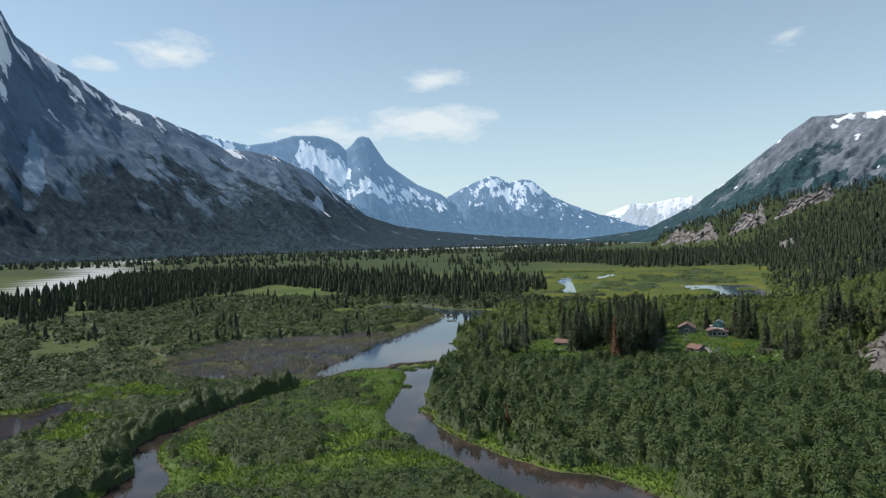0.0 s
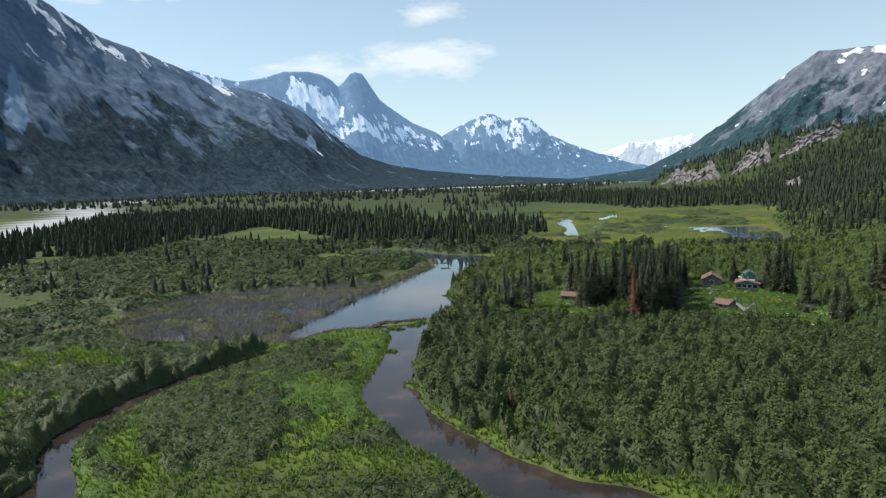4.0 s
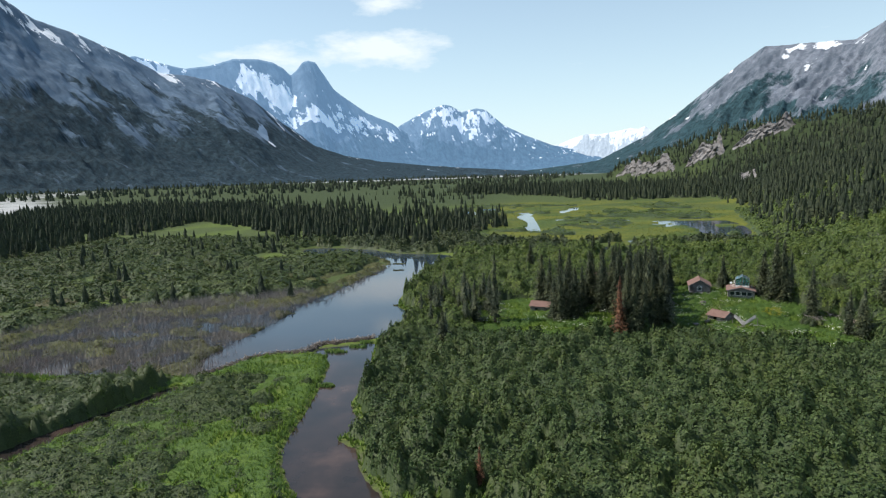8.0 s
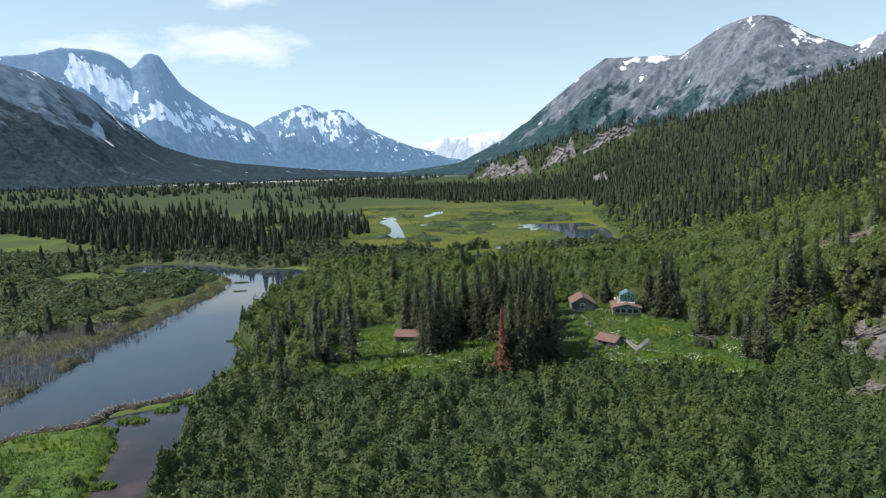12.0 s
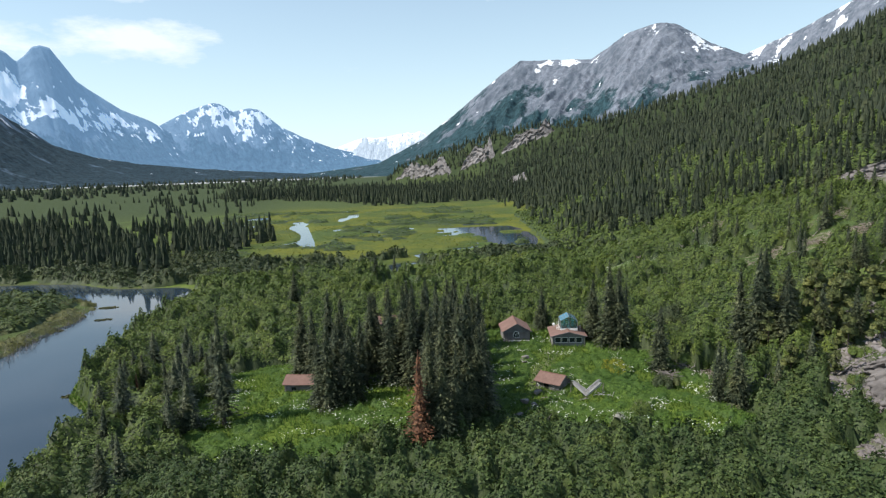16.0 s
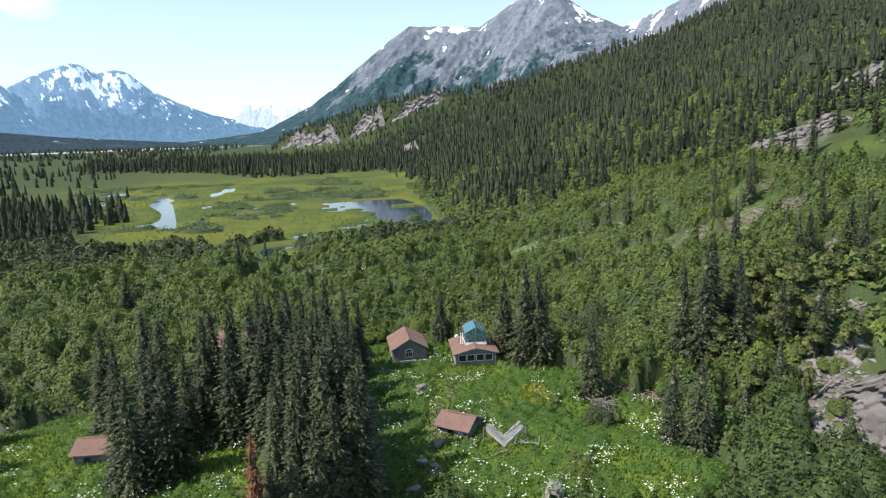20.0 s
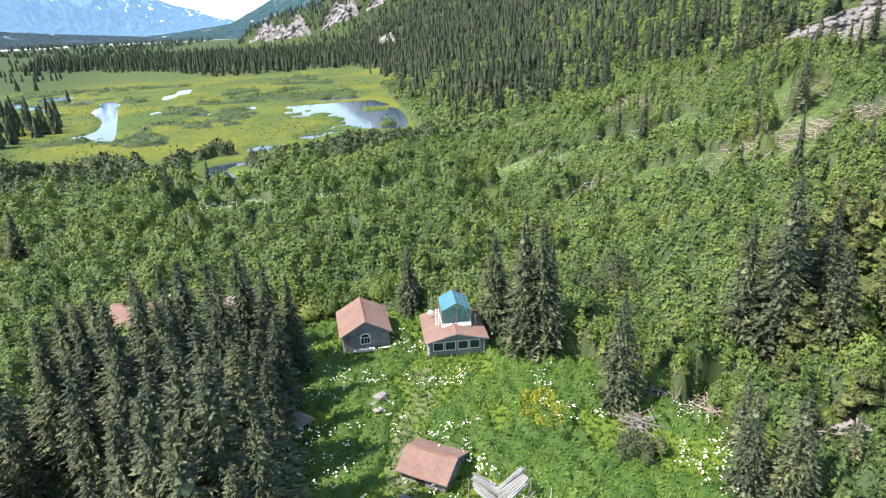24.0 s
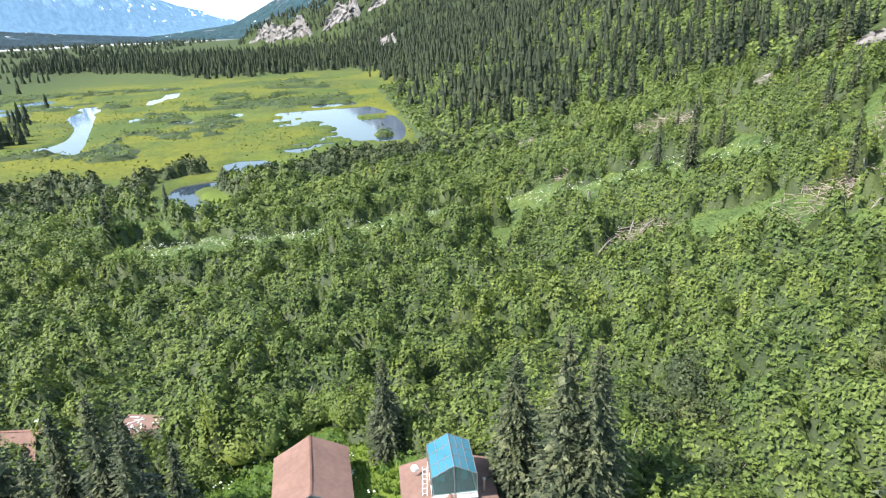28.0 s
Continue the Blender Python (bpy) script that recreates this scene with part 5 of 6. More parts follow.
SHRUB_DRY = shrub_kind(64, 2.8, 2.8, 120, 0.09, plain("dry_grey_twigs", (0.30, 0.29, 0.25), 0.9, 3, 0.3, relief=0))
dry = thing("dry_bush", pose(37.3, 90.6, float(land(np.array([37.3]), np.array([90.6]))[0])), "pale grey half-dead bush at the meadow edge", "bush")
under("stems", SHRUB_DRY[0], dry)
under("crown", SHRUB_DRY[1], dry)


for sx, sy, sr in SCARPS[:7]:
    for k in range(4):
        a, r = trng.uniform(0, 6.28), sr * (0.35 + 0.7 * trng.random())
        broad_shrub(1 if k % 2 else 0, sx + r * math.cos(a), sy + r * math.sin(a), 0.28 + 0.25 * trng.random(), "small alder bush rooted among broken stones")


# ---- buildings ----
def box(bm, lo, hi):
    v = [bm.verts.new((x, y, z)) for x in (lo[0], hi[0]) for y in (lo[1], hi[1]) for z in (lo[2], hi[2])]
    for f in ((0, 1, 3, 2), (4, 6, 7, 5), (0, 4, 5, 1), (2, 3, 7, 6), (0, 2, 6, 4), (1, 5, 7, 3)):
        bm.faces.new([v[i] for i in f])
    return bm


def boxed(name, lo, hi, mat, parent, label="", bevel=0.0):
    bm = box(bmesh.new(), lo, hi)
    if bevel:
        bmesh.ops.bevel(bm, geom=bm.edges[:], offset=bevel, segments=1, affect="EDGES")
    return part(name, bm, mat, parent, label)


def prism(name, outline, y0, y1, mat, parent, label=""):
    """A flat outline in x and z, carried from y0 to y1."""
    bm = bmesh.new()
    a = [bm.verts.new((x, y0, z)) for x, z in outline]
    b = [bm.verts.new((x, y1, z)) for x, z in outline]
    bm.faces.new(a)
    bm.faces.new(b[::-1])
    for i in range(len(a)):
        j = (i + 1) % len(a)
        bm.faces.new((a[j], a[i], b[i], b[j]))
    bmesh.ops.recalc_face_normals(bm, faces=bm.faces)
    return part(name, bm, mat, parent, label)


def rod(name, points, radii, mat, parent, label="", sides=8):
    return part(name, tapered(bmesh.new(), points, radii, sides), mat, parent, label)


LOG = plain("weathered_logs", (0.20, 0.185, 0.18), 0.9, 4, 0.35)
LOG_END = plain("log_ends", (0.40, 0.36, 0.31), 0.9, 6, 0.3)
BOARD = plain("grey_boards", (0.17, 0.17, 0.18), 0.9, 5, 0.3)
SHINGLE = plain("brown_roofing", (0.205, 0.125, 0.102), 0.95, 2.2, 0.22, relief=0.35)
TRIM = plain("white_trim", (0.72, 0.72, 0.70), 0.6, 5, 0.12)
RIDGE = plain("ridge_cap", (0.20, 0.11, 0.085), 0.9, 3, 0.25)
# near-black that stands for the unlit inside of a doorway
UNLIT_BLACK = plain("black_doorway_panel", (0.015, 0.014, 0.013), 0.9, 3, 0.2)
FRAME = plain("grey_frame", (0.16, 0.16, 0.16), 0.6, 5, 0.2)
STEEL = plain("galvanised_pipe", (0.55, 0.55, 0.55), 0.35, 6, 0.15, 0.9, 0.5)
STONE = plain("field_stone", (0.36, 0.33, 0.31), 0.9, 1.3, 0.35, relief=0.5)
BLEACHED = plain("bleached_boards", (0.42, 0.40, 0.385), 0.85, 5, 0.3)
PAINT = plain("chalky_white_wall", (0.70, 0.69, 0.66), 0.85, 2, 0.12)
BLUE_TUB = plain("blue_plastic", (0.10, 0.32, 0.55), 0.5, 3, 0.1)


def pane_material(name, colour, see):
    m, n, l, b = material(name, 0.04, 0, 0.5)
    b.inputs["Base Color"].default_value = (*colour, 1)
    b.inputs["Transmission Weight"].default_value = see
    b.inputs["IOR"].default_value = 1.5
    return m


GLASS = pane_material("window_glass", (0.02, 0.03, 0.035), 0.0)
# opaque roof panes; the blue of reflected sky is put into their colour
ROOF_GLASS = pane_material("sky_blue_glazing", (0.045, 0.17, 0.235), 0.0)
ROOF_GLASS.node_tree.nodes["Principled BSDF"].inputs["Roughness"].default_value = 0.12
SIDE_GLASS = pane_material("clear_glazing", (0.42, 0.72, 0.72), 0.9)
TEAL = plain("teal_canvas", (0.04, 0.30, 0.32), 0.8, 3, 0.2)

LOG_MESHES = {}


def log_mesh(length):
    key = round(length, 2)
    if key not in LOG_MESHES:
        bm = tapered(bmesh.new(), [(-key / 2, 0, 0), (0, 0.012, 0), (key / 2, 0, 0)], [0.125, 0.132, 0.118], 8)
        me = bpy.data.meshes.new("log")
        bm.to_mesh(me)
        bm.free()
        me.materials.append(LOG)
        for f in me.polygons:
            f.use_smooth = len(f.vertices) == 4
        LOG_MESHES[key] = me
    return LOG_MESHES[key]


def log_walls(parent, w, d, high, below=0.5, skip=()):
    """Round logs notched over one another at the corners. skip: sides left open, of f, b, l, r."""
    courses = int((high + below) / 0.235)
    for k in range(courses):
        z = -below + 0.12 + k * 0.235
        for side in "fblr":
            if side in skip:
                continue
            long = (w if side in "fb" else d) + 0.34
            ob = under("log", log_mesh(long), parent)
            dz = 0.0 if side in "fb" else 0.117
            if side in "fb":
                ob.matrix_local = pose(0, (-d / 2 if side == "f" else d / 2), z + dz)
            else:
                ob.matrix_local = pose((-w / 2 if side == "l" else w / 2), 0, z + dz, 0, 0, 90)
    boxed("inner_wall", (-w / 2 + 0.02, -d / 2 + 0.02, -below), (w / 2 - 0.02, d / 2 - 0.02, high - 0.04), BOARD, parent)


def gable_roof(parent, w, l, eave, ridge, thick=0.10, mat=None, sag=0.05):
    """Two slopes over a ridge that runs along y, each a slab with a rough lower edge."""
    mat = mat or SHINGLE
    for side in (-1, 1):
        bm = bmesh.new()
        ny, nx = 9, 7
        up = [[None] * (nx + 1) for _ in range(ny + 1)]
        low = [[None] * (nx + 1) for _ in range(ny + 1)]
        for i in range(ny + 1):
            for j in range(nx + 1):
                s, t = j / nx, i / ny
                x = side * (0.002 + s * w / 2)
                z = ridge + (eave - ridge) * s - sag * math.sin(math.pi * t) * (1 - 0.4 * s) + 0.012 * math.sin(9 * t + 7 * s + side)
                y = -l / 2 + l * t
                up[i][j], low[i][j] = bm.verts.new((x, y, z)), bm.verts.new((x, y, z - thick))
        for i in range(ny):
            for j in range(nx):
                bm.faces.new((up[i][j], up[i][j + 1], up[i + 1][j + 1], up[i + 1][j]))
                bm.faces.new((low[i][j], low[i + 1][j], low[i + 1][j + 1], low[i][j + 1]))
        for i in range(ny):
            for j in (0, nx):
                bm.faces.new((up[i][j], up[i + 1][j], low[i + 1][j], low[i][j]))
        for j in range(nx):
            for i in (0, ny):
                bm.faces.new((up[i][j], low[i][j], low[i][j + 1], up[i][j + 1]))
        bmesh.ops.recalc_face_normals(bm, faces=bm.faces)
        part("roof_slope", bm, mat, parent, "brown mineral roofing")
        prism("barge_board", [(side * 0.03, ridge - 0.03), (side * w / 2, eave - 0.03), (side * w / 2, eave - 0.15), (side * 0.03, ridge - 0.15)], -l / 2 - 0.035, -l / 2 - 0.004, BOARD, parent)
    prism("ridge_cap", [(-0.14, ridge - 0.035), (0, ridge + 0.03), (0.14, ridge - 0.035), (0, ridge - 0.005)], -l / 2, l / 2, RIDGE, parent)


def window(parent, x, z, w, h, y, bars=1, label="white-framed window"):
    fr = boxed("window", (x - w / 2, y - 0.03, z), (x + w / 2, y, z + h), GLASS, parent, label)
    t = 0.07
    for lo, hi in (((x - w / 2 - t, y - 0.06, z - t), (x + w / 2 + t, y - 0.005, z - 0.002)), ((x - w / 2 - t, y - 0.06, z + h + 0.002), (x + w / 2 + t, y - 0.005, z + h + t)), ((x - w / 2 - t, y - 0.06, z), (x - w / 2 - 0.002, y - 0.005, z + h)), ((x + w / 2 + 0.002, y - 0.06, z), (x + w / 2 + t, y - 0.005, z + h))):
        boxed("frame", lo, hi, TRIM, fr)
    for k in range(bars):
        q = x - w / 2 + w * (k + 1) / (bars + 1)
        boxed("glazing_bar", (q - 0.02, y - 0.05, z + 0.002), (q + 0.02, y - 0.032, z + h - 0.002), TRIM, fr)
    return fr


# cabin with the arched window
cabin = thing("log_cabin", pose(32.45, 133.1, 5.75, 0, 0, -7.5), "grey log cabin with a brown gable roof and arched window", "cabin")
log_walls(cabin, 5.3, 5.9, 2.25, 1.1)
prism("gable_wall", [(-2.62, 2.2), (2.62, 2.2), (0, 3.95)], -2.98, -2.86, BOARD, cabin, "grey boarded gable")
prism("rear_gable_wall", [(-2.62, 2.2), (2.62, 2.2), (0, 3.95)], 2.86, 2.98, BOARD, cabin)
gable_roof(cabin, 6.35, 7.2, 2.42, 4.2)
window(cabin, -0.1, 1.05, 1.05, 0.75, -3.10, 2, "small paned window under a white arch")
bm = bmesh.new()
for k in range(9):
    a, b = math.pi * k / 9, math.pi * (k + 1) / 9
    q = [bm.verts.new((-0.1 + r * math.cos(t), y, 1.88 + r * 0.85 * math.sin(t))) for y in (-3.20, -3.12) for t in (a, b) for r in (0.5, 0.66)]
    for f in ((0, 1, 3, 2), (4, 6, 7, 5), (0, 4, 5, 1), (2, 3, 7, 6), (0, 2, 6, 4), (1, 5, 7, 3)):
        bm.faces.new([q[i] for i in f])
part("arch_trim", bm, TRIM, cabin, "white arched trim over the window")
boxed("arch_pane", (-0.55, -3.13, 1.87), (0.35, -3.10, 2.25), GLASS, cabin)
for k in range(6):
    boxed("siding_board", (0.85, -3.125, 0.95 + k * 0.22), (2.5, -3.09, 1.15 + k * 0.22), LOG, cabin)
boxed("porch_step", (-1.6, -3.9, 0.35), (0.9, -3.2, 0.5), BLEACHED, cabin, "bleached plank porch step")
for x in (-1.5, 0.8):
    boxed("step_post", (x - 0.06, -3.8, -0.8), (x + 0.06, -3.3, 0.35), BOARD, cabin)
boxed("bench_plank", (1.3, -3.8, 0.42), (2.9, -3.5, 0.5), BLEACHED, cabin)
for x in (1.45, 2.75):
    boxed("bench_leg", (x - 0.05, -3.78, -0.8), (x + 0.05, -3.52, 0.42), BOARD, cabin)

# cabin with the glass tower
lodge = thing("log_cabin", pose(42.3, 127.75, 5.75, 0, 0, -13), "brown-roofed log cabin with a glass room on its roof", "cabin")
log_walls(lodge, 6.5, 6.2, 2.0, 1.1, "f")
for x in (-3.25, 3.25):
    for k in range(12):
        rod("log_end", [(x - 0.03, -3.36 if k % 2 else -3.28, -0.98 + k * 0.235), (x - 0.03, -2.9, -0.98 + k * 0.235)], [0.125, 0.125], LOG_END, lodge)
boxed("front_wall", (-3.15, -3.15, -1.1), (3.15, -3.05, 0.75), BOARD, lodge, "grey boarded front wall")
prism("gable_wall", [(-3.2, 2.0), (3.2, 2.0), (0, 2.95)], -3.16, -3.05, BOARD, lodge)
for x in (-2.15, -0.75, 0.75, 2.15):
    window(lodge, x, 0.85, 1.12, 0.98, -3.12, 0, "wide white-framed window in the cabin front")
for x in (-2.87, -1.45, 0, 1.45, 2.87):
    boxed("window_post", (x - 0.07, -3.19, 0.75), (x + 0.07, -3.06, 2.0), BOARD, lodge)
gable_roof(lodge, 7.5, 7.6, 2.25, 3.2, sag=0.03)
tower_x, tower_y = 0.35, 0.9
tower = boxed("tower_base", (tower_x - 1.75, tower_y - 2.0, 2.5), (tower_x + 1.75, tower_y + 2.0, 3.2), TRIM, lodge, "white boarded base of the glass room", 0.02)
for side in (-1, 1):
    for k in range(3):
        y0 = tower_y - 1.95 + k * 1.3
        bm = bmesh.new()
        x0, z0, x1, z1 = tower_x + side * 1.72, 4.85, tower_x + side * 0.03, 5.75
        q = [bm.verts.new(p) for p in ((x0, y0, z0), (x0, y0 + 1.298, z0), (x1, y0 + 1.298, z1), (x1, y0, z1), (x0, y0, z0 - 0.03), (x0, y0 + 1.298, z0 - 0.03), (x1, y0 + 1.298, z1 - 0.03), (x1, y0, z1 - 0.03))]
        for f in ((0, 1, 2, 3), (7, 6, 5, 4), (0, 4, 5, 1), (1, 5, 6, 2), (2, 6, 7, 3), (3, 7, 4, 0)):
            bm.faces.new([q[i] for i in f])
        bmesh.ops.recalc_face_normals(bm, faces=bm.faces)
        part("roof_pane", bm, ROOF_GLASS, tower, "glass roof pane coloured with reflected sky blue")
        boxed("side_pane", (tower_x + side * 1.72 - 0.015, y0 + 0.04, 3.24), (tower_x + side * 1.72 + 0.015, y0 + 1.26, 4.83), SIDE_GLASS, tower)
    for y0 in (tower_y - 1.98, tower_y - 0.66, tower_y + 0.66, tower_y + 1.98):
        rod("rafter", [(tower_x + side * 1.74, y0, 4.86), (tower_x, y0, 5.77)], [0.028, 0.028], FRAME, tower, "", 4)
        rod("mullion", [(tower_x + side * 1.74, y0, 3.15), (tower_x + side * 1.74, y0, 4.9)], [0.04, 0.04], FRAME, tower, "", 4)
    for x0, x1 in ((0.06, 1.68),):
        for y0 in (tower_y - 1.98, tower_y + 1.98):
            prism("gable_pane", [(tower_x + side * x0, 3.24), (tower_x + side * x1, 3.24), (tower_x + side * x1, 4.85), (tower_x + side * x0, 5.68)], y0 - 0.012, y0 + 0.012, SIDE_GLASS, tower)
for side in (-1, 1):
    for k in (0.0, 0.36, 0.68):
        px, pz = tower_x + side * 1.72 * (1 - k), 4.865 + 0.90 * k
        rod("purlin", [(px, tower_y - 1.98, pz), (px, tower_y + 1.98, pz)], [0.026, 0.026], FRAME, tower, "", 4)
rod("ridge_bar", [(tower_x, tower_y - 2.03, 5.78), (tower_x, tower_y + 2.03, 5.78)], [0.04, 0.04], FRAME, tower, "", 6)
rod("middle_mullion", [(tower_x, tower_y - 1.98, 3.15), (tower_x, tower_y - 1.98, 5.72)], [0.05, 0.05], FRAME, tower, "", 4)
boxed("tower_floor", (tower_x - 1.6, tower_y - 1.85, 3.205), (tower_x + 1.6, tower_y + 1.85, 3.23), BOARD, tower)
for x in (-0.85, 0.15, 0.95):
    prism("canvas_blind", [(tower_x + x - 0.3, 3.22), (tower_x + x + 0.25, 3.22), (tower_x + x + 0.15, 4.6), (tower_x + x - 0.15, 4.8)], tower_y - 0.6, tower_y - 0.5, TEAL, tower, "teal canvas hanging inside")
for side in (-1, 1):
    bm = bmesh.new()
    q = [bm.verts.new((tower_x + side * x, y, z)) for x, y, z in ((0.1, -1.5, 2.98), (1.75, -1.35, 2.86), (1.75, -1.1, 3.06), (0.1, -1.25, 3.18), (0.1, -1.5, 2.86), (1.75, -1.35, 2.74), (1.75, -1.1, 2.94), (0.1, -1.25, 3.06))]
    for f in ((0, 1, 2, 3), (7, 6, 5, 4), (0, 4, 5, 1), (1, 5, 6, 2), (2, 6, 7, 3), (3, 7, 4, 0)):
        bm.faces.new([q[i] for i in f])
    bmesh.ops.recalc_face_normals(bm, faces=bm.faces)
    part("roof_skirt", bm, BLEACHED, tower)
pipe = rod("stove_pipe", [(2.75, -0.3, 2.3), (2.75, -0.3, 3.55)], [0.09, 0.09], STEEL, lodge, "galvanised stove pipe", 10)
rod("cap", [(2.75, -0.3, 3.6), (2.75, -0.3, 3.66), (2.75, -0.3, 3.72)], [0.16, 0.14, 0.04], STEEL, pipe, "", 10)
ladder = rod("ladder", [(-1.75, -0.6, 2.85), (-1.55, 0.9, 4.3)], [0.03, 0.03], TRIM, lodge, "white ladder leaning on the roof")
rod("rail", [(-2.1, -0.5, 2.8), (-1.9, 1.0, 4.25)], [0.03, 0.03], TRIM, ladder)
for k in range(6):
    t = (k + 0.5) / 6
    rod("rung", [(-1.75 + 0.2 * t, -0.6 + 1.5 * t, 2.85 + 1.45 * t), (-2.1 + 0.2 * t, -0.5 + 1.5 * t, 2.8 + 1.45 * t)], [0.022, 0.022], TRIM, ladder, "", 5)
dish = thing("satellite_dish", lodge.matrix_world @ pose(-2.5, 2.0, 2.53), "white satellite dish on the cabin roof", "dish")
rod("mast", [(0, 0, 0), (0, 0, 0.8)], [0.03, 0.03], STEEL, dish)
bm = bmesh.new()
bmesh.ops.create_cone(bm, cap_ends=False, segments=16, radius1=0.32, radius2=0.06, depth=0.12)
bmesh.ops.rotate(bm, verts=bm.verts, matrix=Matrix.Rotation(radians(65), 3, "X"))
bmesh.ops.translate(bm, verts=bm.verts, vec=(0, -0.05, 0.85))
bmesh.ops.solidify(bm, geom=bm.faces[:], thickness=0.02)
part("reflector", bm, TRIM, dish)
rod("arm", [(0, -0.03, 0.7), (0, -0.45, 0.75)], [0.015, 0.015], STEEL, dish, "", 5)

# small shed with a fallen lean-to
shed = thing("log_shed", pose(33.2, 109.6, 3.35, 0, 0, 44), "small brown-roofed log shed with a dark doorway", "shed")
log_walls(shed, 3.9, 4.3, 1.35, 0.9)
for y0 in (-2.2, 2.14):
    prism("gable_wall", [(-1.95, 1.3), (1.95, 1.3), (0, 2.35)], y0, y0 + 0.07, BOARD, shed)
gable_roof(shed, 5.0, 5.2, 1.35, 2.5, 0.08, sag=0.08)
# no opening is cut: a black panel on the wall gives the darkness inside
boxed("doorway", (-2.12, -0.2, -0.3), (-2.06, 0.65, 1.1), UNLIT_BLACK, shed, "black panel standing for an unlit doorway")
srng = random.Random(9)
wreck = thing("fallen_lean_to", pose(37.2, 103.8, float(land(np.array([37.2]), np.array([103.8]))[0]) + 0.2, 0, 0, -18), "collapsed lean-to of bleached roof boards", "wreckage")
for side, foot, head, high in ((-1, -0.1, -2.3, 1.9), (1, 0.1, 2.5, 2.2)):
    for k in range(11):
        y = -1.3 + 2.5 * k / 10 + srng.uniform(-0.06, 0.06)
        a, b = Vector((foot + side * srng.uniform(-0.25, 0.1), y + srng.uniform(-0.25, 0.25), srng.uniform(0.05, 0.2))), Vector((head * srng.uniform(0.86, 1.05), y * 0.8 + 0.35, high * srng.uniform(0.85, 1.05)))
        bm = box(bmesh.new(), (-0.14, -0.022, 0), (0.14, 0.022, (b - a).length))
        bmesh.ops.transform(bm, matrix=Matrix.Translation(a) @ (b - a).to_track_quat("Z", "Y").to_matrix().to_4x4() @ pose(0, 0, 0, 0, 0, 90 + srng.uniform(-14, 14)), verts=bm.verts)
        part("board", bm, BLEACHED, wreck)
for x, h in ((-2.6, 2.0), (2.8, 1.9), (0.3, 0.6)):
    rod("post", [(x, 0.4, -0.6), (x + 0.1, 0.3, h)], [0.08, 0.06], DEADWOOD, wreck)
for k in range(9):
    a = srng.uniform(0, 3.14)
    rod("splinter", [(srng.uniform(-1, 4.5), srng.uniform(-1.4, 1.0), 0.05), (srng.uniform(-1, 4.8), srng.uniform(-1.4, 1.0), 0.35)], [0.04, 0.03], BLEACHED, wreck, "", 5)

# hut in the meadow
hut = thing("wooden_hut", pose(-12.2, 122.6, 1.95, 0, 0, 78), "low grey hut with a brown roof by the spruces", "hut")
log_walls(hut, 4.4, 5.4, 1.6, 0.9)
for y0 in (-2.75, 2.69):
    prism("gable_wall", [(-2.2, 1.55), (2.2, 1.55), (0, 2.6)], y0, y0 + 0.07, BOARD, hut)
gable_roof(hut, 5.4, 6.4, 1.68, 2.8, 0.08)
boxed("window", (-2.38, 0.7, 0.5), (-2.33, 1.5, 1.1), GLASS, hut)

# long house behind the spruces
house = thing("long_house", pose(6.9, 150.2, 4.0, 0, 0, 71), "long brown-roofed house half hidden by spruces", "house")
log_walls(house, 5.2, 9.4, 2.4, 0.9)
for y0 in (-4.75, 4.69):
    prism("gable_wall", [(-2.6, 2.35), (2.6, 2.35), (0, 4.3)], y0, y0 + 0.07, BOARD, house)
gable_roof(house, 6.4, 10.4, 2.45, 4.5)
flue = rod("chimney", [(0.5, -2.6, 3.7), (0.5, -2.6, 5.1)], [0.13, 0.13], STEEL, house, "pale metal chimney", 10)
rod("cap", [(0.5, -2.6, 5.12), (0.5, -2.6, 5.2)], [0.22, 0.2], TRIM, flue)
store = thing("storage_shed", pose(18.2, 148.6, 4.6, 0, 0, -18), "white-walled storage shed with junk on its flat roof", "shed")
boxed("wall", (-1.6, -1.3, -1.0), (1.6, 1.3, 2.3), PAINT, store, "chalky white wall", 0.02)
prism("roof", [(-1.9, 2.28), (1.9, 2.28), (1.9, 2.42), (-1.9, 2.72)], -1.5, 1.5, SHINGLE, store, "brown roofing")
boxed("door", (0.1, -1.36, -0.2), (0.9, -1.31, 1.7), BOARD, store, "grey plank door")
for k in range(12):
    x, y = srng.uniform(-1.5, 1.5), srng.uniform(-1.2, 1.2)
    z = 2.72 - (x + 1.9) / 3.8 * 0.3
    junk = thing("roof_plank", store.matrix_world @ pose(x, y, z + 0.02, 0, 0, srng.uniform(0, 180)), "bleached scrap plank lying on the shed roof", "plank", "roof junk")
    boxed("plank", (-0.5, -0.07, -0.04), (0.5, 0.07, 0.02), BLEACHED, junk)
for x, y, c in ((21.4, 149.2, "tub"), (20.6, 147.0, "barrel")):
    z = float(land(np.array([x]), np.array([y]))[0])
    ob = thing("blue_tub" if c == "tub" else "blue_barrel", pose(x, y, z), "light blue plastic %s beside the storage shed" % c, c)
    rod("shell", [(0, 0, -0.1), (0, 0, 0.5), (0, 0, 0.62)], [0.42, 0.48, 0.46], BLUE_TUB, ob, "", 14)
    rod("lid", [(0, 0, 0.63), (0, 0, 0.68)], [0.5, 0.47], TRIM if c == "tub" else BLUE_TUB, ob, "", 14)
outhouse = thing("plank_privy", pose(22.6, 120.0, 4.2, 0, 4, 30), "tumbledown grey plank privy in the shade", "shed")
boxed("wall", (-0.8, -0.7, -0.6), (0.8, 0.7, 1.1), BOARD, outhouse, "", 0.02)
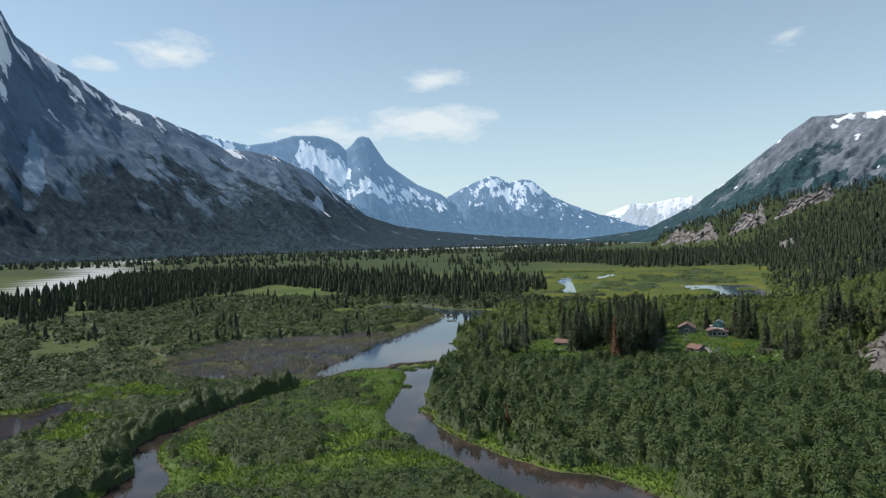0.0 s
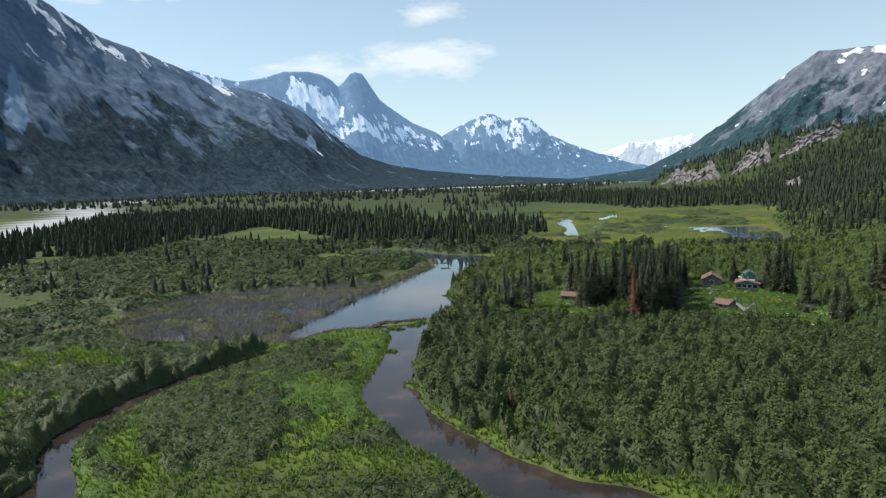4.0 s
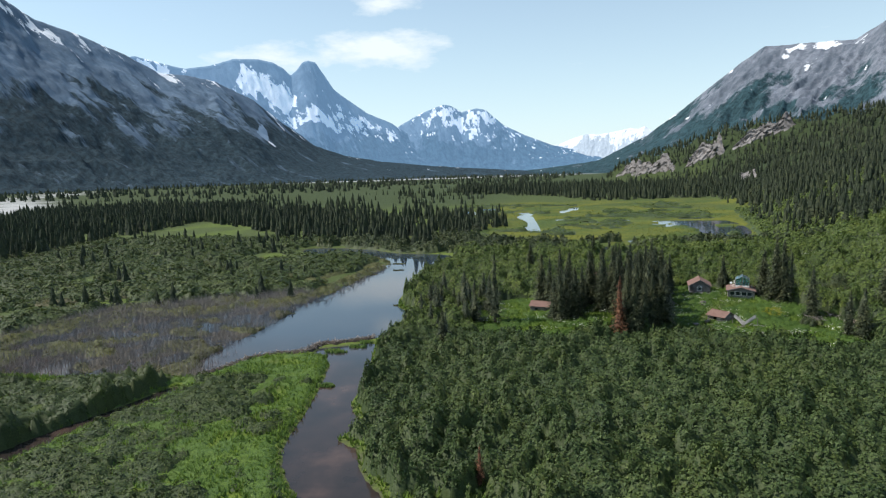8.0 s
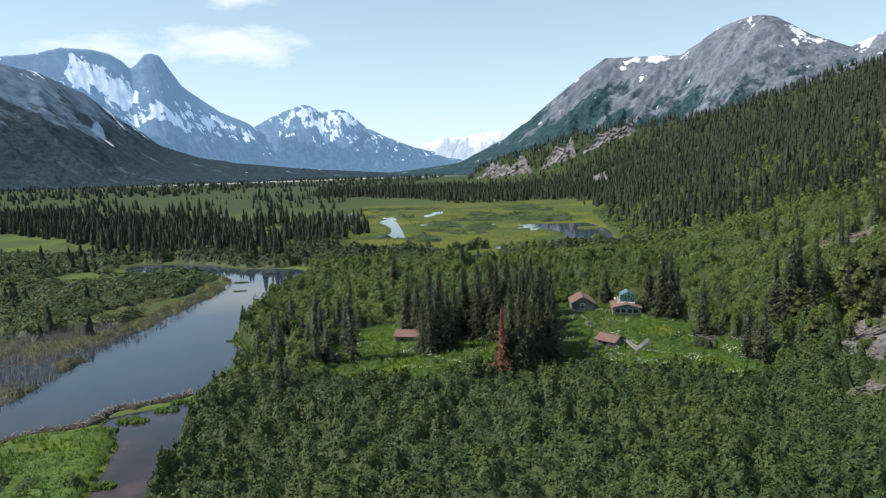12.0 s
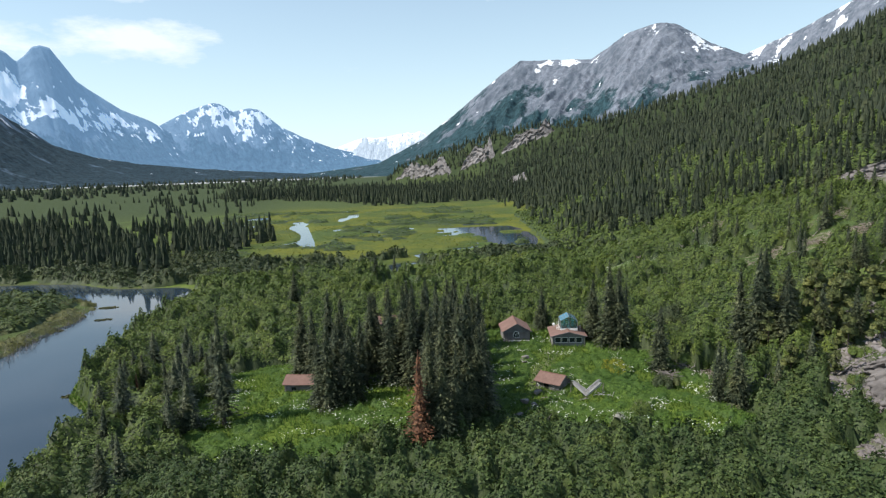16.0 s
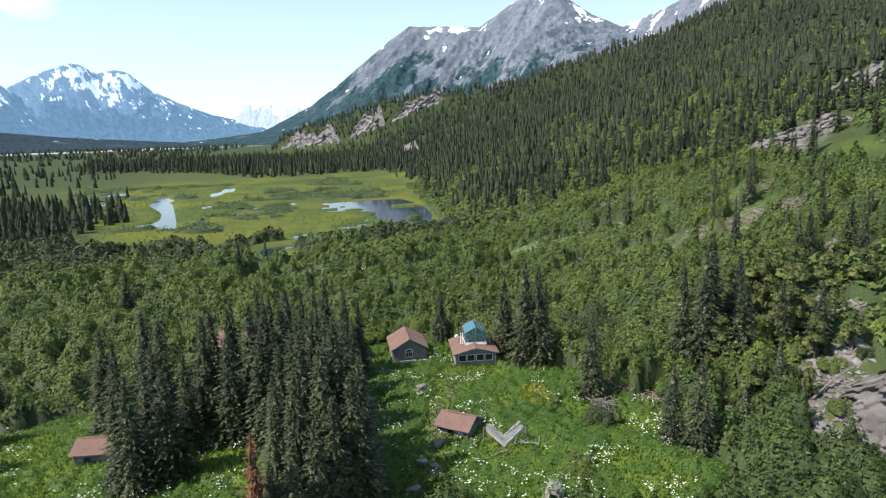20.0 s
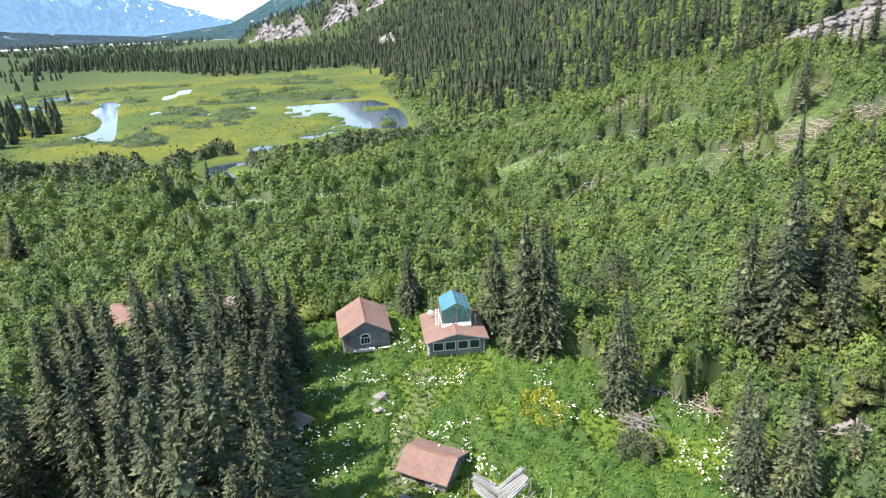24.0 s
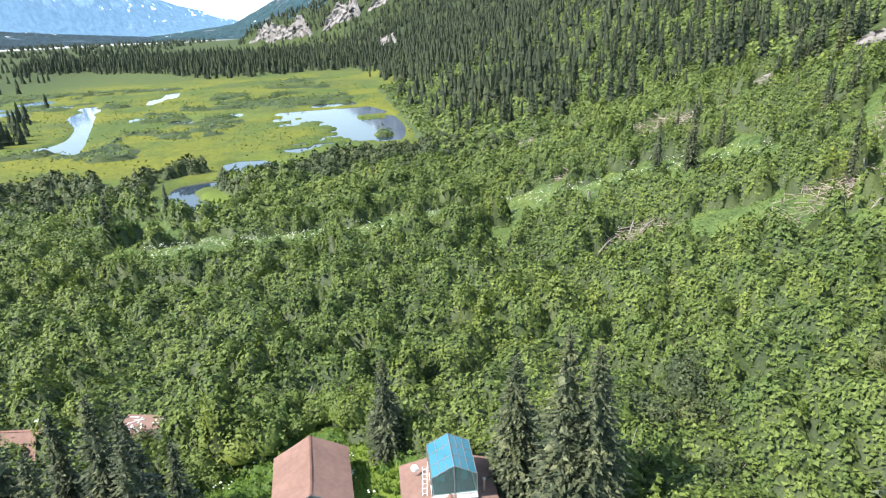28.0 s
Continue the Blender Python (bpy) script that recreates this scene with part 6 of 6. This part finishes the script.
prism("roof", [(-1.1, 1.0), (1.1, 1.0), (0, 1.75)], -1.0, 1.0, DEADWOOD, outhouse, "warped silver-grey roof")
# again a black panel in place of an unlit opening
boxed("doorway", (-0.25, -0.74, -0.4), (0.35, -0.71, 0.8), UNLIT_BLACK, outhouse)


# ---- rocks ----
def rock_mesh(seed, flat=0.7):
    """An angular block: the hull of points strewn in a box, its edges broken."""
    pick = random.Random(400 + seed)
    bm = bmesh.new()
    for _ in range(26):
        v = Vector((pick.gauss(0, 1), pick.gauss(0, 1), pick.gauss(0, 1)))
        m = max(abs(v.x), abs(v.y), abs(v.z)) * 0.6 + v.length * 0.4
        bm.verts.new(Vector((v.x, v.y, v.z * flat)) / m * pick.uniform(0.72, 1.0))
    hull = bmesh.ops.convex_hull(bm, input=bm.verts)
    bmesh.ops.delete(bm, geom=[g for g in hull["geom_interior"] if isinstance(g, bmesh.types.BMVert)], context="VERTS")
    me = bpy.data.meshes.new("stone")
    bm.to_mesh(me)
    bm.free()
    me.materials.append(STONE_GREY)
    return me


STONE_GREY = plain("grey_granite", (0.21, 0.185, 0.178), 0.9, 1.3, 0.5, relief=0.8, coord="World")
ROCKS = [rock_mesh(k, 0.55 + 0.12 * (k % 4)) for k in range(6)]
rrng = random.Random(77)


def boulder(x, y, size, label="weathered grey boulder on the slope", sink=0.35, name="boulder", group="boulders"):
    z = float(land(np.array([x]), np.array([y]))[0])
    ob = new(name, ROCKS[rrng.randrange(6)])
    ob.matrix_world = Matrix.Translation((x, y, z + size * (0.3 - sink))) @ pose(0, 0, 0, rrng.uniform(-20, 20), rrng.uniform(-20, 20), rrng.uniform(0, 360)) @ Matrix.Diagonal((size * rrng.uniform(0.8, 1.4), size, size * rrng.uniform(0.6, 1.0), 1))
    return tagged(ob, label, "rock", group)


boulder(31.2, 120.1, 1.0, "pale pinkish-grey slab lying among meadow plants", -0.15)
boulder(30.6, 118.5, 0.8, "pale pinkish-grey slab lying among meadow plants", -0.1)
boulder(30.3, 119.7, 0.6, "pale pinkish-grey slab lying among meadow plants", -0.1)
boulder(29.4, 106.6, 0.7, "pale pinkish-grey slab lying among meadow plants", -0.3)
boulder(26.0, 103.1, 0.8, "pale pinkish-grey slab lying among meadow plants", -0.3)
boulder(23.6, 98.1, 0.7, "pale pinkish-grey slab lying among meadow plants", -0.3)
boulder(27.4, 102.0, 0.5, "pale pinkish-grey slab lying among meadow plants", -0.3)
boulder(29.6, 127.0, 0.8, "pale grey boulder by the cabin corner", 0.3)
boulder(44.5, 113, 0.7, "low grey stone among white flowers", 0.3)
for sx, sy, sr in SCARPS:
    for k in range(int(9 + sr * 0.8) if sx < 140 else 12):
        a, r = rrng.uniform(0, 6.28), sr * 1.15 * math.sqrt(rrng.random())
        boulder(sx + r * math.cos(a), sy + r * math.sin(a), rrng.choice((0.3, 0.4, 0.6, 0.8, 1.1)) * rrng.uniform(0.8, 1.3) * (1.4 if sx > 140 else 1.0))


def rubble(rng, x, y, z, size):
    """Loose angular stones of eight faces each."""
    n = len(x)
    unit = np.array([(1, 0, 0), (0, 1, 0), (-1, 0, 0), (0, -1, 0), (0, 0, 1), (0, 0, -1)], float)
    turn = rng.rand(n) * 6.28
    p = unit[None] * size[:, None, None] * (0.5 + 0.8 * rng.rand(n, 6, 1)) + (rng.rand(n, 6, 3) - 0.5) * 0.5 * size[:, None, None]
    c, s = np.cos(turn)[:, None], np.sin(turn)[:, None]
    p = np.stack([x[:, None] + c * p[..., 0] - s * p[..., 1], y[:, None] + s * p[..., 0] + c * p[..., 1], z[:, None] + p[..., 2] * 0.7], -1)
    faces = np.array([(0, 1, 4), (1, 2, 4), (2, 3, 4), (3, 0, 4), (1, 0, 5), (2, 1, 5), (3, 2, 5), (0, 3, 5)])
    return p[:, faces].reshape(-1, 3)


rng = np.random.RandomState(66)
x, y = scatter(rng, 56, 128, 52, 132, 0.42)
near = np.zeros(len(x))
for sx, sy, sr in SCARPS:
    near = np.maximum(near, smooth(1.25, 0.4, np.hypot(x - sx, y - sy) / sr + 0.9 * (fbm(x / 4, y / 4, 3) - 0.5)))
keep = rng.rand(len(x)) < near * 0.85
x, y = x[keep], y[keep]
v = rubble(rng, x, y, land(x, y) + 0.05, 0.10 + 0.55 * rng.rand(len(x)) ** 2.6)
tagged(new("scree", face_mesh("scree", v, 3, STONE_GREY)), "pinkish grey broken stones on the bare slope", "stones", kind="stuff")


def crag(name, label, ax, ay, bx, by, high, back, rough, nu, nv, stone=None):
    """A broken rock face standing along a line of the hill."""
    s, v = np.meshgrid(np.linspace(0, 1, nu), np.linspace(0, 1, nv))
    x, y = ax + (bx - ax) * s, ay + (by - ay) * s
    nx, ny = (by - ay), -(bx - ax)
    n = math.hypot(nx, ny)
    nx, ny = nx / n, ny / n
    length = s * n
    tall = high * (0.45 + 0.75 * fbm(length / (n * 0.16) + 3, 0 * s, 3)) * np.clip(np.sin(np.pi * s) * 2.2, 0, 1)
    jut = (ridged(length / (high * 0.55), v * 2.2, 4) - 0.5) * rough + (vnoise(np.floor(length / (high * 0.22) + v * 1.3), np.floor(v * 7)) - 0.5) * rough * 0.5 + np.floor(v * 5 + 2 * fbm(length / high, v, 2)) * -back / 6
    x, y = x + nx * jut, y + ny * jut
    base = land(x, y)
    z = base[:1] * 0 + np.minimum(base, base[:1] + 2) - 1.5 + v * (tall + 1.5)
    z = np.where(v > 0.97, np.minimum(z, land(x, y) + tall), z)
    return tagged(new(name, grid_mesh(name, np.stack([x, y, z], -1), stone or CLIFF, False)), label, "cliff", kind="structure")


CLIFF = plain("pale_cliff", (0.21, 0.195, 0.19), 0.95, 0.12, 0.5, relief=0.8, coord="World")
OUTCROP = plain("grey_brown_rock", (0.175, 0.158, 0.15), 0.95, 0.5, 0.6, relief=1.0, coord="World")
crag("cliff_far", "pale grey broken cliff on the wooded ridge", 112, 1650, 215, 1375, 38, 13, 12, 170, 30)
crag("cliff_middle", "pale grey broken cliff on the wooded ridge", 232, 1345, 292, 1262, 40, 12, 12, 100, 30)
crag("cliff_ridge", "pale grey broken cliff on the wooded ridge", 305, 1262, 402, 1185, 32, 12, 11, 120, 30)
crag("cliff_low", "pale rock step above the marsh", 222, 925, 246, 880, 13, 14, 8, 50, 14)
crag("outcrop_hill", "grey rock outcrop on the hillside", 148, 186, 186, 172, 4.5, 8, 4, 110, 24, OUTCROP)
crag("outcrop_hill_upper", "grey rock outcrop on the hillside", 216, 214, 252, 196, 8, 10, 5, 100, 24, OUTCROP)
crag("outcrop_near", "broken grey rock face beside the clearing", 75, 93, 64, 58, 8.5, 7, 3.6, 200, 40, OUTCROP)


# ---- beaver dam ----
DAM = curve_through([(-54, 94.5), (-61, 89.8), (-66, 87), (-67, 81.5), (-73, 78.4), (-78, 74), (-80, 67), (-83, 61)], 0.6)
dam = thing("beaver_dam", Matrix.Identity(4), "beaver dam of grey sticks and mud across the river", "dam")
rows = []
for k, (px, py) in enumerate(DAM):
    qx, qy = DAM[min(k + 1, len(DAM) - 1)] - DAM[max(k - 1, 0)]
    n = math.hypot(qx, qy)
    nx, ny = qy / n, -qx / n
    h = 0.85 + 0.35 * float(fbm(np.array([k * 0.13]), np.array([3.0]), 3)[0])
    rows.append([(px + nx * w + 0.25 * math.sin(k * 1.7 + w), py + ny * w, z) for w, z in ((-1.5, -0.7), (-0.7, h * 0.5), (-0.2, h), (0.3, h * 0.9), (1.1, h * 0.3), (1.9, -0.7))])
under("mound", grid_mesh("mound", np.array(rows), plain("dam_mud", (0.075, 0.058, 0.045), 0.95, 3, 0.4, relief=0.8)), dam, "dark mud and debris")
STICKS = []
for k in range(5):
    bm = tapered(bmesh.new(), [(-1, 0, 0), (0, 0.05 * (k - 2), 0.03), (1, 0, 0)], [0.05, 0.045, 0.025], 5)
    me = bpy.data.meshes.new("stick")
    bm.to_mesh(me)
    bm.free()
    me.materials.append(DEADWOOD)
    STICKS.append(me)
for k in range(280):
    i = rrng.randrange(len(DAM))
    px, py = DAM[i]
    qx, qy = DAM[min(i + 1, len(DAM) - 1)] - DAM[max(i - 1, 0)]
    n = math.hypot(qx, qy)
    w = rrng.uniform(-0.7, 1.4)
    ob = under("stick", STICKS[k % 5], dam)
    ob.matrix_local = pose(px + qy / n * w, py - qx / n * w, 0.95 - 0.5 * abs(w - 0.1) + rrng.uniform(-0.05, 0.15), rrng.uniform(-25, 25), rrng.uniform(-40, 40), math.degrees(math.atan2(qy, qx)) + rrng.gauss(60, 50)) @ Matrix.Diagonal((rrng.uniform(0.5, 1.2), 1.8, 1.8, 1))


# ---- fallen logs and brush piles ----
def fallen_log(x, y, length, turn, label="bleached fallen trunk lying in the brush", rise=0.5):
    z0 = float(land(np.array([x]), np.array([y]))[0])
    a = radians(turn)
    ex, ey = x + length * math.cos(a), y + length * math.sin(a)
    z1 = float(land(np.array([ex]), np.array([ey]))[0])
    ob = thing("fallen_tree", pose(x, y, z0), label, "log", "fallen trunks")
    d = Vector((ex - x, ey - y, z1 - z0))
    rod("trunk", [(0, 0, rise * 0.3), tuple(d * 0.5 + Vector((0, 0, rise))), tuple(d + Vector((0, 0, rise)))], [0.13, 0.10, 0.04], DEADWOOD, ob, "", 6)
    for k in range(4):
        s = rrng.uniform(0.35, 0.95)
        p = d * s + Vector((0, 0, rise))
        rod("limb", [tuple(p), tuple(p + Vector((rrng.uniform(-1, 1), rrng.uniform(-1, 1), rrng.uniform(0.3, 1.2))))], [0.05, 0.015], DEADWOOD, ob, "", 4)


for cx, cy, n, spread in ((116, 258, 7, 16), (130, 225, 6, 16), (134, 208, 4, 10), (118, 150, 4, 12), (88, 166, 5, 10), (73, 180, 5, 8), (104, 185, 6, 14), (131, 142, 3, 10), (62, 109, 2, 3), (70, 96, 3, 6), (95, 240, 6, 14)):
    for k in range(n):
        fallen_log(cx + rrng.gauss(0, spread * 0.5), cy + rrng.gauss(0, spread * 0.35), rrng.uniform(3, 8.5), rrng.uniform(-35, 60) + (180 if k % 2 else 0), rise=rrng.uniform(0.7, 2.0))
fallen_log(17.2, 107.2, 5.5, 62, "silver-grey log leaning in the meadow", 0.8)
fallen_log(29.5, 104.6, 3.2, -12, "silver-grey log lying before the shed", 0.2)
fallen_log(34.5, 101.5, 2.6, 10, "silver-grey log lying in the meadow", 0.2)
for x, y in ((54.3, 107.2), (37.8, 153.6), (60, 111)):
    z = float(land(np.array([x]), np.array([y]))[0])
    pile = thing("brush_pile", pose(x, y, z), "heap of dry grey-pink cut branches", "brush pile", "brush piles")
    for k in range(60):
        ob = under("stick", STICKS[k % 5], pile)
        ob.matrix_local = pose(rrng.gauss(0, 0.9), rrng.gauss(0, 0.7), rrng.uniform(0.1, 1.5), rrng.uniform(-20, 20), rrng.uniform(-25, 25), rrng.uniform(0, 360)) @ Matrix.Diagonal((rrng.uniform(0.6, 1.3), 1.0, 1.0, 1))


# ---- slash: dry branches left lying on the slope ----
rng = np.random.RandomState(69)
lie = []
for sx, sy, sr in SLASH:
    n = int(34 * sr)
    r, q = np.sqrt(rng.rand(n)), rng.rand(n) * 6.28
    x, y = sx + 1.5 * sr * r * np.cos(q), sy + sr * 0.8 * r * np.sin(q)
    turn, long, thick = 0.5 + 0.9 * rng.randn(n), 0.4 + 1.5 * rng.rand(n), 0.02 + 0.045 * rng.rand(n)
    z = land(x, y) + 0.2 + 0.9 * rng.rand(n)
    d = np.stack([np.cos(turn) * long, np.sin(turn) * long, 0.25 * rng.randn(n) * long], -1)
    c = np.stack([x, y, z], -1)
    side = np.stack([-np.sin(turn), np.cos(turn), 0 * turn], -1) * thick[:, None]
    up = np.array([0, 0, 1.0]) * thick[:, None]
    for a, b in ((side, up), (up, -side), (-side, -up), (-up, side)):
        lie.append(np.stack([c - d + a, c + d + 0.4 * a, c + d + 0.4 * b, c - d + b], 1).reshape(-1, 3))
tagged(new("slash_branches", face_mesh("slash_branches", np.concatenate(lie), 4, plain("dry_pinkish_wood", (0.34, 0.27, 0.235), 0.9, 0.8, 0.35, relief=0, coord="World"))), "dry pinkish-grey branches strewn over the slope", "branches", kind="stuff")


# ---- drowned willows in the pond ----
rng = np.random.RandomState(71)
x, y = scatter(rng, -162, -76, 50, 215, 0.95)
gap = water_gap(x, y)
edge = (gap < 1.5) & (gap > -9) & (x < -84) & (y > 60)
keep = (inside(x, y, REED_BED) | (edge & (rng.rand(len(x)) < 0.35))) & (rng.rand(len(x)) < smooth(0.25, 0.5, fbm(x / 9, y / 9, 3) + 0.12))
x, y = x[keep], y[keep]
n, per = len(x), 8
a, h = rng.rand(n, per) * 6.28, 0.8 + 1.9 * rng.rand(n, per)
fx, fy = x[:, None] + 0.35 * np.cos(a), y[:, None] + 0.35 * np.sin(a)
tx, ty = fx + 0.35 * h * np.cos(a), fy + 0.35 * h * np.sin(a)
c, s = np.cos(a + 1.57) * 0.035, np.sin(a + 1.57) * 0.035
low = np.maximum(land(x, y), -0.3)[:, None] - 0.1 + 0 * a
v = np.stack([np.stack([fx - c, fy - s, low], -1), np.stack([fx + c, fy + s, low], -1), np.stack([tx, ty, low + h], -1)], 2).reshape(-1, 3)
tagged(new("drowned_willows", face_mesh("drowned_willows", v, 3, plain("dry_stems", (0.25, 0.225, 0.21), 0.95, 0.3, 0.35, relief=0, coord="World"))), "grey-brown dead willow stems standing in the pond", "dead shrubs", kind="stuff")


def mire_amount(x, y):
    gap = water_gap(x, y)
    mire = inside(x, y, REED_BED) * smooth(0.53, 0.66, fbm(x / 7 + 3, y / 5, 3)) * 1.3
    rim = smooth(-3.5, -0.5, gap) * smooth(7, 3, gap) * smooth(0.36, 0.52, fbm(x / 5 + 8, y / 5, 3)) * (x < -84) * 1.2
    flats = smooth(0.44, 0.56, fbm(x / 18 + 5, y / 14, 3)) * smooth(1, 4, gap) * ~inside(x, y, REED_BED)
    return np.maximum(np.maximum(mire, rim), flats) * (y > 62)


thicket("mire_sedge", "olive and straw-brown sedge tussocks round the drowned willows", DRY_SEDGE, 33, (-190, -82, 60, 236), 0.95, 1.9, 1.0, 5, 0.22, None, mire_amount, "sedge")
for x, y, w in ((-63, 79, 1.6), (-60, 83, 1.9), (-56, 87.5, 1.5), (-55.5, 91, 1.3), (-53, 60, 1.2), (-83, 220, 2.0), (-78, 202, 1.6), (-58.6, 134, 1.3), (-90, 120, 1.0), (-86.6, 191, 1.4)):
    rng_t = np.random.RandomState(int(900 + 10 * w - x))
    k = int(26 * w * w)
    r, q = w * np.sqrt(rng_t.rand(k)), rng_t.rand(k) * 6.28
    bx, by = x + 1.5 * r * np.cos(q), y + 0.7 * r * np.sin(q)
    made = bushes(rng_t, bx, by, 0 * bx - 0.12, np.full(k, 0.38), (0.5 if y < 100 else 0.24) * (1 + 0.8 * rng_t.rand(k)), 12, 0.13, 7)
    tagged(new("sedge_islet", bush_mesh("sedge_islet", made, HERB if y < 100 else DRY_SEDGE)), "bright green sedge islet in the shallow creek" if y < 100 else "olive sedge islet standing in the pond", "sedge", "sedge islets")


# ---- meadow grass and flowers ----
def blades(rng, x, y, z, high, wide, per):
    n = len(x)
    a = rng.rand(n, per) * 6.28
    h = high[:, None] * (0.6 + 0.7 * rng.rand(n, per))
    fx, fy = x[:, None] + 0.3 * (rng.rand(n, per) - 0.5), y[:, None] + 0.3 * (rng.rand(n, per) - 0.5)
    tx, ty = fx + 0.55 * h * np.cos(a), fy + 0.55 * h * np.sin(a)
    c, s = np.cos(a + 1.57) * wide, np.sin(a + 1.57) * wide
    zz = z[:, None] + 0 * a
    return np.stack([np.stack([fx - c, fy - s, zz], -1), np.stack([fx + c, fy + s, zz], -1), np.stack([tx, ty, zz + h], -1)], 2).reshape(-1, 3)


rng = np.random.RandomState(81)
def herbs_grow(x, y):
    path = away_from(x, y, curve_through([(24, 99), (28.5, 103), (30, 110), (33.5, 117), (36.5, 119), (37, 124)], 2))
    full = inside(x, y, CLEARING) * np.where(x < 8, 0.62, 1.0) * (0.35 + 0.9 * smooth(0.35, 0.5, fbm(x / 6, y / 6, 3))) * smooth(0.9, 2.2, path)
    for bx, by, br in ((32.5, 133, 4.4), (42.3, 127.8, 4.6), (33.2, 109.6, 3.2), (36.9, 103.4, 3.0), (-12.2, 122.6, 3.8)):
        full = full * smooth(br - 0.3, br + 0.5, np.hypot(x - bx, y - by))
    return full


thicket("meadow_herbs", "lush broad-leaved meadow herbs round the cabins", HERB, 32, (-31, 63, 83, 143), 0.45, 1.25, 0.9, 18, 0.13, None, herbs_grow, "herbs")
x, y = scatter(rng, -32, 64, 82, 146, 0.5)
keep = inside(x, y, CLEARING) & (rng.rand(len(x)) < 0.9)
x, y = x[keep], y[keep]
v = blades(rng, x, y, land(x, y) - 0.05, 0.3 + 0.5 * fbm(x / 4, y / 4, 3), 0.09, 5)
tagged(new("meadow_grass", face_mesh("meadow_grass", v, 3, GRASSY)), "lush bright green meadow plants in the clearing", "grass", kind="stuff")
x, y = scatter(rng, -165, 60, -45, 140, 0.75)
gap = water_gap(x, y)
lush = np.zeros(x.shape, bool)
for q in GRASS_PATCHES:
    lush |= wandering(x, y, q)
keep = (gap > 0.15) & ((gap < 3.0 + 7.0 * smooth(0.5, 0.65, fbm(x / 12, y / 12, 2))) | lush | ((x < creek_x(y)) & (x > -100) & (y < 40) & (rng.rand(len(x)) < 0.6))) & ~inside(x, y, REED_BED) & (away_from(x, y, DAM) > 2.2) & (rng.rand(len(x)) < 0.8)
x, y = x[keep], y[keep]
v = blades(rng, x, y, land(x, y) - 0.05, 0.5 + 0.7 * fbm(x / 3, y / 3, 2), 0.14, 5)
tagged(new("bank_sedge", face_mesh("bank_sedge", v, 3, GRASSY)), "bright green sedge along the river banks", "grass", kind="stuff")


def umbels(rng, x, y, z, high, size):
    """Flat white flower heads: small six-sided plates, several to a plant."""
    n, per = len(x), 4
    cx = (x[:, None] + (rng.rand(n, per) - 0.5) * 0.9)[..., None]
    cy = (y[:, None] + (rng.rand(n, per) - 0.5) * 0.9)[..., None]
    cz = (z[:, None] + high[:, None] * (0.75 + 0.4 * rng.rand(n, per)))[..., None]
    s = (size * (0.6 + 0.8 * rng.rand(n, per)))[..., None]
    a = np.arange(6) * math.pi / 3 + (rng.rand(n, per) * 6)[..., None]
    tip = (rng.rand(n, per) - 0.5)[..., None]
    return np.stack([cx + s * np.cos(a), cy + s * np.sin(a), cz + s * tip * np.cos(a)], -1).reshape(-1, 3)


x, y = scatter(rng, -30, 62, 84, 146, 0.75)
p = smooth(0.52, 0.64, fbm(x / 4 + 4, y / 4, 3)) * inside(x, y, CLEARING) * np.where(x > 34, 0.6, 0.3)
keep = rng.rand(len(x)) < p
x2, y2 = scatter(rng, -30, 150, 150, 235, 1.25)
k2 = rng.rand(len(x2)) < smooth(0.60, 0.68, fbm(x2 / 26 + 1, y2 / 9, 3)) * 0.15 * (x2 < foot_x(y2) + 50) + smooth(5, 1.5, away_from(x2, y2, HERB_BANDS[0][0]) + 5 * (fbm(x2 / 5, y2 / 5, 2) - 0.5)) * 0.9
x, y = np.concatenate([x[keep], x2[k2]]), np.concatenate([y[keep], y2[k2]])
high = np.where(y > 148, 1.3, 0.95)
v = umbels(rng, x, y, land(x, y), high, 0.085)
tagged(new("cow_parsnip_flowers", face_mesh("cow_parsnip_flowers", v, 6, plain("white_petals", (0.66, 0.69, 0.56), 0.8, 6, 0.1, relief=0))), "white cow parsnip flowers over the meadow", "flowers", kind="stuff")
x, y = scatter(rng, 43, 50, 109, 116, 0.5)
keep = np.hypot((x - 46.5) / 2.6, (y - 112.5) / 2.6) + 0.5 * (fbm(x, y, 2) - 0.5) < 1
x, y = x[keep], y[keep]
v = bushes(rng, x, y, land(x, y), np.full(len(x), 0.6), 0.6 + 0.7 * rng.rand(len(x)), 26, 0.11, 7)
tagged(new("yellow_shrub", bush_mesh("yellow_shrub", v, leafy("yellow_leaves", [(0, (0.17, 0.19, 0.020)), (1, (0.28, 0.29, 0.035))], 0.3, 0.3, bushy=True))), "yellow-green leafy patch beside the flowers", "shrubs", kind="stuff")
x, y = scatter(rng, -130, 130, 300, 650, 3.4)
keep = (water_gap(x, y) > 0.5) & (x < foot_x(y) + 5) & ~inside(x, y, FLAT_WOOD) & (rng.rand(len(x)) < 0.5 * smooth(0.42, 0.58, fbm(x / 22, y / 22, 3)))
x, y = x[keep], y[keep]
v = blades(rng, x, y, land(x, y) - 0.1, 0.25 + 0.35 * fbm(x / 12, y / 12, 3), 0.5, 5)
tagged(new("marsh_sedge", face_mesh("marsh_sedge", v, 3, leafy("yellow_sedge", [(0, (0.13, 0.15, 0.03)), (1, (0.22, 0.23, 0.05))], 0.03, 0.3))), "yellow-green sedge tussocks over the marsh", "grass", kind="stuff")
